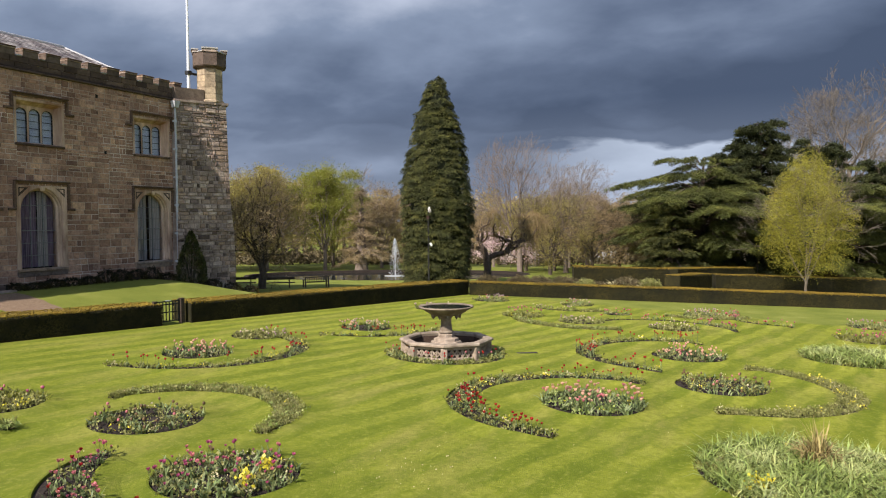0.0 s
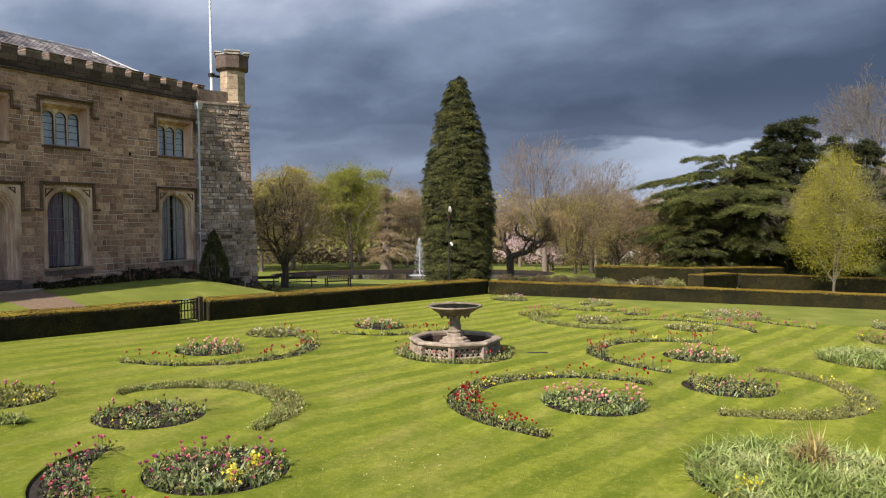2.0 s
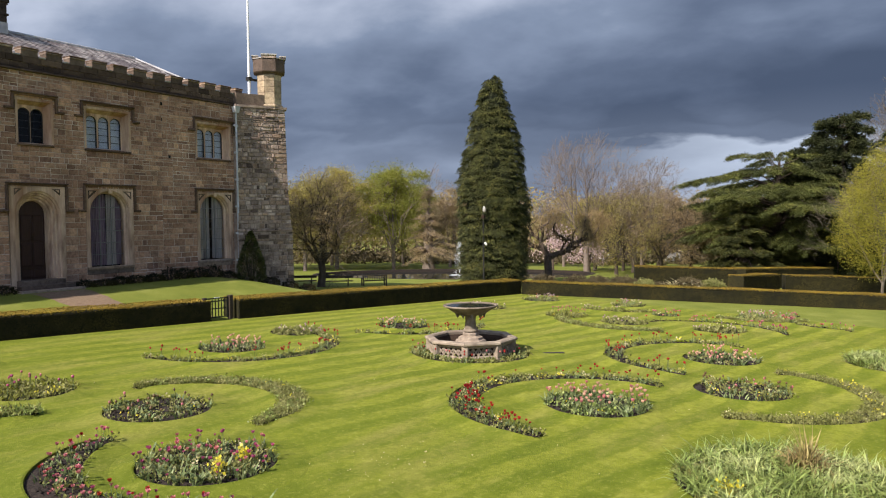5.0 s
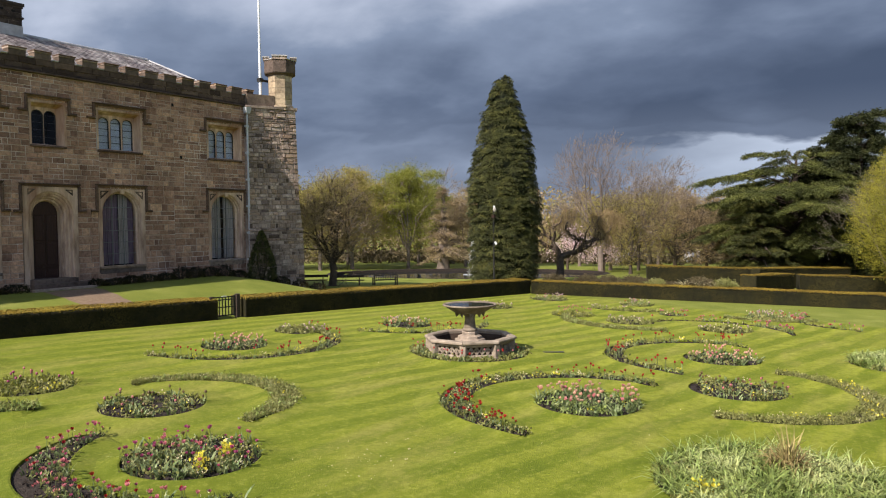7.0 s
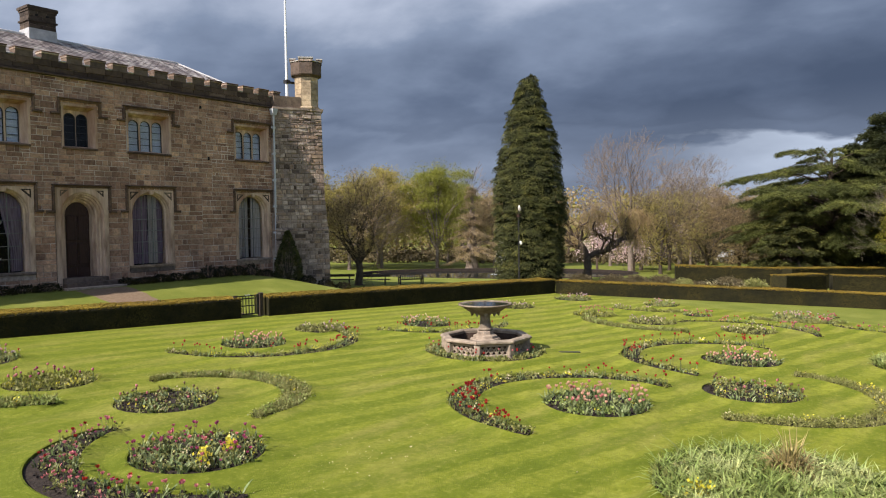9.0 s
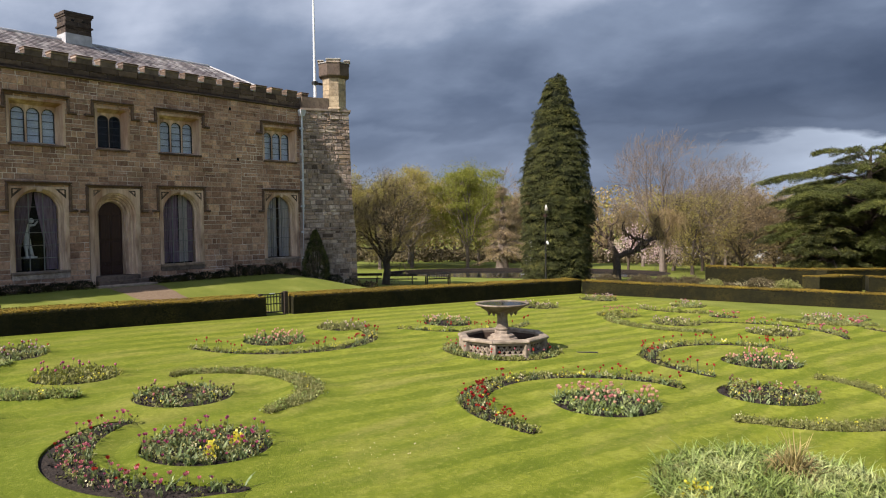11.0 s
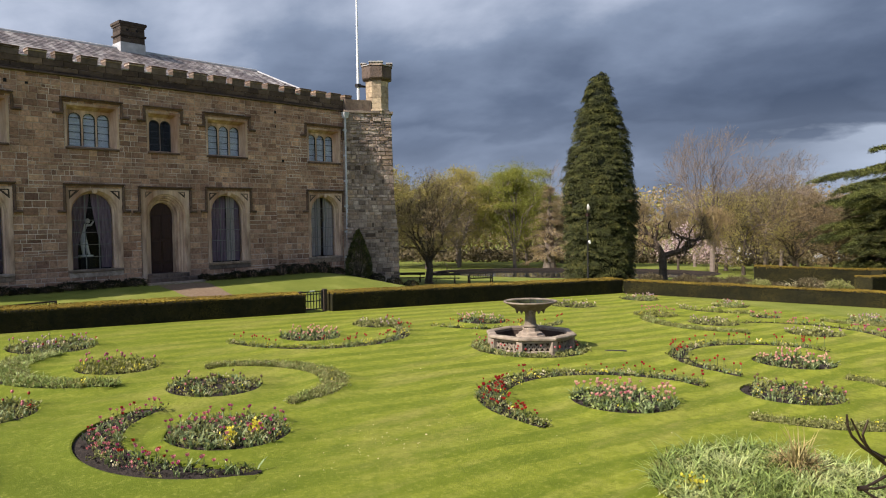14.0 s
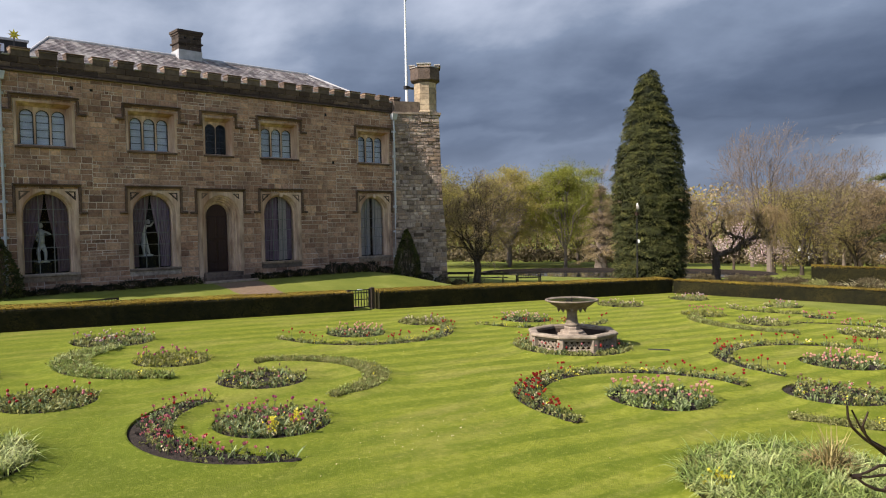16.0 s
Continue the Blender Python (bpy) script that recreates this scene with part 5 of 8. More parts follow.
gate.matrix_world = gate.matrix_world @ pose(0, 0, 0, 0, 0, math.degrees(math.atan(-0.236)))
for x in (0.0, 0.80):
    Geo().box(x - 0.025, x + 0.025, -0.025, 0.025, 0.06, 0.80).make("stile", M["iron"], gate)
for z in (0.10, 0.40, 0.66, 0.76):
    Geo().box(0.026, 0.774, -0.018, 0.018, z - 0.018, z + 0.018).make("rail", M["iron"], gate)
for k in range(6):
    x = 0.11 + k * 0.116
    Geo().box(x - 0.014, x + 0.014, -0.012, 0.012, 0.119, 0.74).make("bar", M["iron"], gate)
Geo().box(0.3, 0.5, -0.02, -0.002, 0.77, 0.80).make("latch_plate", M["white"], gate)
Geo().box(0.84, 0.99, -0.075, 0.075, -0.1, 0.84, 0.015).make("post", M["wood"], gate, "square dark timber post")
Geo().box(-0.13, -0.03, -0.05, 0.05, -0.1, 0.80, 0.015).make("post", M["wood"], gate)
tagged(gate, "low black-painted garden gate set in the hedge", "gate")

# ---- path to the door ----
v, f = [], []
for i in range(24):
    t = i / 23
    y = -1.25 + (-7.2 + 1.25) * t
    c = -9.16 + 1.9 * smooth01((t - 0.45) / 0.55)
    hw = 1.05 - 0.45 * t
    for k in range(5):
        x = c + hw * (k / 2 - 1) + 0.03 * math.sin(i * 1.7 + k)
        v.append((x, y, g(x, y) + (0.012 if 0 < k < 4 else 0.004)))
    if i:
        f += [((i - 1) * 5 + k, (i - 1) * 5 + k + 1, i * 5 + k + 1, i * 5 + k) for k in range(4)]
tagged(link("path", v, f, M["gravel"], smooth=True), "reddish gravel path from the gate to the front door", "path", kind="structure")

# ---- fountain ----
FX, FY = -7.70, -18.16
FZ = g(FX, FY)
fo = empty("garden_fountain", FX, FY, FZ - 0.02)
RO, RH = 1.20, 0.48
for i in range(8):
    a0, a1 = math.pi / 8 + i * math.pi / 4, math.pi / 8 + (i + 1) * math.pi / 4
    p, q = Vector((math.cos(a0), math.sin(a0), 0)), Vector((math.cos(a1), math.sin(a1), 0))
    side = (q - p).length * 1.14
    mid = (p + q) / 2
    n = mid.normalized()
    d = (q - p).normalized()
    rot = math.degrees(math.atan2(n[1], n[0])) + 90  # local -y faces out
    face = pose(*(n * 1.14 * math.cos(math.pi / 8)), 0, 0, rot)
    hs = side / 2
    # pierced panel: top and bottom rails with turned tracery between
    ge = Geo().box(-hs + 0.06, hs - 0.06, -0.03, 0.10, 0.0, 0.13, 0.015).box(-hs + 0.06, hs - 0.06, -0.02, 0.09, 0.34, 0.40, 0.01)
    o = ge.make("panel_rail", M["basin"], fo)
    o.matrix_local = face
    ge = Geo()
    m = 5
    w = (2 * hs - 0.14) / m
    for k in range(m):
        cx = -hs + 0.07 + w * (k + 0.5)
        for s in (-1, 1):
            pp = [(cx + s * (w * 0.46) * math.cos(math.pi * t), 0.035, 0.13 + 0.21 * t) for t in np.linspace(0, 1, 7)]
            ge.path(pp, [0.021] * 7, 6)
    for k in range(m + 1):
        cx = -hs + 0.07 + w * k
        ge.box(cx - 0.012, cx + 0.012, 0.015, 0.06, 0.13, 0.34)
    o = ge.make("tracery", M["basin"], fo, "pierced stone tracery")
    o.matrix_local = face
    o = Geo().box(-0.085, 0.085, -0.085, 0.06, 0.0, 0.40, 0.02).box(-0.1, 0.1, -0.1, 0.07, 0.0, 0.09, 0.02).make("pier", M["basin"], fo)
    o.matrix_local = pose(*(p * 1.12), 0, 0, math.degrees(a0) + 90)
    # rim pieces
    prof = [(1.03, 0.40), (1.20, 0.40), (1.26, 0.43), (1.26, 0.47), (1.22, 0.50), (1.05, 0.50), (1.02, 0.47)]
    v = [tuple(b * r * 1.0 + Vector((0, 0, z))) for b in (p * 0.995 + q * 0.005, q * 0.995 + p * 0.005) for r, z in prof]
    k = len(prof)
    f = [(j, (j + 1) % k, k + (j + 1) % k, k + j) for j in range(k)] + [tuple(range(k - 1, -1, -1)), tuple(range(k, 2 * k))]
    link("rim", v, f, M["basin"], fo)
Geo().lathe([(1.02, 0.02), (1.03, 0.44)], 0, 0, 8, math.pi / 8).make("inner_wall", M["soot"], fo, "dark stained inner side of the basin")
Geo().lathe([(0.0, 0.10), (1.03, 0.10)], 0, 0, 24).make("basin_floor", M["soil"], fo, "planted soil inside the dry basin")
Geo().lathe([(0.42, 0.05), (0.42, 0.38), (0.40, 0.41), (0.34, 0.42), (0.33, 0.48), (0.26, 0.51), (0.22, 0.52), (0.22, 0.59), (0.20, 0.61)], 0, 0, 8, math.pi / 8).make("pedestal_foot", M["basin"], fo, "stepped octagonal stone foot")
prof = [(0.18, 0.61), (0.205, 0.635), (0.205, 0.665), (0.165, 0.70), (0.150, 0.80), (0.138, 0.92), (0.145, 1.02), (0.18, 1.06), (0.18, 1.08)]
Geo().lathe(prof, 0, 0, 28).make("stem", M["fount"], fo, "turned stone stem")
ge = Geo().lathe([(0.17, 1.08), (0.28, 1.09), (0.42, 1.13), (0.54, 1.20), (0.62, 1.26), (0.68, 1.285), (0.72, 1.30), (0.735, 1.32), (0.72, 1.345), (0.69, 1.345), (0.64, 1.31), (0.4, 1.27), (0.0, 1.25)], 0, 0, 40)
ge.make("bowl", M["fount"], fo, "broad shallow stone bowl", smooth=True)
for i in range(10):
    a = i * math.pi / 5
    ge = Geo()
    c = Vector((0.35 * math.cos(a), 0.35 * math.sin(a), 0))
    t = Vector((-math.sin(a), math.cos(a), 0))
    o = c.normalized()
    ge.add([tuple(c + t * 0.10 + Vector((0, 0, 1.23))), tuple(c - t * 0.10 + Vector((0, 0, 1.23))), tuple(c - t * 0.065 + o * 0.06 + Vector((0, 0, 1.11))), tuple(c + o * 0.03 + Vector((0, 0, 1.00))), tuple(c + t * 0.065 + o * 0.06 + Vector((0, 0, 1.11))), tuple(c * 0.8 + Vector((0, 0, 1.12)))], [(0, 1, 2, 3, 4), (1, 0, 5), (2, 1, 5), (3, 2, 5), (4, 3, 5), (0, 4, 5)])
    ge.make("leaf_drop", M["fount"], fo)
Geo().lathe([(0.0, 1.322), (0.66, 1.322)], 0, 0, 32).make("water", M["water"], fo, "still water in the bowl")
Geo().tube((0, 0, 1.27), (0, 0, 1.41), 0.012, 0.01, 8, True).make("nozzle", M["bronze"], fo)
tagged(fo, "weathered two-tier stone fountain with a pierced octagonal basin", "fountain")
tagged(Geo().box(-0.5, 0.5, -0.07, 0.07, -0.02, 0.006).make("drain_cover", M["iron"]), "dark drain cover flush with the lawn", "drain cover").matrix_world = pose(-6.35, -19.75, g(-6.35, -19.75), 0, 0, -55)


# ---- flower beds ----
def in_crescent(r, n, cx, cy, rad, a0, a1, hw):
    t = r.beta(1.3, 1.35, n) if rad == 2.12 else r.uniform(0, 1, n)
    w = hw * np.minimum(1, np.sin(np.pi * np.clip(t, 0.02, 0.98)) ** 0.36 * 1.05)
    a = np.radians(a0 + (a1 - a0) * t)
    q = rad + r.uniform(-1.0, 0.6 if rad == 2.12 else 1.0, n) * w
    return np.c_[cx + q * np.cos(a), cy + q * np.sin(a)]


def in_circle(r, n, cx, cy, rad):
    a, q = r.uniform(0, 2 * np.pi, n), rad * 0.99 * np.sqrt(r.uniform(0, 1, n))
    return np.c_[cx + q * np.cos(a), cy + q * np.sin(a)]


def on_ground(xy, org, up=0.03):
    return np.c_[xy, gz(xy[:, 0], xy[:, 1]) + up] - org


def soil_disc(bed, cx, cy, rad, org):
    v, f, n = [(0.0, 0.0, 0.035)], [], 40
    for k, (q, z) in enumerate(((0.35, 0.038), (0.7, 0.034), (0.95, 0.018), (1.01, 0.006))):
        for i in range(n):
            a = 2 * math.pi * i / n
            rr = rad * q * (1 + (0.015 * math.sin(5 * a + cx) + 0.01 * math.sin(11 * a)) * (q > 0.9))
            x, y = rr * math.cos(a), rr * math.sin(a)
            v.append((x, y, g(cx + x, cy + y) - org[2] + z + 0.012 * math.sin(7 * x + cy) * (q < 0.9)))
    for i in range(n):
        f.append((0, 1 + i, 1 + (i + 1) % n))
        for k in range(3):
            b = 1 + k * n
            f.append((b + i, b + n + i, b + n + (i + 1) % n, b + (i + 1) % n))
    return link("soil", v, f, M["soil"], bed, "dark crumbly soil", True)


def soil_crescent(bed, cx, cy, rad, a0, a1, hw, org):
    v, f, n = [], [], 44
    for i in range(n + 1):
        t = i / n
        w = hw * min(1, max(math.sin(math.pi * t), 0.0) ** 0.36 * 1.05)
        w = max(w, 0.03)
        a = math.radians(a0 + (a1 - a0) * t)
        for s, z in ((-1.02, 0.006), (-0.8, 0.02), (0, 0.034), (0.8, 0.02), (1.02, 0.006)):
            x, y = (rad + s * w) * math.cos(a), (rad + s * w) * math.sin(a)
            v.append((x, y, g(cx + x, cy + y) - org[2] + z))
        if i:
            f += [((i - 1) * 5 + k, (i - 1) * 5 + k + 1, i * 5 + k + 1, i * 5 + k) for k in range(4)]
    if a1 > a0:
        f = [q[::-1] for q in f]
    return link("soil", v, f, M["soil"], bed, "dark crumbly soil", True)


def turf_edge(bed, shape, dims):
    """The raised rim of cut turf round a bed."""
    v, f = [], []
    if shape == "circle":
        cx, cy, rad = dims
        n = 56
        line = [(cx + rad * math.cos(2 * math.pi * i / n), cy + rad * math.sin(2 * math.pi * i / n), math.cos(2 * math.pi * i / n), math.sin(2 * math.pi * i / n), 1.0) for i in range(n + 1)]
    else:
        cx, cy, rad, a0, a1, hw = dims
        n, line = 50, []
        for s in (1, -1):
            for i in range(n + 1):
                t = (i if s == 1 else n - i) / n
                w = max(0.03, hw * min(1, max(math.sin(math.pi * t), 0.0) ** 0.36 * 1.05))
                a = math.radians(a0 + (a1 - a0) * t)
                q = rad + s * w
                line.append((cx + q * math.cos(a), cy + q * math.sin(a), s * math.cos(a), s * math.sin(a), 1.0 if abs(a1 - a0) > 350 else min(1.0, 6 * math.sin(math.pi * t))))
    for i, (x, y, nx_, ny_, k_) in enumerate(line):
        for o, z in ((-0.006, -0.02), (0.0, 0.05), (0.03, 0.056), (0.26, 0.024), (0.55, -0.005)):
            o, z = o * k_, z * k_ if z > 0 else z
            v.append((x + nx_ * o, y + ny_ * o, g(x + nx_ * o, y + ny_ * o) + z))
        if i and not (shape == "crescent" and i == n + 1):
            f += [((i - 1) * 5 + k, (i - 1) * 5 + k + 1, i * 5 + k + 1, i * 5 + k) for k in range(4)]
    o = link("turf_edge", v, f, M["lawn"], bed, "cut turf rim")
    o.matrix_parent_inverse = bed.matrix_world.inverted()
    return o


def bloom_mesh(p, h, rad, tall, tilt):
    """Tulip heads on stems at the points p: cards for the stems, six-sided cups for the heads."""
    n = len(p)
    top = p + np.c_[tilt * h[:, None], h]
    stems = np.stack([p + [-0.006, 0, 0], p + [0.006, 0, 0], top + [0.005, 0, 0], top + [-0.005, 0, 0]], 1)
    s2 = np.stack([p + [0, -0.006, 0], p + [0, 0.006, 0], top + [0, 0.005, 0], top + [0, -0.005, 0]], 1)
    rows = []
    ks = ((0.0, 0.35), (0.3, 0.95), (0.7, 0.9), (1.0, 0.35))
    for i in range(6):
        a, b = i * math.pi / 3, (i + 1) * math.pi / 3
        for (t0, r0), (t1, r1) in zip(ks, ks[1:]):
            q = [(math.cos(a) * r0, math.sin(a) * r0, t0), (math.cos(b) * r0, math.sin(b) * r0, t0), (math.cos(b) * r1, math.sin(b) * r1, t1), (math.cos(a) * r1, math.sin(a) * r1, t1)]
            rows.append(np.stack([top + np.c_[rad * x, rad * y, tall * z] for x, y, z in q], 1))
    return np.concatenate([stems, s2]), np.concatenate(rows)


# style: leaf material, leaves per square metre, leaf length, width, tulips [(petal, per m2)], stem height, low mounds [(material, per m2, size)]
STYLES = {
    "magenta": ("leaf", 170, 0.22, 0.032, [("magenta", 15), ("pink", 3), ("purple", 2)], 0.36, [("yellow", 6, 0.035), ("heath", 620, 0.05), ("cream", 30, 0.035)]),
    "purple": ("leaf", 95, 0.18, 0.034, [("purple", 8), ("pink", 2)], 0.22, [("heath", 380, 0.05), ("yellow", 10, 0.035), ("cream", 14, 0.035)]),
    "pink": ("leaf", 170, 0.23, 0.036, [("peach", 15), ("pink", 7)], 0.28, [("bluegrass", 260, 0.06), ("yellow", 8, 0.045)]),
    "peach": ("leaf", 150, 0.20, 0.036, [("peach", 16), ("pink", 5)], 0.27, [("heath", 200, 0.05), ("cream", 12, 0.045)]),
    "pale": ("leaf", 125, 0.20, 0.036, [("cream", 9), ("peach", 12), ("mauvep", 5)], 0.26, [("heath", 160, 0.05)]),
    "dull": ("heath", 120, 0.17, 0.03, [("cream", 5), ("mauvep", 5)], 0.21, [("heath", 460, 0.06)]),
    "red": ("leaf", 95, 0.15, 0.026, [("red", 15)], 0.34, [("heath", 480, 0.05), ("yellow", 22, 0.045), ("cream", 26, 0.04)]),
    "redpink": ("leaf", 62, 0.17, 0.03, [("pink", 9), ("magenta", 5), ("red", 4)], 0.24, [("heath", 190, 0.045), ("pink", 16, 0.04), ("cream", 14, 0.034)]),
    "redbush": ("leaf", 160, 0.20, 0.034, [("red", 6), ("pink", 3)], 0.27, [("heath", 1300, 0.055), ("red", 10, 0.04)]),
    "heath": ("heath", 1500, 0.16, 0.011, [], 0.2, [("heath", 3400, 0.035), ("bluegrass", 500, 0.05), ("cream", 14, 0.03), ("yellow", 8, 0.035)]),
    "yheath": ("heath", 1000, 0.11, 0.010, [], 0.2, [("heath", 3000, 0.035), ("yellow", 36, 0.04), ("cream", 22, 0.03)]),
    "limey": ("spring", 170, 0.22, 0.026, [("pink", 4), ("magenta", 5)], 0.32, [("heath", 900, 0.055), ("yellow", 22, 0.045)]),
    "white": ("leaf", 90, 0.19, 0.032, [("mauvep", 9), ("pink", 2), ("cream", 5), ("red", 1.6)], 0.28, [("heath", 420, 0.06), ("cream", 18, 0.045)]),
    "bulbs": ("bluegrass", 760, 0.40, 0.019, [], 0.4, [("heath", 900, 0.09), ("bluegrass", 300, 0.09), ("yellow", 5, 0.045), ("cream", 5, 0.04)]),
}
WORDS = {
    "magenta": "magenta tulips and yellow wallflowers", "purple": "fading dull purple tulips", "pink": "pink tulips", "peach": "peach and cream tulips", "pale": "cream tulips",
    "dull": "fading pale tulips", "red": "red tulips and low bedding", "redpink": "red and pink tulips", "redbush": "red tulips", "heath": "low feathery bedding plants",
    "yheath": "low bedding plants in yellow bud", "limey": "mauve tulips and lime leaves", "white": "mauve and white flowers", "bulbs": "lush strap-leaved bulbs",
}
BEDN = [0]


def flower_bed(shape, style, dims, single=False, dense=1.0):
    """shape: circle (x, y, r) or crescent (x, y, r, from, to, half width). single: leave out the tulips, which come one by one."""
    BEDN[0] += 1
    r = np.random.default_rng(100 + BEDN[0])
    cx, cy = dims[:2]
    org = np.array([cx, cy, g(cx, cy)])
    bed = empty("flower_bed", *map(float, org))
    if shape == "circle":
        soil_disc(bed, *dims, org)
        area, scatter = math.pi * dims[2] ** 2, lambda n: in_circle(r, n, *dims)
    else:
        soil_crescent(bed, *dims, org)
        area, scatter = abs(math.radians(dims[4] - dims[3])) * dims[2] * 1.7 * dims[5], lambda n: in_crescent(r, n, *dims)
    leaf, ln, ll, lw, tulips, sh, mounds = STYLES[style]
    far = 0.5 if cx > -6.5 else 1.0
    ll, lw, sh = ll * (0.85 if far < 1 else 0.8) * (0.55 if style == "bulbs" and shape == "crescent" else 1), lw * (1.2 if far < 1 else 0.9), sh * 0.74
    turf_edge(bed, shape, dims)
    n = int(area * 150)
    p = on_ground(scatter(n), org, 0.03)
    quads("crumbled_soil", cards(r, p, 0.05, np.array([0, 0, 0.2]), 1.0, 0.9), M["soil"], bed, "", "stuff")
    clump = scatter(max(6, int(area * ln * dense / 5)))
    n = int(area * ln * dense * far)
    xy = clump[r.integers(0, len(clump), n)] + r.normal(0, 0.025, (n, 2))
    lv = straps(r, on_ground(xy, org), r.uniform(0, 2 * np.pi, n), ll * r.uniform(0.6, 1.2, n), lw * r.uniform(0.7, 1.3, n), r.uniform(0.15, 1.15, n) + (0.25 if style == "bulbs" else 0), r.uniform(0.05, 0.5, n) * (1.9 if style == "bulbs" else 1))
    quads("foliage", lv, M[leaf], bed, "", "stuff")
    for mat, per, size in mounds:
        n = int(area * per * dense * far)
        size = size * (1.3 if far < 1 else 1)
        c = scatter(max(3, n // (14 if mat in ("heath", "bluegrass") else 8)))
        p = on_ground(c[r.integers(0, len(c), n)] + r.normal(0, 0.045, (n, 2)), org, 0.0)
        p[:, 2] += np.abs(r.normal(0.05 if mat in ("heath", "bluegrass") else 0.10, 0.035, n))
        quads("blossom" if mat not in ("heath", "bluegrass") else "bedding_leaves", cards(r, p, size, np.array([0, 0, 0.9]), 1.0, 0.28 if style == "bulbs" and size > 0.05 else 0.75), M[mat], bed, "", "stuff")
    if not single:
        stems = []
        for mat, per in tulips:
            n = int(area * per * dense)
            if n < 1:
                continue
            xy = clump[r.integers(0, len(clump), n)] + r.normal(0, 0.05, (n, 2))
            p = on_ground(xy, org, 0.02)
            a, b = bloom_mesh(p, sh * r.uniform(0.75, 1.25, n), 0.026 * r.uniform(0.85, 1.2, n), 0.052 * r.uniform(0.85, 1.2, n), r.normal(0, 0.09, (n, 2)))
            stems.append(a)
            quads("blossom", b, M[mat], bed, "", "stuff")
        if stems:
            quads("stalk_growth", np.concatenate(stems), M["leaf"], bed, "", "stuff")
    what = ("round" if shape == "circle" else "crescent") + " bed of " + WORDS[style] + " in the lawn"
    return tagged(bed, what, "flower bed", "beds of the parterre")


C, K = "circle", "crescent"
for shape, style, dims, single in (
    (C, "magenta", (-17.68, -19.57, 0.97), True), (C, "purple", (-16.22, -16.52, 0.93), False), (C, "peach", (-10.97, -12.59, 0.88), False),
    (C, "dull", (-7.8, -12.02, 0.85), False), (C, "pale", (-4.6, -13.8, 0.84), False), (C, "pink", (-11.23, -22.95, 0.99), True),
    (C, "purple", (-8.24, -25.08, 0.98), False), (C, "peach", (-4.58, -23.96, 0.97), False), (C, "limey", (-16.81, -13.26, 0.89), False),
    (C, "white", (-16.96, -9.56, 1.05), False), (C, "redbush", (-20.13, -15.73, 0.85), False), (C, "redbush", (-21.25, -12.4, 0.95), False),
    (C, "bulbs", (-22.4, -18.6, 1.35), False), (C, "bulbs", (-14.0, -26.73, 1.57), False), (C, "bulbs", (-2.7, -28.05, 1.35), False),
    (C, "limey", (1.7, -28.8, 1.0), False), (C, "white", (5.5, -29.3, 0.9), False), (C, "white", (6.4, -13.9, 0.85), False),
    (C, "dull", (1.9, -13.3, 0.95), False), (C, "limey", (1.6, -17.1, 0.8), False), (C, "dull", (1.08, -19.56, 0.85), False),
    (C, "redpink", (4.2, -20.2, 0.55), False), (C, "dull", (1.08, -22.8, 0.85), False), (C, "white", (5.7, -23.5, 0.94), False), (C, "white", (6.7, -17.9, 0.7), False),
    (K, "red", (-11.2, -22.9, 2.52, 180, -14, 0.30), True), (K, "heath", (-15.8, -16.62, 2.02, -92, 78, 0.26), False), (K, "redpink", (-17.42, -19.5, 2.12, 98, 246, 0.34), True),
    (K, "red", (-10.43, -12.02, 2.75, -182, -3, 0.22), False), (K, "yheath", (-8.15, -25.1, 2.5, -8, -178, 0.27), False), (K, "red", (-4.57, -23.74, 2.55, 178, -8, 0.25), False),
    (K, "bulbs", (-16.67, -12.88, 2.25, 104, 248, 0.36), False), (K, "red", (-3.9, -13.3, 2.75, -178, -60, 0.2), False), (K, "redpink", (0.6, -22.46, 2.55, 62, -70, 0.25), False),
    (K, "heath", (1.85, -19.67, 2.7, 105, 216, 0.25), False), (K, "heath", (7.0, -22.9, 2.5, 160, 238, 0.3), False), (K, "dull", (6.6, -17.8, 2.4, 150, 232, 0.25), False),
    (K, "redpink", (6.2, -26.6, 2.3, 60, 180, 0.25), False), (K, "redbush", (-7.7, -18.16, 1.40, 0, 359.9, 0.20), False),
):
    flower_bed(shape, style, dims, single)


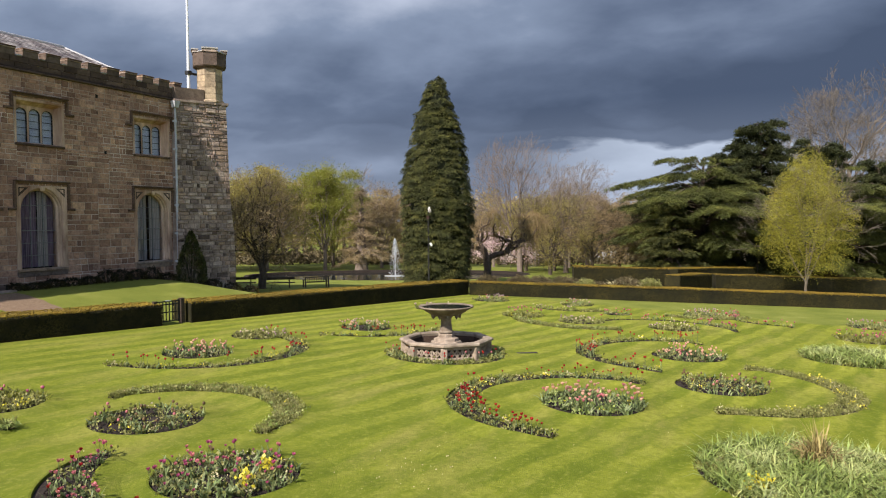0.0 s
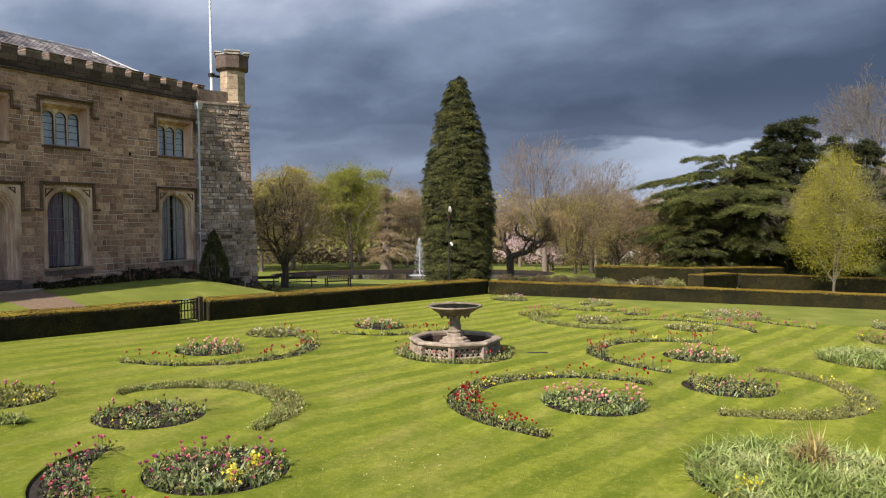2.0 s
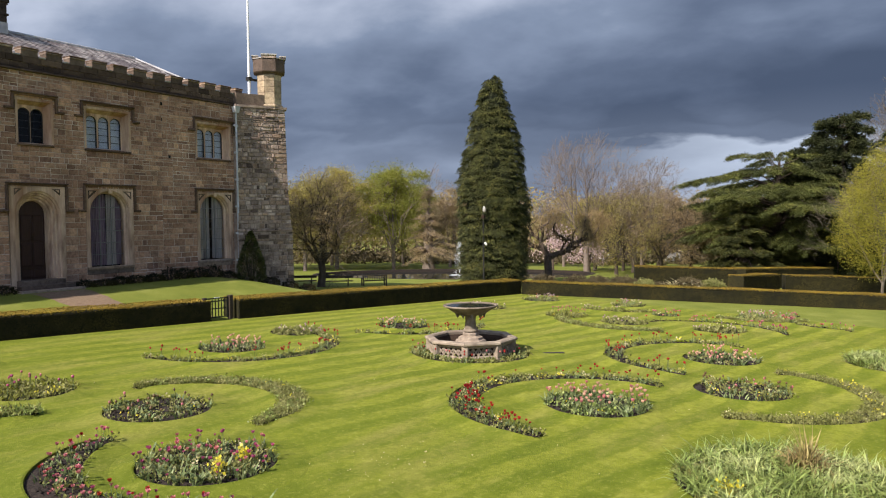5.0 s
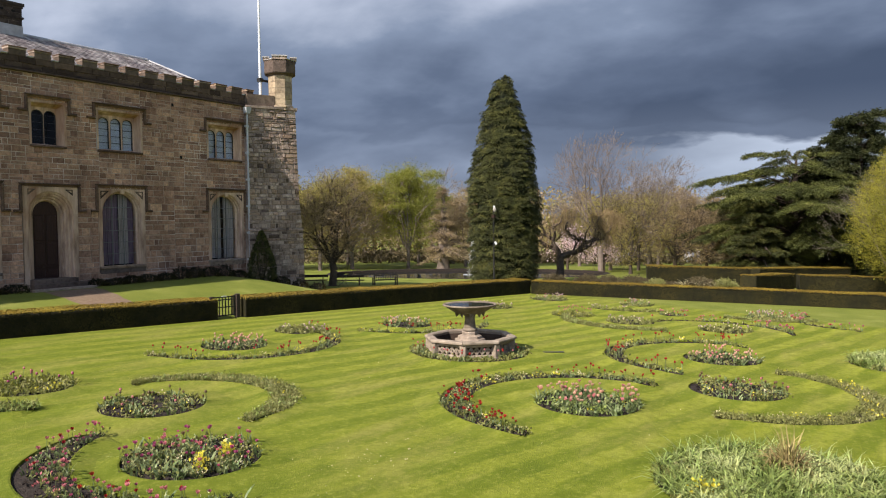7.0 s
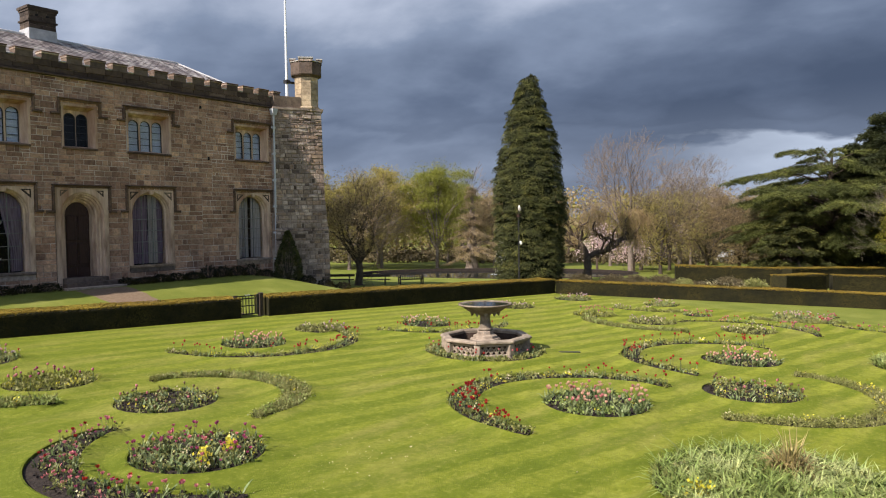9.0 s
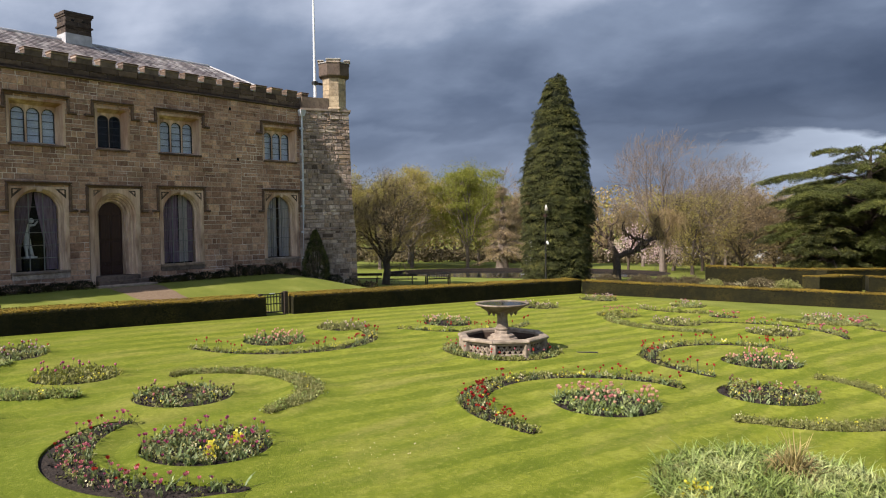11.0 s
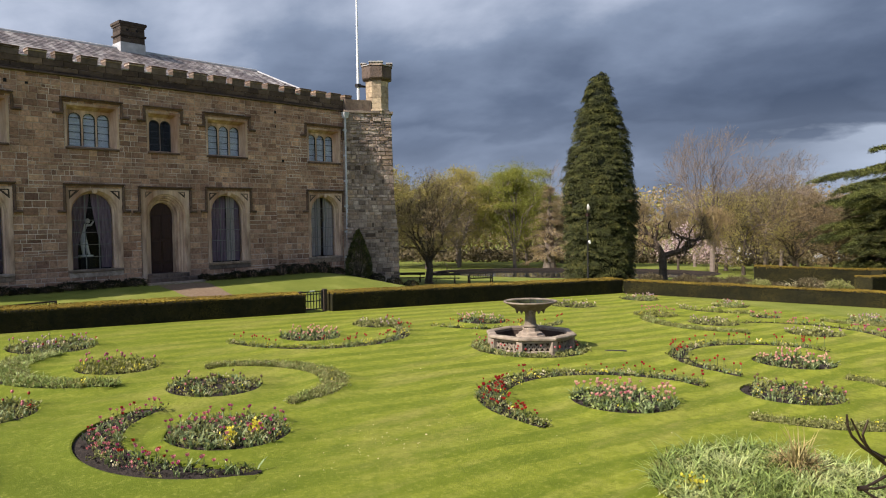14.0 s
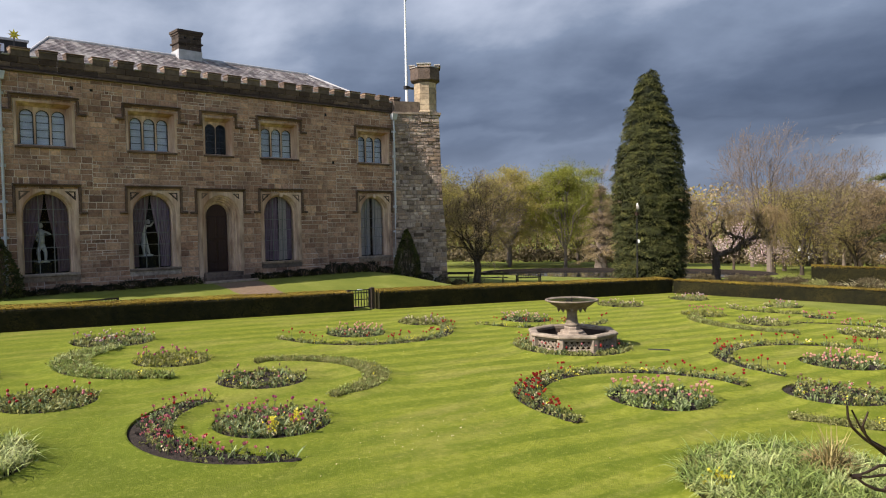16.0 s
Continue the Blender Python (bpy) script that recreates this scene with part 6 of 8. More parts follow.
# tulips one by one in the four nearest beds
def tulip(petal, seed):
    r = np.random.default_rng(seed)
    t = empty("tulip")
    h = 0.31
    ge = Geo().path([(0, 0, 0), (0.008, 0.004, h * 0.5), (0.012, -0.004, h)], [0.006, 0.005, 0.005], 5)
    ge.make("stem", M["leaf"], t)
    rad, tall = 0.034, 0.062
    ge, rings = Geo(), []
    for q, z in ((0.25, 0.0), (0.8, 0.25), (1.0, 0.55), (1.1, 1.0)):
        for k in range(12):
            a = k * math.pi / 6
            tip = (1.0 if k % 2 == 0 else 0.72) if z == 1.0 else 1.0
            qq, zz = (q * r.uniform(0.85, 1.35) * (1.0 if k % 2 == 0 else 0.85), r.uniform(0.9, 1.1) * tip) if z == 1.0 else (q, z)
            rings.append((0.012 + rad * qq * math.cos(a), -0.004 + rad * qq * math.sin(a), h + tall * zz))
    ge.add(rings, [(j * 12 + k, j * 12 + (k + 1) % 12, (j + 1) * 12 + (k + 1) % 12, (j + 1) * 12 + k) for j in range(3) for k in range(12)])
    ge.make("bloom", M[petal], t, "cupped petals", True)
    n = 3
    lv = straps(r, np.zeros((n, 3)), r.uniform(0, 6.28, n), r.uniform(0.12, 0.19, n), r.uniform(0.024, 0.034, n), r.uniform(0.2, 0.7, n), r.uniform(0.05, 0.4, n))
    quads("leaf", lv, M["leaf"], t)
    return t


NAMES = {"magenta": "magenta tulip in bloom on a slim stem", "pink": "pink tulip in bloom on a slim stem", "red": "red tulip in bloom on a slim stem", "peach": "peach-pink tulip in bloom on a slim stem", "purple": "dark purple tulip in bloom on a slim stem"}
PROTO = {}
rr = np.random.default_rng(77)
for dims, kinds in (((-17.68, -19.57, 0.97), [("magenta", 52), ("pink", 16), ("purple", 4)]), ((-11.23, -22.95, 0.99), [("peach", 54), ("pink", 20)]), ((-11.2, -22.9, 2.52, 180, -14, 0.30), [("red", 84)]), ((-17.42, -19.5, 2.12, 98, 246, 0.34), [("pink", 46), ("magenta", 20), ("red", 14)])):
    for petal_, n in kinds:
        xy = in_circle(rr, n, *dims) if len(dims) == 3 else in_crescent(rr, n, *dims)
        if petal_ == "red" and len(dims) == 6 and dims[2] == 2.52:
            xy[: n // 2] = in_crescent(rr, n // 2, -11.2, -22.9, 2.52, 180, 105, 0.28)
        for x, y in xy:
            m = pose(x, y, g(x, y) + 0.02, rr.normal(0, 6), rr.normal(0, 6), rr.uniform(0, 360)) @ Matrix.Scale(rr.uniform(0.5, 0.85) * {0.97: 1.15, 0.99: 1.3, 2.12: 1.05, 2.52: 1.24}.get(dims[2], 1.0), 4)
            if petal_ not in PROTO:
                PROTO[petal_] = tagged(tulip(petal_, len(PROTO) + 5), NAMES[petal_], "tulip", "tulips in the nearest beds")
                PROTO[petal_].matrix_basis = m
            else:
                copy_thing(PROTO[petal_], m)

# dry spiky plant in the lush bed, and yellow wallflowers
r = np.random.default_rng(5)
spk = empty("cordyline", -13.36, -26.78, g(-13.36, -26.78) + 0.08)
n = 60
lv = straps(r, np.zeros((n, 3)) + r.normal(0, 0.05, (n, 3)) * [1, 1, 0], r.uniform(0, 6.28, n), r.uniform(0.42, 0.76, n), r.uniform(0.014, 0.022, n), r.uniform(0.05, 0.7, n), r.uniform(0.0, 0.45, n))
quads("leaves", lv, M["straw"], spk, "", "stuff")
n = 170
lv = straps(r, r.normal(0, 0.12, (n, 3)) * [1, 1, 0], r.uniform(0, 6.28, n), r.uniform(0.34, 0.58, n), r.uniform(0.012, 0.020, n), r.uniform(0.4, 1.1, n), r.uniform(0.4, 1.0, n))
quads("dead_growth", lv, M["deadleaf"], spk, "brown withered lower leaves", "stuff")
tagged(spk, "dry straw-coloured spiky plant among the bulbs", "spiky plant")
for x, y, s in ((-15.05, -26.05, 0.11), (-18.02, -20.2, 0.08), (-17.5, -20.12, 0.08)):
    wf = empty("wallflower", x, y, g(x, y))
    n = 60
    p = r.normal(0, 1, (n, 3)) * [s * 0.6, s * 0.6, 0.05] + [0, 0, 0.20]
    quads("blossom", cards(r, p, 0.05, np.array([0, 0, 1.0]), 0.8, 0.9), M["yellow"], wf, "", "stuff")
    p = r.normal(0, 1, (n, 3)) * [s * 0.6, s * 0.6, 0.06] + [0, 0, 0.09]
    p[:, 2] = np.abs(p[:, 2])
    quads("leaves", cards(r, p, 0.08, np.array([0, 0, 1.0]), 0.9, 0.35), M["heath"], wf, "", "stuff")
    tagged(wf, "bright yellow wallflower clump in the bed", "wallflower")

# grass tufts on the nearest lawn
n = 55000
xy = np.c_[r.uniform(-23.5, -5.5, n), r.uniform(-29.5, -13.0, n)]
BEDS = [(-17.68, -19.57, 0.0, 0.99), (-16.22, -16.52, 0.0, 0.95), (-11.23, -22.95, 0.0, 1.01), (-8.24, -25.08, 0.0, 1.0), (-16.81, -13.26, 0.0, 0.91), (-20.13, -15.73, 0.0, 0.87), (-22.4, -18.6, 0.0, 1.37), (-14.0, -26.73, 0.0, 1.6), (-7.7, -18.16, 0.0, 1.68), (-11.2, -22.9, 2.2, 2.84), (-15.8, -16.62, 1.74, 2.3), (-17.42, -19.5, 1.76, 2.48), (-8.15, -25.1, 2.21, 2.79)]
keep = np.ones(n, bool)
for bx, by, ri, ro in BEDS:
    q = np.hypot(xy[:, 0] - bx, xy[:, 1] - by)
    keep &= ~((q > ri) & (q < ro))
xy = xy[keep]
p = np.c_[xy, gz(xy[:, 0], xy[:, 1]) - 0.004]
tagged(quads("grass_tufts", cards(r, p, 0.015, np.array([0, 0, 0.8]), 1.4, 0.35), M["lawn"]), "short mown grass blades on the lawn", "grass", kind="stuff")

# daisies and fallen petals on the lawn
xy = np.r_[np.c_[r.normal(-16.2, 0.9, 60), r.normal(-21.6, 0.35, 60)], np.c_[r.uniform(-20, -8, 50), r.uniform(-25, -13, 50)]]
p = np.c_[xy, gz(xy[:, 0], xy[:, 1]) + 0.012]
tagged(quads("daisies", cards(r, p, 0.022, np.array([0, 0, 0.3]), 1.0, 0.9), M["cream"]), "scattered pale daisies and fallen petals on the lawn", "daisies", kind="stuff")


# ---- benches ----
def bench(x, y, rz, length, k=0.66):
    """k: how low it is against a full-sized bench."""
    b = empty("park_bench", x, y, g(x, y), rz)
    b.scale = (1, 0.8, k)
    h = length / 2
    for sx in (-h + 0.06, h - 0.06):
        for yy, top in ((-0.22, 0.60), (0.22, 0.86)):
            Geo().box(sx - 0.035, sx + 0.035, yy - 0.035, yy + 0.035, -0.03, top, 0.008).make("leg", M["wood"], b)
        Geo().box(sx - 0.045, sx + 0.045, -0.28, 0.184, 0.602, 0.64, 0.01).make("armrest", M["wood"], b)
    for k in range(4):
        Geo().box(-h + 0.1, h - 0.1, -0.2 + k * 0.1, -0.12 + k * 0.1, 0.40, 0.43, 0.006).make("seat_slat", M["wood"], b)
    Geo().box(-h + 0.096, h - 0.096, 0.205, 0.24, 0.80, 0.87, 0.008).make("top_rail", M["wood"], b)
    Geo().box(-h + 0.096, h - 0.096, 0.205, 0.24, 0.44, 0.50, 0.008).make("bottom_rail", M["wood"], b)
    k, x0 = 0, -h + 0.16
    while x0 < h - 0.15:
        Geo().box(x0 - 0.016, x0 + 0.016, 0.21, 0.232, 0.501, 0.799).make("back_slat", M["wood"], b)
        x0 += 0.105
    return tagged(b, "dark slatted wooden park bench on the grass", "bench", "benches in the park")


bench(9.1, -2.1, 146, 1.5, 0.72)


def plank_bench(x, y, rz, length):
    """A low bench with one broad back plank and one seat plank on two trestle legs."""
    b = empty("park_bench", x, y, g(x, y), rz)
    h = length / 2
    Geo().box(-h, h, 0.12, 0.16, 0.43, 0.58, 0.01).make("back_plank", M["wood"], b)
    Geo().box(-h, h, -0.22, 0.10, 0.26, 0.305, 0.01).make("seat_plank", M["wood"], b)
    for sx in (-h + 0.3, h - 0.3):
        Geo().box(sx - 0.035, sx + 0.035, -0.20, 0.14, 0.19, 0.258).make("trestle", M["wood"], b)
        Geo().path([(sx, 0.15, 0.57), (sx, 0.20, -0.05)], [0.03, 0.035], 6).make("leg", M["wood"], b)
        Geo().path([(sx, -0.17, 0.20), (sx, -0.21, -0.05)], [0.03, 0.035], 6).make("leg", M["wood"], b)
    return tagged(b, "low dark plank bench beside the round tree", "bench", "benches in the park")


plank_bench(7.4, -0.65, -52, 2.0)
plank_bench(6.4, 1.25, -52, 2.0)
bl = bench(-15.9, -4.2, 190, 1.75, 0.74)
tagged(bl, "dark slatted wooden bench behind the hedge")

# ---- trees ----
FINE = [None]
fine = 0.03

def limbs(r, ge, p, d, length, rad, depth, kids, spread, curl, up, tips, shrink=0.72, seg=3, thin=0.012):
    """Grows a limb and its branches into ge, and notes the twig ends."""
    seg = 2 if rad < 0.03 else seg
    pts, rads = [Vector(p)], [rad]
    d = Vector(d).normalized()
    for i in range(seg):
        d = (d + Vector(r.normal(0, curl, 3)) + Vector((0, 0, up))).normalized()
        pts.append(pts[-1] + d * (length / seg))
        rads.append(max(thin, rad * (1 - 0.45 * (i + 1) / seg)))
    (ge if rad > fine else FINE[0]).path(pts, rads, 7 if rad > 0.08 else (5 if rad > 0.03 else 3))
    if depth == 0:
        tips += [tuple(q) for q in pts[1:]]
        return
    for k in range(kids):
        t = 0.35 + 0.65 * (k + 1) / kids
        i = min(seg - 1, int(t * seg - 1e-6))
        q = pts[i].lerp(pts[i + 1], t * seg - i)
        a = d.orthogonal().normalized()
        a = Matrix.Rotation(2.4 * k + r.uniform(0, 1.5), 3, d) @ a
        nd = (d * math.cos(spread) + a * math.sin(spread) * r.uniform(0.7, 1.25)).normalized()
        limbs(r, ge, q, nd, length * shrink * r.uniform(0.75, 1.15), rads[-1] * 0.74, depth - 1, kids, spread, curl, up, tips, shrink, seg, thin)


def tree(name, x, y, height, trunk_r, label, bark="bark", leaf=None, per=10, size=0.12, depth=4, kids=3, spread=0.6, curl=0.12, up=0.06, bole=0.22, seed=0, width=1.0, puff=0.35, thin=0.012, shrink=0.74, first=None, droop=0, cat="tree", fill=0, egg=(0.5, 0.55, 0.48), lobes=0):
    r = np.random.default_rng(seed)
    t = empty(name, x, y, g(x, y))
    ge, tips = Geo(), []
    FINE[0] = Geo()
    h0 = height * bole
    # trunk with a flared foot
    ge.path([(0, 0, -0.15), (0, 0, 0.1), (r.normal(0, 0.03), r.normal(0, 0.03), h0 * 0.6), (0, 0, h0)], [trunk_r * 1.6, trunk_r * 1.1, trunk_r * 0.95, trunk_r * 0.9], 9)
    base = first or (height - h0) * 0.34
    for k in range(kids + 1):
        a = 2 * math.pi * k / (kids + 1) + r.uniform(-0.3, 0.3)
        d = (math.cos(a) * math.sin(spread * 0.9), math.sin(a) * math.sin(spread * 0.9), math.cos(spread * 0.9))
        limbs(r, ge, (0, 0, h0 * r.uniform(0.8, 1.0)), d, base * r.uniform(0.85, 1.1), trunk_r * 0.62, depth - 1, kids, spread, curl, up, tips, shrink, 3, thin)
    limbs(r, ge, (0, 0, h0), (0, 0, 1), base * 1.1, trunk_r * 0.75, depth - 1, kids, spread * 0.9, curl, up, tips, shrink, 3, thin)
    v, tw = np.array(ge.v), np.array(FINE[0].v)
    top = max(v[:, 2].max(), tw[:, 2].max()) if leaf else np.percentile(tw[:, 2], 98.5)
    k = (height - h0) / max(top - h0, 0.1)
    hi = v[:, 2] > h0
    v[hi, 2] = h0 + (v[hi, 2] - h0) * k
    v[hi, :2] *= width
    link("trunk", v, ge.f, M[bark], t)
    hi = tw[:, 2] > h0
    tw[hi, 2] = h0 + (tw[hi, 2] - h0) * k
    tw[hi, :2] *= width
    o = link("twig_growth", tw, FINE[0].f, M[bark], t, "fine twigs")
    o["kind"] = "stuff"
    if leaf:
        q = np.array(tips)
        q[:, 2] = np.where(q[:, 2] > h0, h0 + (q[:, 2] - h0) * k, q[:, 2])
        q[:, :2] *= width
        p = np.repeat(q, per, 0) + r.normal(0, puff, (len(q) * per, 3))
        if droop:
            p[:, 2] -= np.abs(r.normal(0, droop, len(p)))
        if lobes:
            # leaf gathered in rounded masses round the branch ends, with gaps between
            c = q[r.choice(len(q), lobes, replace=len(q) < lobes)]
            rr_ = height * r.uniform(0.035, 0.085, lobes)
            m = np.maximum(30, (rr_ / height / 0.06) ** 2 * (190 if size > 0.1 else 420)).astype(int)
            w = np.repeat(np.arange(lobes), m)
            u = unit(r.normal(size=(len(w), 3)))
            u[:, 2] = np.where(u[:, 2] < -0.3, -u[:, 2], u[:, 2])
            p = np.r_[p, c[w] + u * (rr_[w] * r.uniform(0.55, 1.05, len(w)))[:, None] * [1.25, 1.25, 0.8]]
        if fill:
            # clumped leaf all through an egg-shaped crown
            n = fill // 26
            u = unit(r.normal(size=(n, 3))) * r.uniform(0.25, 1.0, (n, 1)) ** 0.45
            u[:, :2] *= 1 + (egg[3] if len(egg) > 3 else 0.0) * (0.15 - u[:, 2:])
            u *= 1 + 0.13 * np.sin(u[:, :1] * 7 + seed) * np.sin(u[:, 2:] * 6 + seed)
            c = u * [egg[0] * height * 0.9, egg[0] * height * 0.9, egg[2] * height] + [0, 0, egg[1] * height]
            p = np.r_[p, np.repeat(c, 26, 0) + np.clip(r.normal(0, 0.028 * height, (n * 26, 3)), -0.05 * height, 0.05 * height)]
            k_ = np.maximum(0.3, 1 + (egg[3] if len(egg) > 3 else 0.0) * (0.15 - (p[:, 2:] / height - egg[1]) / egg[2]))
            e = ((np.c_[p[:, :2] / k_, p[:, 2:]] - [0, 0, egg[1] * height]) / [egg[0] * height * 1.02, egg[0] * height * 1.02, egg[2] * height * 1.08]) ** 2
            p = p[e.sum(1) < r.uniform(0.85, 1.12, len(p))]
        p = p[p[:, 2] > h0 * 0.6]
        quads("crown", cards(r, p, size, np.array([0, 0, -0.2]), 1.0, 0.65), M[leaf], t, "", "stuff")
    return tagged(t, label, cat)


# round tree beside the benches
tree("tree", 6.5, -0.35, 6.6, 0.21, "round spreading tree in small yellow-brown leaf", "bark", "bud", 5, 0.06, 6, 3, 0.66, 0.16, 0.02, 0.22, 3, 1.0, 0.09, 0.010, fill=15000, egg=(0.44, 0.58, 0.42))
# bright young tree behind the far hedge
tree("tree", 17.9, -27.35, 8.2, 0.07, "young tree with a pale trunk in bright lime-green leaf", "greybark", "lime", 9, 0.055, 6, 3, 0.50, 0.10, 0.05, 0.12, 11, 0.9, 0.12, 0.005, shrink=0.72, fill=34000, egg=(0.27, 0.555, 0.42, 0.45))
# bare trees
tree("tree", 33.9, -5.7, 11.3, 0.24, "tall bare tree with upright pale twigs", "twig", None, depth=7, kids=3, spread=0.52, curl=0.08, up=0.04, bole=0.2, seed=31, thin=0.007, width=1.0)
tree("tree", 34.8, -9.5, 9.8, 0.2, "bare tree with a straight trunk and fine brown twigs", "twig", "russet", 1, 0.07, 7, 3, 0.55, 0.1, 0.05, 0.2, 22, 1.0, 0.10, 0.007)
tree("tree", 52, -31.5, 18.6, 0.42, "tall spreading bare tree behind the cedar", "greybark", None, depth=7, kids=3, spread=0.55, curl=0.12, up=0.05, bole=0.28, seed=23, thin=0.012, width=1.1)
tree("tree", 58, -38, 15.0, 0.35, "tall spreading bare tree behind the cedar", "greybark", None, depth=7, kids=3, spread=0.5, curl=0.12, up=0.05, bole=0.25, seed=24, thin=0.012)
# park trees across the pond
PARK = (
    (32.4, 13.3, 10.4, "spring", "tree in fresh green leaf beyond the pond", 61, 8, 1.0, 0.5),
    (40, 17.5, 9.2, "spring", "tree in fresh green leaf beyond the pond", 32, 8, 1.0, 0.5),
    (33, 21, 10.2, "olive", "tree in yellow-olive spring leaf beyond the pond", 33, 8, 1.1, 0.5),
    (27, 25, 10.0, "olive", "tree in yellow-olive spring leaf beyond the pond", 34, 8, 1.1, 0.5),
    (21.5, 21.5, 9.3, "olive", "tree in yellow-olive spring leaf beyond the pond", 35, 8, 1.1, 0.45),
    (46, 9.5, 8.6, "russet", "tree in russet bud beyond the pond", 36, 7, 1.0, 0.45),
    (42, -3.5, 7.2, "olive", "tree in yellow-olive bud across the park", 37, 6, 1.1, 0.45),
    (44, -9.0, 7.6, "russet", "tree in russet bud across the park", 38, 6, 1.15, 0.45),
    (45, -13.5, 7.4, "russet", "tree in russet bud across the park", 39, 6, 1.1, 0.45),
    (52, -5, 7.8, "olive", "tree in yellow-olive bud across the park", 40, 6, 1.2, 0.45),
    (50, 3.0, 8.2, "russet", "tree in russet bud across the park", 41, 6, 1.1, 0.45),
    (29, 17.5, 9.8, "olive", "tree in yellow-olive spring leaf beyond the pond", 43, 8, 1.0, 0.5),
    (37, 25, 10.8, "olive", "tree in yellow-olive spring leaf beyond the pond", 44, 8, 1.1, 0.5),
    (24, 17.0, 8.6, "olive", "tree in yellow-olive spring leaf beyond the pond", 45, 8, 1.0, 0.45),
    (40.5, 11.8, 9.0, "russet", "tree in russet bud beyond the pond", 46, 7, 1.0, 0.45),
    (56, -16, 8.0, "olive", "tree in yellow-olive bud across the park", 42, 6, 1.2, 0.45),
)
for x, y, h, leaf, lab, sd, per, w, puff in PARK:
    tree("tree", x, y, h, 0.17, lab, "twig", leaf, 4, 0.12, 6 if leaf != "spring" else 5, 3, 0.62, 0.14, 0.05, 0.2, sd, w, puff * 0.5, 0.014, lobes=170 if leaf == "spring" else 80, fill=11000 if leaf == "spring" else 9000, egg=(0.45, 0.58, 0.43))
# blossom behind the old tree
tree("tree", 36.1, -1.7, 4.1, 0.11, "small cherry tree in pink blossom", "darkbark", "blossom", 8, 0.12, 4, 3, 0.8, 0.15, -0.02, 0.3, 51, 1.3, 0.22, 0.01)
tree("tree", 35.4, -5.4, 3.6, 0.11, "small cherry tree in pink blossom", "darkbark", "blossom", 8, 0.12, 4, 3, 0.8, 0.15, -0.02, 0.3, 52, 1.2, 0.22, 0.01)


def gnarled(x, y):
    """The old weeping tree: twisted dark limbs and hanging pale twigs."""
    r = np.random.default_rng(61)
    t = empty("tree", x, y, g(x, y))
    ge, fine_, tips = Geo(), Geo(), []
    ax = Vector((0.39, -0.92, 0.0))
    dp = Vector((0.92, 0.39, 0.0))
    ge.path([(0, 0, -0.2), (0, 0, 0.15), *(ax * a + Vector((0, 0, z)) for a, z in ((0.05, 0.7), (0.0, 1.25), (0.03, 1.55)))], [0.42, 0.30, 0.25, 0.25, 0.26], 10)

    def limb(pts, r0, r1, depth):
        """A crooked limb through (across, height, depth) points, with smaller crooked boughs off it."""
        p = [ax * a + dp * d + Vector((0, 0, z)) for a, z, d in pts]
        # wander between the given turns
        q = []
        for a, b in zip(p, p[1:]):
            q += [a, a.lerp(b, 0.5) + Vector(r.normal(0, 0.07, 3)) * (b - a).length]
        q.append(p[-1])
        n = len(q) - 1
        rads = [r0 + (r1 - r0) * (i / n) ** 0.8 for i in range(n + 1)]
        ge.path(q, rads, 8)
        for i in range(2, n + 1):
            for k in range(1 + i % 2):
                bough(q[i], (q[i] - q[i - 1]).normalized(), r.uniform(0.7, 1.5), max(0.02, rads[i] * 0.5), depth)

    def bough(p, d, length, rad, depth):
        pts, rads = [Vector(p)], [rad]
        for i in range(5):
            d = (d + Vector(r.normal(0, 0.55, 3)) + Vector((0, 0, 0.16 if pts[-1][2] < 4.4 else -0.5))).normalized()
            pts.append(pts[-1] + d * length / 5)
            rads.append(max(0.009, rad * (1 - 0.65 * (i + 1) / 5)))
        (ge if rad > 0.035 else fine_).path(pts, rads, 5)
        tips.extend(tuple(q) for q in pts[2:])
        if depth:
            for k in range(2):
                bough(pts[2 + k], (d + Vector(r.normal(0, 0.8, 3))).normalized(), length * 0.62, rads[2 + k] * 0.7, depth - 1)

    limb([(0.0, 1.45, 0), (-0.18, 1.85, 0), (-0.55, 2.1, 0.2), (-0.95, 2.15, 0.3), (-1.2, 2.45, 0.2), (-1.5, 2.6, 0.3)], 0.17, 0.06, 1)
    limb([(-0.02, 1.5, 0), (-0.2, 2.1, -0.1), (-0.5, 2.7, 0.0), (-0.95, 3.0, 0.2), (-1.2, 3.5, 0.1), (-1.6, 3.8, -0.1)], 0.19, 0.05, 1)
    limb([(-0.45, 2.6, 0), (-0.3, 3.1, -0.3), (-0.45, 3.5, -0.2), (0.1, 3.8, -0.3), (0.2, 4.3, -0.2)], 0.11, 0.04, 1)
    limb([(0.05, 1.45, 0), (0.75, 1.75, 0.1), (1.25, 1.95, -0.2), (1.6, 2.4, -0.2), (2.2, 2.6, 0), (2.9, 2.7, 0.2), (3.2, 3.2, 0.1), (3.4, 3.7, 0.3)], 0.21, 0.05, 1)
    limb([(1.75, 2.5, -0.1), (1.15, 2.7, -0.5), (0.6, 3.0, -0.4), (0.4, 3.3, -0.6), (0.55, 3.8, -0.5)], 0.11, 0.04, 1)
    limb([(2.2, 2.6, 0), (2.6, 3.2, 0.4), (2.45, 3.8, 0.5), (2.9, 4.3, 0.4)], 0.10, 0.04, 1)
    link("trunk", ge.v, ge.f, M["darkbark"], t, "twisted dark limbs")
    # long hanging shoots, thickest over the broad side
    q = np.array(tips)
    q = q[q[:, 2] > 2.4]
    wgt = np.clip(0.25 + (q @ np.array([*ax])) * 0.35, 0.12, 1.5)
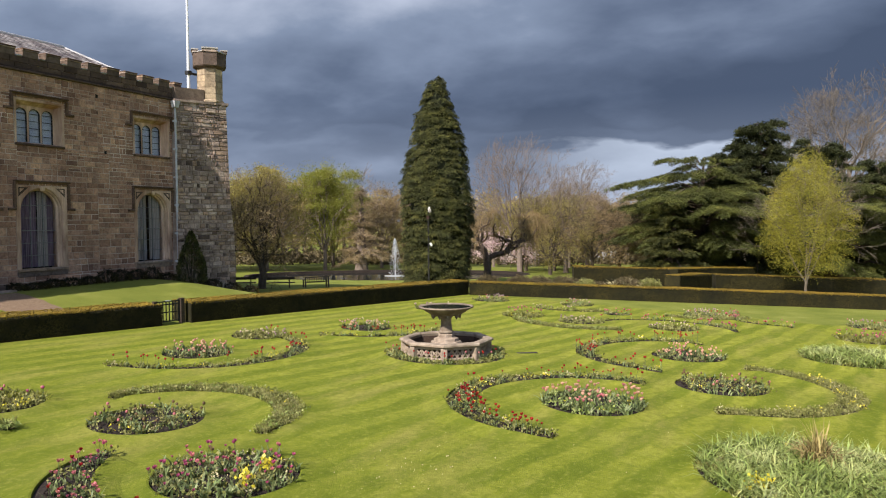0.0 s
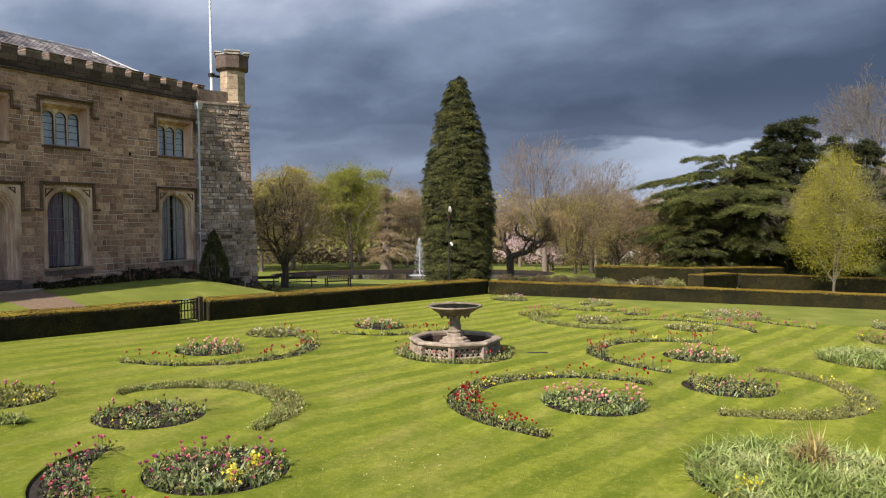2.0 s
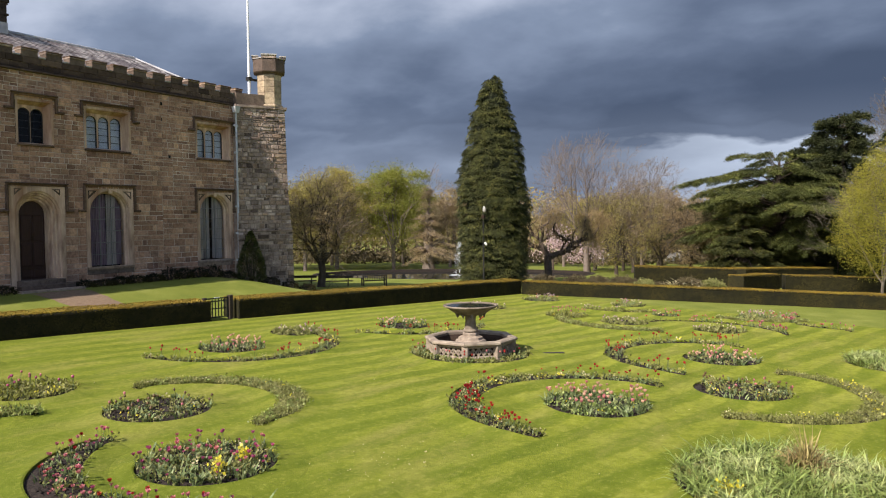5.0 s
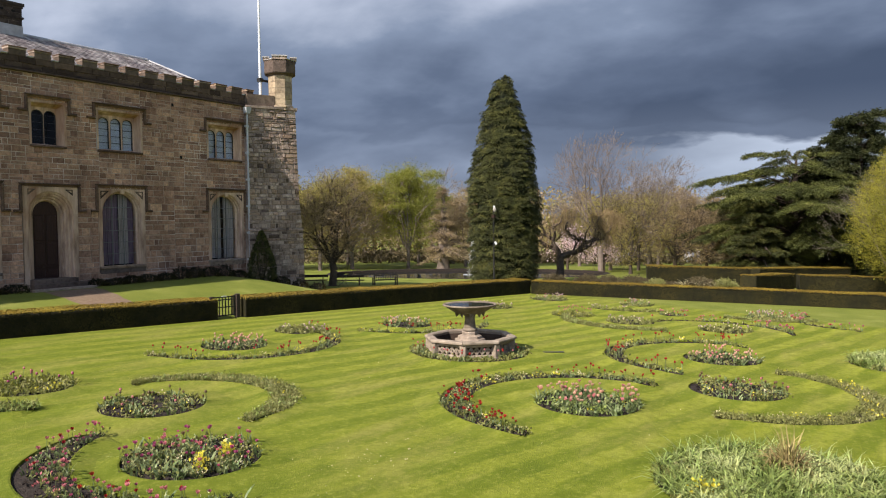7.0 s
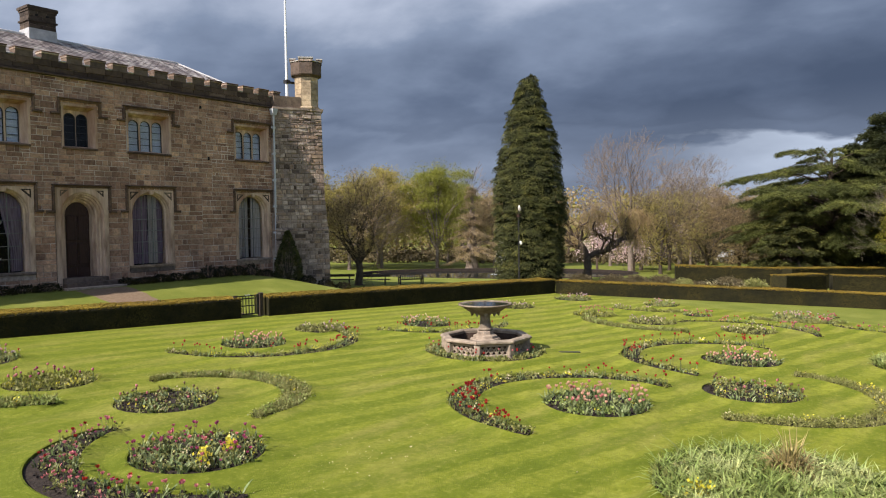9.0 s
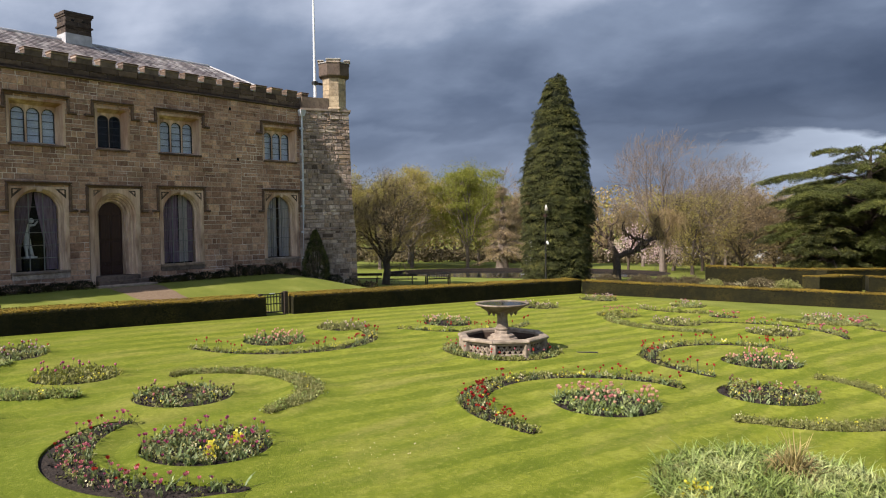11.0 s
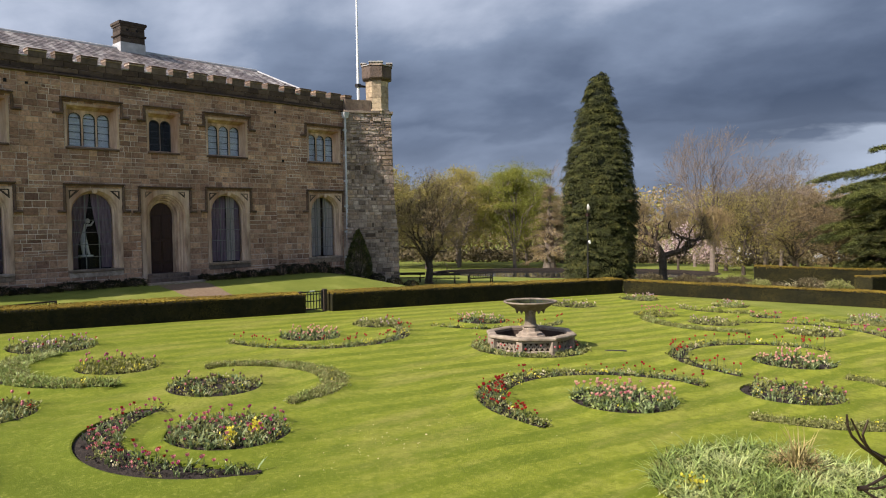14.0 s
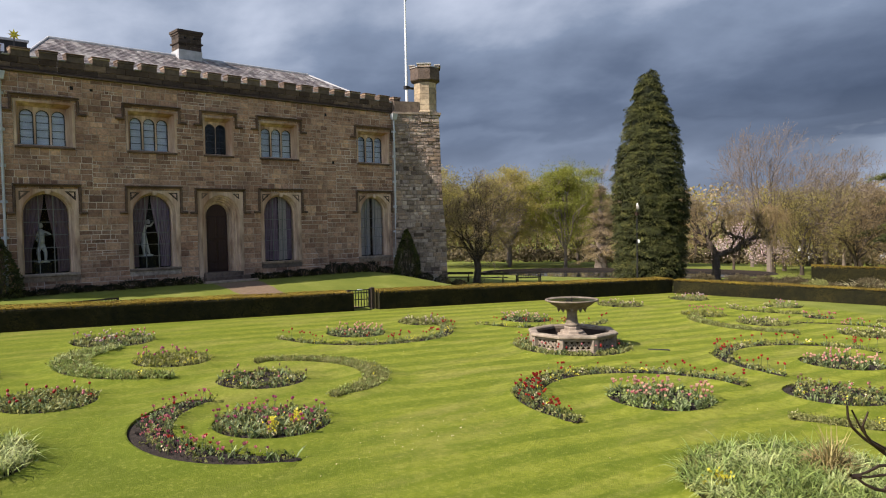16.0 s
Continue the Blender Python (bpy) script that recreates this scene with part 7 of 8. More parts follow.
    for i in r.choice(len(q), 620, p=wgt / wgt.sum()):
        p = Vector(q[i])
        d = (Vector((p[0], p[1], 0)).normalized() * 0.6 + Vector(r.normal(0, 0.35, 3)))
        ln = r.uniform(0.4, 1.25)
        a = p + d * ln * 0.4 + Vector((0, 0, ln * 0.12))
        b = a + d * ln * 0.25 + Vector((0, 0, -ln * 0.45))
        c = b + Vector((0, 0, -ln * r.uniform(0.2, 0.6)))
        fine_.path([p, a, b, c], [0.011, 0.009, 0.007, 0.005], 3)
    o = fine_.make("weeping_growth", M["bud"], t, "olive-brown hanging twigs")
    o["kind"] = "stuff"
    return tagged(t, "old weeping tree with twisted dark bare limbs", "tree")


gnarled(20.1, -8.2)


for px, py, ph, sd, lf in ((30.6, -9.4, 6.2, 71, "olive"), (38.5, -7.4, 7.2, 72, "olive"), (37.0, -13.6, 7.0, 73, "russet"), (33.0, -12.2, 6.0, 74, "bud"), (41.0, -16.5, 7.2, 75, "olive")):
    tree("tree", px, py, ph, 0.14, "small tree with a haze of straw-brown twigs", "bark", lf, 5, 0.085, 6, 3, 0.68, 0.16, 0.0, 0.2, sd, 1.15, 0.2, 0.010)


# ---- conifers ----
def column_conifer(x, y, h, rmax, seed, n=34000):
    """A dense, bluntly pointed conifer of drooping sprays in shelving layers."""
    r = np.random.default_rng(seed)
    t = empty("conifer", x, y, g(x, y))

    def radius(q):
        return rmax * np.interp(q, (0, 0.2, 0.4, 0.5, 0.6, 0.7, 0.8, 0.9, 0.97, 1.0), (0.88, 0.92, 0.97, 0.93, 0.84, 0.71, 0.55, 0.37, 0.20, 0.06))

    def shelf(a, z):
        return 1 + 0.045 * np.sin(3 * a + z * 1.3) + 0.03 * np.sin(7 * a - z * 2.1)

    # inner body, near-black: the shade in the gaps is put into its colour
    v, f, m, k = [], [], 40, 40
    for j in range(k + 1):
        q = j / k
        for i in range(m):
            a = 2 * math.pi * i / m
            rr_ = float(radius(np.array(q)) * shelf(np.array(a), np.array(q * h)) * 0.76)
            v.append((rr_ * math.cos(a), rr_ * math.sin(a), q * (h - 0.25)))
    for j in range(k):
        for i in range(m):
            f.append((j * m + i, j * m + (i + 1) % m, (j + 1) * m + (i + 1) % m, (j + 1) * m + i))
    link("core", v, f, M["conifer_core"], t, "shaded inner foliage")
    ge = Geo().path([(0, 0, -0.2), (0, 0, 0.5), (0, 0, h * 0.9)], [0.35, 0.28, 0.04], 8)
    ge.make("trunk", M["bark"], t)
    # shingled fans of foliage: each springs outwards, spreads flat and droops at its tip
    per = 170
    m = n // per
    q = np.sort(r.uniform(0, 1, m * 3))
    q = r.choice(q, m, p=(radius(q) + 0.15) / (radius(q) + 0.15).sum())
    a = r.uniform(0, 2 * np.pi, m)
    z = q * h
    z = np.clip(z, 0.1, h)
    size = r.uniform(0.38, 0.82, m) * np.where(q > 0.85, 0.8, 1.0)
    rad = np.maximum(radius(z / h) * shelf(a, z) - size * r.uniform(0.62, 1.0, m), 0.02)
    out = np.c_[np.cos(a), np.sin(a), np.zeros(m)]
    side = np.c_[-np.sin(a), np.cos(a), np.zeros(m)]
    root = out * rad[:, None] + np.c_[np.zeros((m, 2)), z]
    w = np.repeat(np.arange(m), per)
    u = r.uniform(0.05, 1, len(w)) ** 0.75
    th = r.uniform(-0.95, 0.95, len(w))
    rise = np.repeat(r.uniform(0.0, 0.5, m), per)
    c = root[w] + (out[w] * np.cos(th)[:, None] + side[w] * np.sin(th)[:, None]) * (u * size[w])[:, None]
    c[:, 2] += size[w] * (rise * u - 0.62 * u**2.4) + r.normal(0, 0.03, len(w))
    aim = out[w] * np.cos(th)[:, None] + side[w] * np.sin(th)[:, None]
    aim[:, 2] += rise - 1.35 * u**1.2
    d = unit(aim + 0.28 * r.normal(size=(len(w), 3)))
    up_ = np.tile([0.0, 0.0, 1.0], (len(w), 1)) + 0.45 * r.normal(size=(len(w), 3)) + out[w] * 0.4
    s = unit(np.cross(d, up_))
    L = 0.095 * r.uniform(0.6, 1.4, (len(w), 1))
    quads("foliage", np.stack([c, c + d * L * 0.45 + s * L * 0.15, c + d * L, c + d * L * 0.45 - s * L * 0.15], 1), M["conifer"], t, "", "stuff")
    return tagged(t, "tall dense column-shaped conifer with shelving dark green foliage", "conifer")


column_conifer(12.66, -8.08, 12.15, 2.06, 81, 260000)
# lamp and camera on a pole against the conifer
cp = empty("camera_pole", 10.70, -8.5, g(10.7, -8.5))
Geo().tube((0, 0, -0.1), (0, 0, 4.25), 0.05, 0.04, 10, True).make("pole", M["iron"], cp)
Geo().path([(0, 0, 4.2), (-0.02, -0.02, 4.42), (-0.10, -0.09, 4.50), (-0.20, -0.18, 4.48), (-0.25, -0.22, 4.38)], [0.028, 0.028, 0.026, 0.024, 0.022], 8).make("gooseneck", M["white"], cp, "white curved arm")
Geo().lathe([(0.0, 4.40), (0.05, 4.39), (0.075, 4.33), (0.085, 4.25), (0.06, 4.18), (0.0, 4.16)], -0.26, -0.23, 14).make("dome_camera", M["coping"], cp, "pale dome camera", True)
Geo().box(-0.10, 0.12, -0.10, 0.06, 3.86, 4.02, 0.02).make("junction_box", M["door"], cp, "dull red junction box")
Geo().tube((-0.20, -0.22, 2.50), (-0.44, -0.40, 2.42), 0.055, 0.06, 12, True).make("box_camera", M["white"], cp, "white box camera")
Geo().tube((0, 0, 2.45), (-0.25, -0.25, 2.49), 0.025, 0.025, 8, True).make("clamp", M["iron"], cp)
tagged(cp, "black pole with white security cameras before the conifer", "camera pole")


def cedar(x, y, h, spread, seed, n_tier=12, label="broad cedar with flat spreading tiers of dark green foliage", leaf="cedar", flat=0.16, name="cedar", top=0.25, dens=1.0, wood_="darkbark", needle=0.13):
    r = np.random.default_rng(seed)
    t = empty(name, x, y, g(x, y))
    ge = Geo().path([(0, 0, -0.3), (0, 0, 0.6), (0.2, 0.1, h * 0.5), (0.1, -0.1, h * 0.93)], [0.75, 0.55, 0.36, 0.06], 10)
    P, A = [], []
    for k in range(n_tier):
        q = (k + 0.5) / n_tier
        z = h * (0.10 + 0.86 * q)
        R = spread * (float(np.interp(q, (0, 0.35, 0.62, 0.8, 1.0), (0.75, 0.9, 1.0, 0.72, top))) if leaf == "cedar" else 1 - (1 - top) * q**1.25) * r.uniform(0.86, 1.1)
        nb = 8 if q < 0.7 else 6
        for j in range(nb):
            a = 2 * math.pi * (j + r.uniform(-0.35, 0.35)) / nb + k * 0.9
            L = R * r.uniform(0.45, 1.12)
            d = Vector((math.cos(a), math.sin(a), 0))
            zb = z + r.uniform(-0.55, 0.55)
            zt = zb + L * r.uniform(-0.24, 0.12)
            pts_ = [Vector((0, 0, zb - 0.5)), d * L * 0.5 + Vector((0, 0, zb + 0.06 * L)), d * L + Vector((0, 0, zt))]
            ge.path(pts_, [0.13 * (1.2 - q), 0.08 * (1.2 - q), 0.015], 5)
            side = np.array([-d[1], d[0], 0])
            # side shoots: each a level feather of needles with a drooping tip
            m = max(5, int(L * 3.4))
            for w in range(m):
                s0 = 0.35 + 0.65 * (w + r.uniform(0, 1)) / m
                sg = 1 if w % 2 else -1
                fl = L * 0.32 * math.sin(min(1.0, s0) * 2.2 + 0.3) * r.uniform(0.6, 1.2) + 0.3
                e = int(200 * dens * (0.4 + fl))
                u_ = r.uniform(0, 1, e) ** 0.8
                dirv = np.array(d) * 0.8 + side * sg * 0.7
                c = np.array(d)[None] * (L * s0) + dirv[None] * (fl * u_)[:, None] + r.normal(0, 0.09, (e, 3)) * [1, 1, flat * 2]
                c[:, 2] += zb + (zt - zb) * s0 + 0.06 * L * math.sin(min(1, s0) * 3.14) - 0.25 * fl * u_**2 + r.normal(0, 0.03)
                P.append(c)
                A.append(dirv[None] + r.normal(0, 0.45, (e, 3)) + [0, 0, -0.1])
    ge.make("trunk", M[wood_], t)
    P, A = np.concatenate(P), unit(np.concatenate(A))
    up_ = np.tile([0.0, 0.0, 1.0], (len(P), 1)) + (0.35 + flat) * r.normal(size=P.shape)
    sd = unit(np.cross(A, up_))
    L = needle * r.uniform(0.6, 1.3, (len(P), 1))
    quads("foliage", np.stack([P, P + A * L * 0.5 + sd * L * 0.15, P + A * L, P + A * L * 0.5 - sd * L * 0.15], 1), M[leaf], t, "", "stuff")
    return tagged(t, label, "cedar" if leaf == "cedar" else "conifer")


cedar(34.6, -20.4, 9.6, 7.0, 91, 17, flat=0.34, dens=0.95)
cedar(37.0, -29.5, 8.6, 7.0, 92, 13, flat=0.34, dens=0.9)
for px, py, ph, sd in ((36.4, -24.4, 12.6, 93), (38.5, -22.0, 10.6, 94), (40.6, -28.6, 11.4, 97), (41.5, -33.0, 9.5, 98)):
    cedar(px, py, ph, 4.2, sd, 20, "tall dark pine with a clumped crown behind the cedar", "pine", 0.7, "pine", 0.34, 1.25, needle=0.17)
cedar(28.9, -19.0, 6.2, 2.3, 95, 13, "small dark pointed spruce before the cedar", "conifer", 0.3, "spruce", 0.05, 1.6)
cedar(33.4, 9.9, 8.2, 2.4, 96, 15, "bare tan larch with fine level branches", "larch", 0.5, "larch", 0.05, 0.34, "twig", 0.10)


# ---- shrubs ----
def shrub(name, x, y, w, d, h, leaf, label, seed, size=0.07, n=2600, cone=False, cat="shrub"):
    r = np.random.default_rng(seed)
    t = empty(name, x, y, g(x, y))
    ge = Geo()
    for k in range(7):
        a = k * 0.9
        ge.path([(0.04 * math.cos(a), 0.04 * math.sin(a), -0.05), (w * 0.2 * math.cos(a), d * 0.2 * math.sin(a), h * 0.4), (w * 0.3 * math.cos(a) * (0.4 if cone else 1), d * 0.3 * math.sin(a) * (0.4 if cone else 1), h * 0.75)], [0.025, 0.018, 0.008], 5)
    ge.make("woody_base", M["darkbark"], t)
    u = unit(r.normal(size=(n, 3)))
    u[:, 2] = np.abs(u[:, 2])
    k = r.uniform(0.72, 1.0, (n, 1)) * (1 + 0.12 * np.sin(u[:, :1] * 9 + seed) * np.sin(u[:, 1:2] * 8))
    p = u * k * [w / 2, d / 2, h]
    if cone:
        q = r.uniform(0, 1, n) ** 1.3
        a = r.uniform(0, 2 * np.pi, n)
        rad = (np.minimum(1, (1 - q) * 1.5) ** 0.8) * r.uniform(0.75, 1.05, n)
        p = np.c_[np.cos(a) * rad * w / 2, np.sin(a) * rad * d / 2, q * h]
        u = np.c_[np.cos(a), np.sin(a), np.full(n, 0.3)]
    quads("leaves", cards(r, p, size, u, 0.9, 0.5), M[leaf], t, "", "stuff")
    return tagged(t, label, cat)


shrub("shrub", 0.72, -0.95, 1.35, 1.2, 2.5, "conifer", "dark conical evergreen shrub against the tower", 101, 0.10, 5200, True)
shrub("shrub", -18.0, -0.75, 1.5, 1.2, 2.2, "conifer", "dark evergreen shrub against the house wall", 102, 0.10, 4200, True)
rs = random.Random(4)
for k in range(22):
    x = -17.3 + k * 0.80
    if -10.6 < x < -7.7:
        continue
    hh = rs.uniform(0.18, 0.34) + (0.28 if -4.0 < x < -1.2 else 0)
    shrub("shrub", x, -0.55 + rs.uniform(-0.1, 0.1), rs.uniform(0.9, 1.3), 0.8, hh, "hedge", "low dark evergreen shrub along the house wall", 110 + k, 0.07, 900)
for k, (x, y) in enumerate(((1.9, -2.35), (1.2, -1.75), (2.9, -2.6))):
    shrub("shrub", x, y, 1.0, 0.8, 0.4, "hedge", "low dark evergreen shrub at the foot of the tower", 140 + k, 0.07, 900)
for k in range(16):
    t_ = k / 15
    x, y = 13.2 + 4.0 * t_ + rs.uniform(-0.8, 0.8), -11.5 - 8.5 * t_ + rs.uniform(-1.2, 1.2)
    shrub("shrub", x, y, rs.uniform(1.6, 2.4), rs.uniform(1.4, 2.0), rs.uniform(0.5, 0.85), rs.choice(("heath", "brush", "brush")), "low spreading shrub in the bed behind the hedge", 150 + k, 0.08, 3200)
for k, (x, y) in enumerate(((15.7, -18.35), (16.1, -18.95), (15.3, -17.7))):
    r = np.random.default_rng(170 + k)
    p = empty("flax_plant", x, y, g(x, y))
    n = 34
    quads("leaves", straps(r, r.normal(0, 0.08, (n, 3)) * [1, 1, 0], r.uniform(0, 6.28, n), r.uniform(0.75, 1.15, n), r.uniform(0.05, 0.07, n), r.uniform(0.3, 1.0, n), r.uniform(0.2, 0.6, n)), M["cream"], p, "", "stuff")
    tagged(p, "cream-variegated strap-leaved flax plant in the shrub bed", "flax plant")

# ---- far woods, pond edge, fountain jet, cars ----
r = np.random.default_rng(200)
P = []
T = Geo()
for k in range(120):
    a = math.radians(-52 + 118 * (k + r.uniform(0, 1)) / 120)
    d = r.uniform(92, 150)
    cx, cy = -24 + d * math.cos(a), -28 + d * math.sin(a)
    z, h, w = g(cx, cy), r.uniform(7.5, 11.5) * (d / 115), r.uniform(3.0, 5.5)
    n = 700
    u = unit(r.normal(size=(n, 3))) * r.uniform(0.45, 1.0, (n, 1)) ** 0.5
    P.append(np.c_[cx + u[:, 0] * w, cy + u[:, 1] * w, z + h * 0.58 + u[:, 2] * h * 0.46])
    T.path([(cx, cy, z - 0.3), (cx, cy, z + h * 0.4), (cx + r.normal(0, 0.4), cy, z + h * 0.75)], [0.3, 0.22, 0.06], 5)
P = np.concatenate(P)
pick = (np.arange(len(P)) // 700 + r.integers(0, 2, len(P))) % 3
wood = empty("woodland", 80, 0, g(80, 0))
for k, mname in enumerate(("olive", "russet", "larch")):
    q = P[pick == k] - np.array([80, 0, g(80, 0)])
    quads("crowns", cards(r, q, 0.48, None, 0.8, 0.7), M[mname], wood, "", "stuff")
tr = link("trunks", np.array(T.v) - np.array([80, 0, g(80, 0)]), T.f, M["bark"], wood)
tr["kind"] = "stuff"
tagged(wood, "distant belt of trees in early spring leaf", "woodland", kind="stuff")

# dark undergrowth along the far bank, then an unseen tree belt behind the camera
P = []
for k in range(150):
    a = math.radians(-12 + 74 * (k + r.uniform(0, 1)) / 150)
    d = r.uniform(86, 104)
    cx, cy = -24 + d * math.cos(a), -28 + d * math.sin(a)
    w, h, n = r.uniform(1.5, 3.0), r.uniform(1.2, 2.6), 240
    u = unit(r.normal(size=(n, 3)))
    u[:, 2] = np.abs(u[:, 2])
    P.append(np.c_[cx + u[:, 0] * w, cy + u[:, 1] * w, g(cx, cy) + u[:, 2] * h * r.uniform(0.3, 1, n)])
tagged(quads("undergrowth", cards(r, np.concatenate(P), 0.4, None, 0.8, 0.8), M["brush"]), "dark undergrowth below the distant trees", "undergrowth", kind="stuff")
# added out of view: blocks bright ground from window reflections and cuts green bounce
P = []
for k in range(70):
    a = math.radians(95 + 205 * (k + r.uniform(0, 1)) / 70)
    d = r.uniform(46, 66)
    cx, cy = -20 + d * math.cos(a), -24 + d * math.sin(a)
    if cy > -6 and cx > -34:
        continue
    n, w, h = 500, r.uniform(3.5, 5.5), r.uniform(8, 12)
    u = unit(r.normal(size=(n, 3))) * r.uniform(0.4, 1.0, (n, 1)) ** 0.5
    P.append(np.c_[cx + u[:, 0] * w, cy + u[:, 1] * w, g(cx, cy) + h * 0.5 + u[:, 2] * h * 0.5])
tagged(quads("woodland", cards(r, np.concatenate(P), 1.1, None, 0.8, 0.8), M["olive"]), "unseen tree belt added behind the camera to darken window reflections", "woodland", kind="stuff")

v, f, n = [], [], 90
for i in range(n):
    t_ = 2 * math.pi * i / n
    for q, z in ((0.97, -1.0), (0.975, -0.60), (1.0, -0.58), (1.03, -0.75)):
        v.append((*pond_at(t_, q), z))
    for k in range(3):
        f.append((i * 4 + k, i * 4 + k + 1, ((i + 1) % n) * 4 + k + 1, ((i + 1) % n) * 4 + k))
tagged(link("pond_kerb", v, f, M["soil"]), "dark edging round the pond", "kerb", kind="structure")

jet = empty("water_jet", 27.2, 2.8, -0.8)
n = 2600
t_ = r.uniform(0, 1, n)
a = r.uniform(0, 6.28, n)
z = 3.1 * (1 - (1 - t_) ** 2)
rise = r.uniform(0, 1, n) < 0.5
rad = np.where(rise, 0.02 + 0.03 * t_, 0.04 + 0.62 * (1 - t_) ** 1.3 * r.uniform(0.1, 1, n))
quads("spray", cards(r, np.c_[rad * np.cos(a), rad * np.sin(a), z], 0.11, np.array([0, 0, -1.0]), 0.3, 0.2), M["spray"], jet, "", "stuff")
Geo().lathe([(0.02, 0.0), (0.5, 0.02), (0.9, 0.012)], 0, 0, 16).make("foam", M["spray"], jet, "white foam on the water")
tagged(jet, "tall thin white fountain jet rising from the pond", "water jet")


def car(x, y, rz, col, van=False):
    c = empty("parked_car", x, y, g(x, y), rz)
    prof = [(-2.1, 0.35), (-2.1, 0.85), (-1.95, 0.95), (-1.1, 1.05), (-0.5, 1.5), (1.2, 1.5), (1.75, 1.05), (2.05, 0.95), (2.1, 0.35)] if not van else [(-2.3, 0.4), (-2.3, 1.0), (-2.0, 1.15), (-1.4, 1.3), (-0.9, 1.95), (2.2, 1.98), (2.3, 1.8), (2.3, 0.4)]
    k = len(prof)
    vv = [(px, yy * (0.86 if pz > 1.2 else 1), pz) for yy in (-0.85, 0.85) for px, pz in prof]
    link("body", vv, [tuple(range(k)), tuple(range(2 * k - 1, k - 1, -1))] + [(j, k + j, k + (j + 1) % k, (j + 1) % k) for j in range(k)], col, c)
    for s in (-1, 1):
        zz = 1.36 if not van else 1.7
        link("side_window", [(-0.85, s * 0.80, 1.08), (1.3, s * 0.80, 1.08), (1.0, s * 0.75, zz), (-0.42, s * 0.75, zz)], [(0, 1, 2, 3)], M["iron"], c, "dark side window")
        for px in (-1.3, 1.3):
            w = Geo().tube((px, s * 0.72, 0.33), (px, s * 0.88, 0.33), 0.33, 0.33, 14, True).make("wheel", M["rubber"], c)
            Geo().tube((px, s * 0.881, 0.33), (px, s * 0.89, 0.33), 0.2, 0.2, 10, True).make("hubcap", M["paint"], w)
    return tagged(c, "white parked van across the park" if van else "pale parked car across the park", "car", "cars parked across the park")


car(64.5, 4.3, 75, M["white"], True)
car(67.6, -7.6, 60, M["paint"])
car(68.6, -5.2, 60, M["paint"])

# ---- bronze stag ----
def stag(x, y, rz):
    """It faces away along +x with its antlers swept back over its shoulders."""
    ge = Geo()
    ge.path([(-0.80, 0, 0.86), (-0.5, 0, 0.90), (0.0, 0, 0.86), (0.5, 0, 0.90), (0.72, 0, 0.98)], [0.10, 0.22, 0.23, 0.24, 0.18], 12)
    ge.path([(0.66, 0, 0.98), (0.88, 0, 1.22), (0.96, 0, 1.50)], [0.17, 0.12, 0.09], 10)
    ge.path([(0.90, 0, 1.60), (1.05, 0, 1.56), (1.28, 0, 1.44)], [0.09, 0.08, 0.04], 10)
    for lx, ly in ((-0.6, -0.12), (-0.6, 0.12), (0.56, -0.12), (0.56, 0.12)):
        ge.path([(lx, ly, 0.86), (lx + 0.04, ly, 0.5), (lx, ly, 0.26), (lx + 0.02, ly, -0.03)], [0.11, 0.055, 0.04, 0.045], 8)

    def tine(pts_, r0):
        n = len(pts_)
        ge.path([Vector(q) for q in pts_], [0.72 * r0 * (1 - 0.5 * i / (n - 1)) for i in range(n)], 8)

    # far antler, high: two long beams and a forward tine
    tine([(0.93, 0.08, 1.62), (1.0, 0.2, 1.58), (0.83, 0.23, 1.63), (0.63, 0.24, 1.74), (0.49, 0.24, 1.85), (0.41, 0.25, 1.91), (0.34, 0.25, 1.98), (0.31, 0.25, 2.05), (0.31, 0.26, 2.13)], 0.022)
    tine([(0.94, 0.27, 1.63), (0.66, 0.28, 1.80), (0.58, 0.28, 1.82), (0.49, 0.28, 1.87), (0.43, 0.29, 1.95), (0.40, 0.29, 2.01), (0.36, 0.29, 2.09)], 0.018)
    tine([(0.56, 0.24, 1.81), (0.45, 0.21, 1.88), (0.41, 0.21, 1.94), (0.39, 0.21, 2.00), (0.41, 0.21, 2.05), (0.43, 0.21, 2.10)], 0.017)
    tine([(0.94, 0.27, 1.63), (0.93, 0.08, 1.62)], 0.022)
    # near antler, lower: three beams that meet at the tip
    tine([(0.92, -0.06, 1.62), (0.63, -0.18, 1.80), (0.37, -0.17, 1.85), (0.28, -0.17, 1.85), (0.19, -0.18, 1.81), (0.12, -0.20, 1.80)], 0.020)
    tine([(0.92, -0.07, 1.60), (0.64, -0.22, 1.73), (0.34, -0.22, 1.81), (0.25, -0.21, 1.80), (0.18, -0.21, 1.79), (0.11, -0.21, 1.80)], 0.018)
    tine([(0.92, -0.08, 1.58), (0.64, -0.27, 1.66), (0.31, -0.26, 1.71), (0.20, -0.26, 1.73), (0.14, -0.25, 1.76), (0.09, -0.23, 1.80)], 0.021)
    tine([(0.25, -0.26, 1.72), (0.27, -0.26, 1.75), (0.29, -0.27, 1.79)], 0.011)
    ge.path([(0.07, -0.22, 1.80), (0.13, -0.22, 1.80)], [0.016, 0.020], 8)
    o = tagged(ge.make("stag_statue", M["bronze"], None, "", True), "dark bronze stag statue with branching antlers on the lawn", "statue")
    o.matrix_world = pose(x, y, g(x, y), 0, 0, rz)
    return o


stag(-18.55, -28.55, -42.5)

# ---- ashlar stones of the front ----
rs = random.Random(12)
bands = [(0.85, 1.72, 4), (1.72, 5.18, 14), (5.18, 6.72, 8), (6.72, 8.50, 9), (8.50, 9.47, 5)]
rest = Geo()
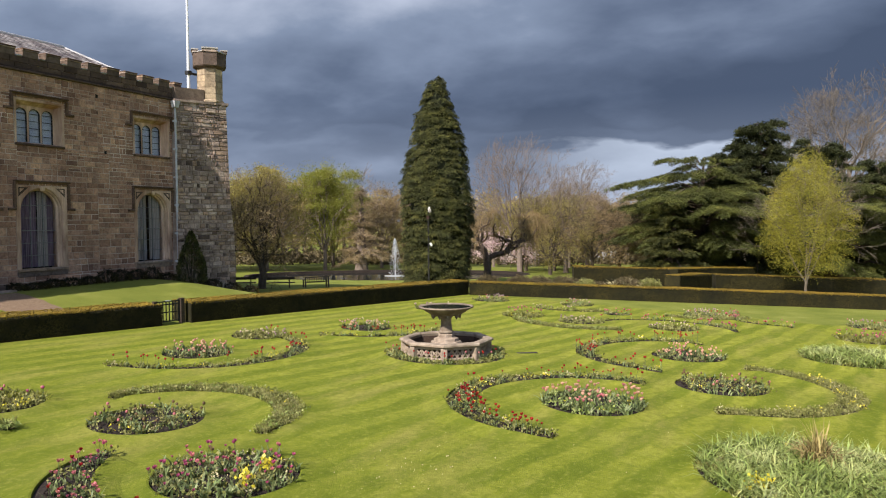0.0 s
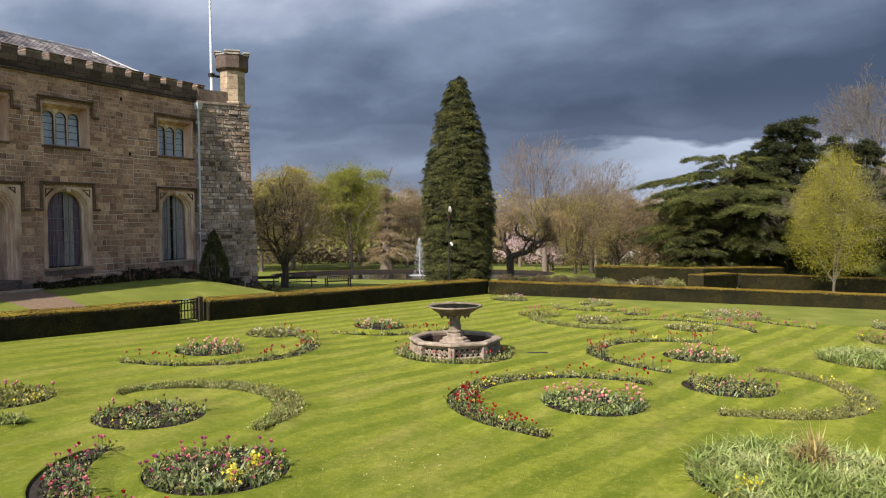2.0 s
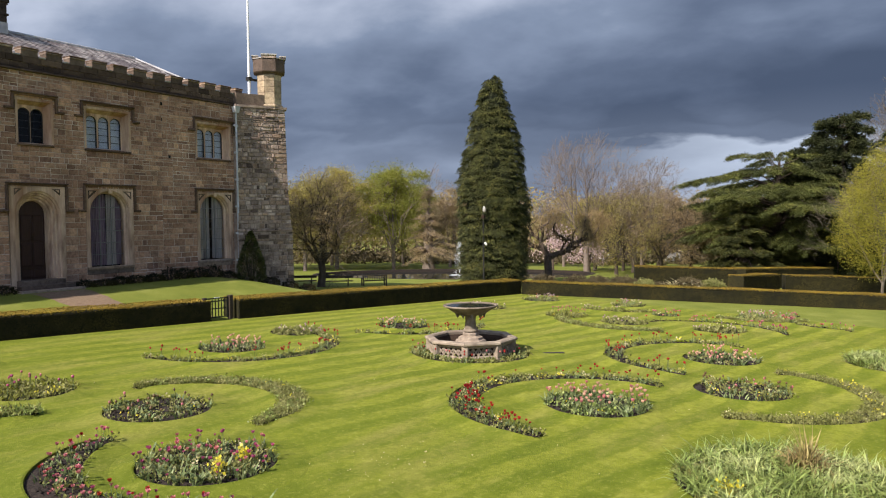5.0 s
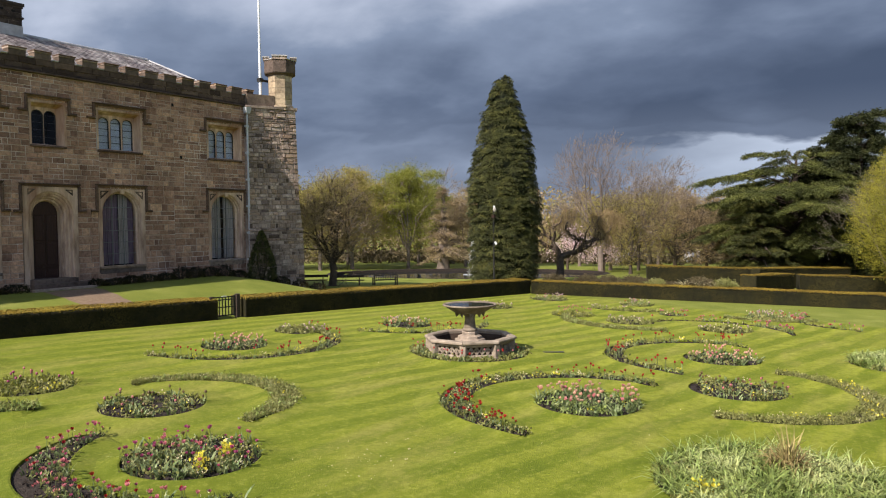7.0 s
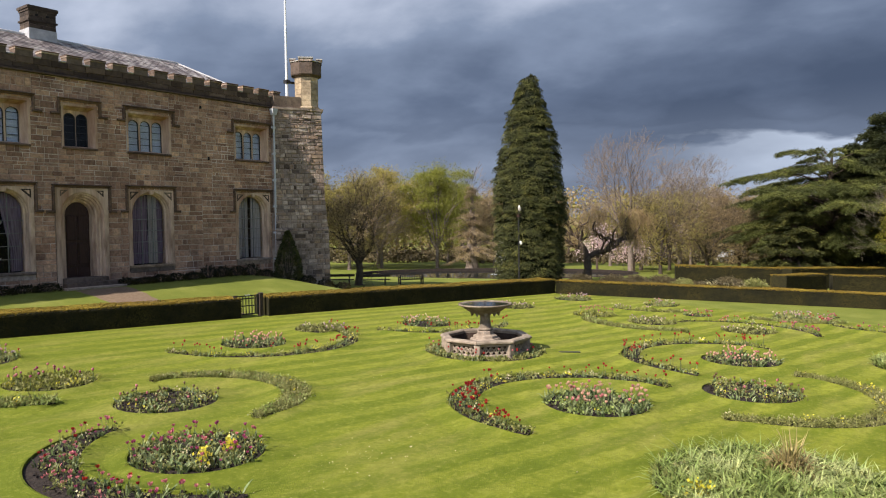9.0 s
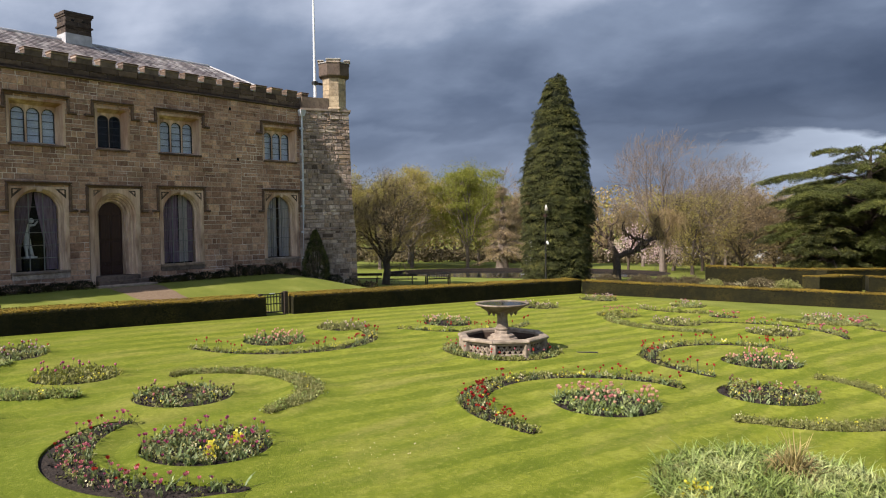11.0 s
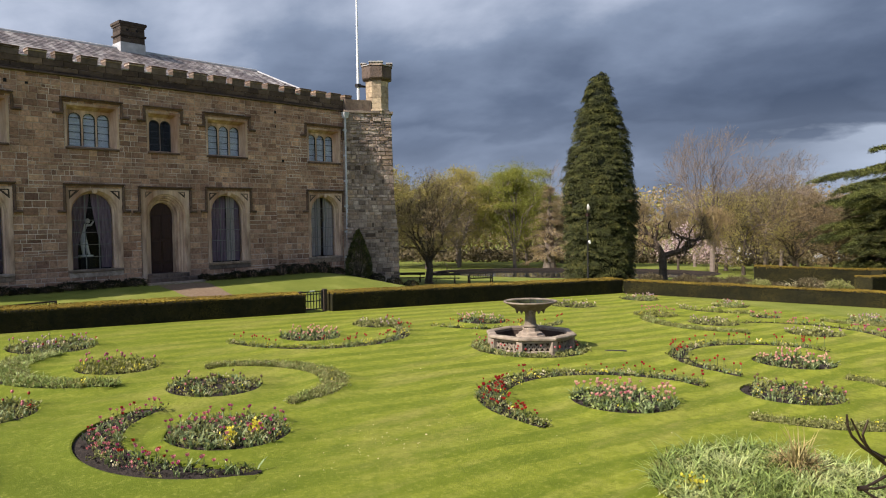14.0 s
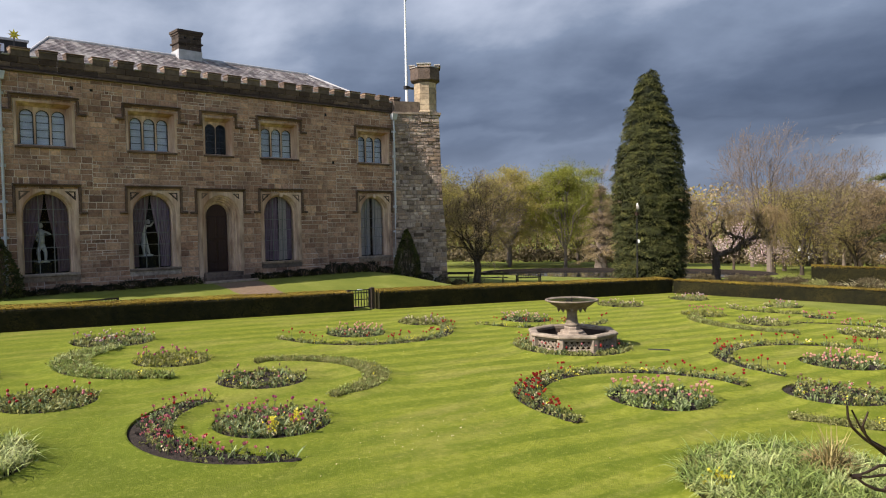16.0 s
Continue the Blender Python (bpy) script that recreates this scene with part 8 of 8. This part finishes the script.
count = 0


def courses(z0, z1, rows):
    """Uneven course heights that fill the band."""
    h = [rs.uniform(0.6, 1.45) for _ in range(rows)]
    z, out_ = z0, []
    for q in h:
        e = z + (z1 - z0) * q / sum(h)
        out_.append((z, e))
        z = e
    out_[-1] = (out_[-1][0], z1)
    return out_


for z0, z1, rows in bands:
    # upright strips between the openings, broken at random, each with courses of its own
    edges = sorted({-18.6, EX, *(e for h in HOLES if h[2] < z1 - 0.05 and h[3] > z0 + 0.05 for e in h[:2] if e > -18.6)})
    strips = []
    for s0, s1 in zip(edges, edges[1:]):
        m_ = (s0 + s1) / 2
        if any(h[0] < m_ < h[1] and h[2] < z1 - 0.05 and h[3] > z0 + 0.05 for h in HOLES):
            continue
        x = s0
        while x < s1 - 0.01:
            w = rs.uniform(1.3, 3.4)
            e = s1 if s1 - (x + w) < 0.8 else x + w
            strips.append((x, e))
            x = e
    for s0, s1 in strips:
        for a, b in courses(z0, z1, max(2, rows + rs.choice((-1, 0, 0, 1)))):
            x = s0
            while x < s1 - 0.02:
                w = rs.choice((0.22, 0.30, 0.36, 0.42, 0.48, 0.56, 0.66)) * (0.95 if z0 < 5 else 0.78) * rs.uniform(0.85, 1.15)
                if s1 - (x + w) < 0.2:
                    w = s1 - x
                out_ = rs.uniform(0.003, 0.024)
                j0, j1, j2, j3 = (rs.uniform(0.007, 0.016) for _ in range(4))
                if x > -8.4 and b < 5.3 and count < 300:
                    o = Geo().box(j0, w - j1, -out_, 0.02, j2, b - a - j3, 0.011).make("stone", M["stone"], wall)
                    o.location = (x, 0, a)
                    count += 1
                elif b - a > 0.2 and rs.random() < 0.14:
                    m_ = (a + b) / 2 + rs.uniform(-0.03, 0.03)
                    rest.box(x + j0, x + w - j1, -out_, 0.02, a + j2, m_ - 0.008, 0.008).box(x + j0, x + w - j1, -out_ * 0.6, 0.02, m_ + 0.008, b - j3, 0.008)
                else:
                    rest.box(x + j0, x + w - j1, -out_, 0.02, a + j2, b - j3, 0.011)
                x += w
o = rest.make("stones", M["stone"], wall)
o["kind"] = "stuff"
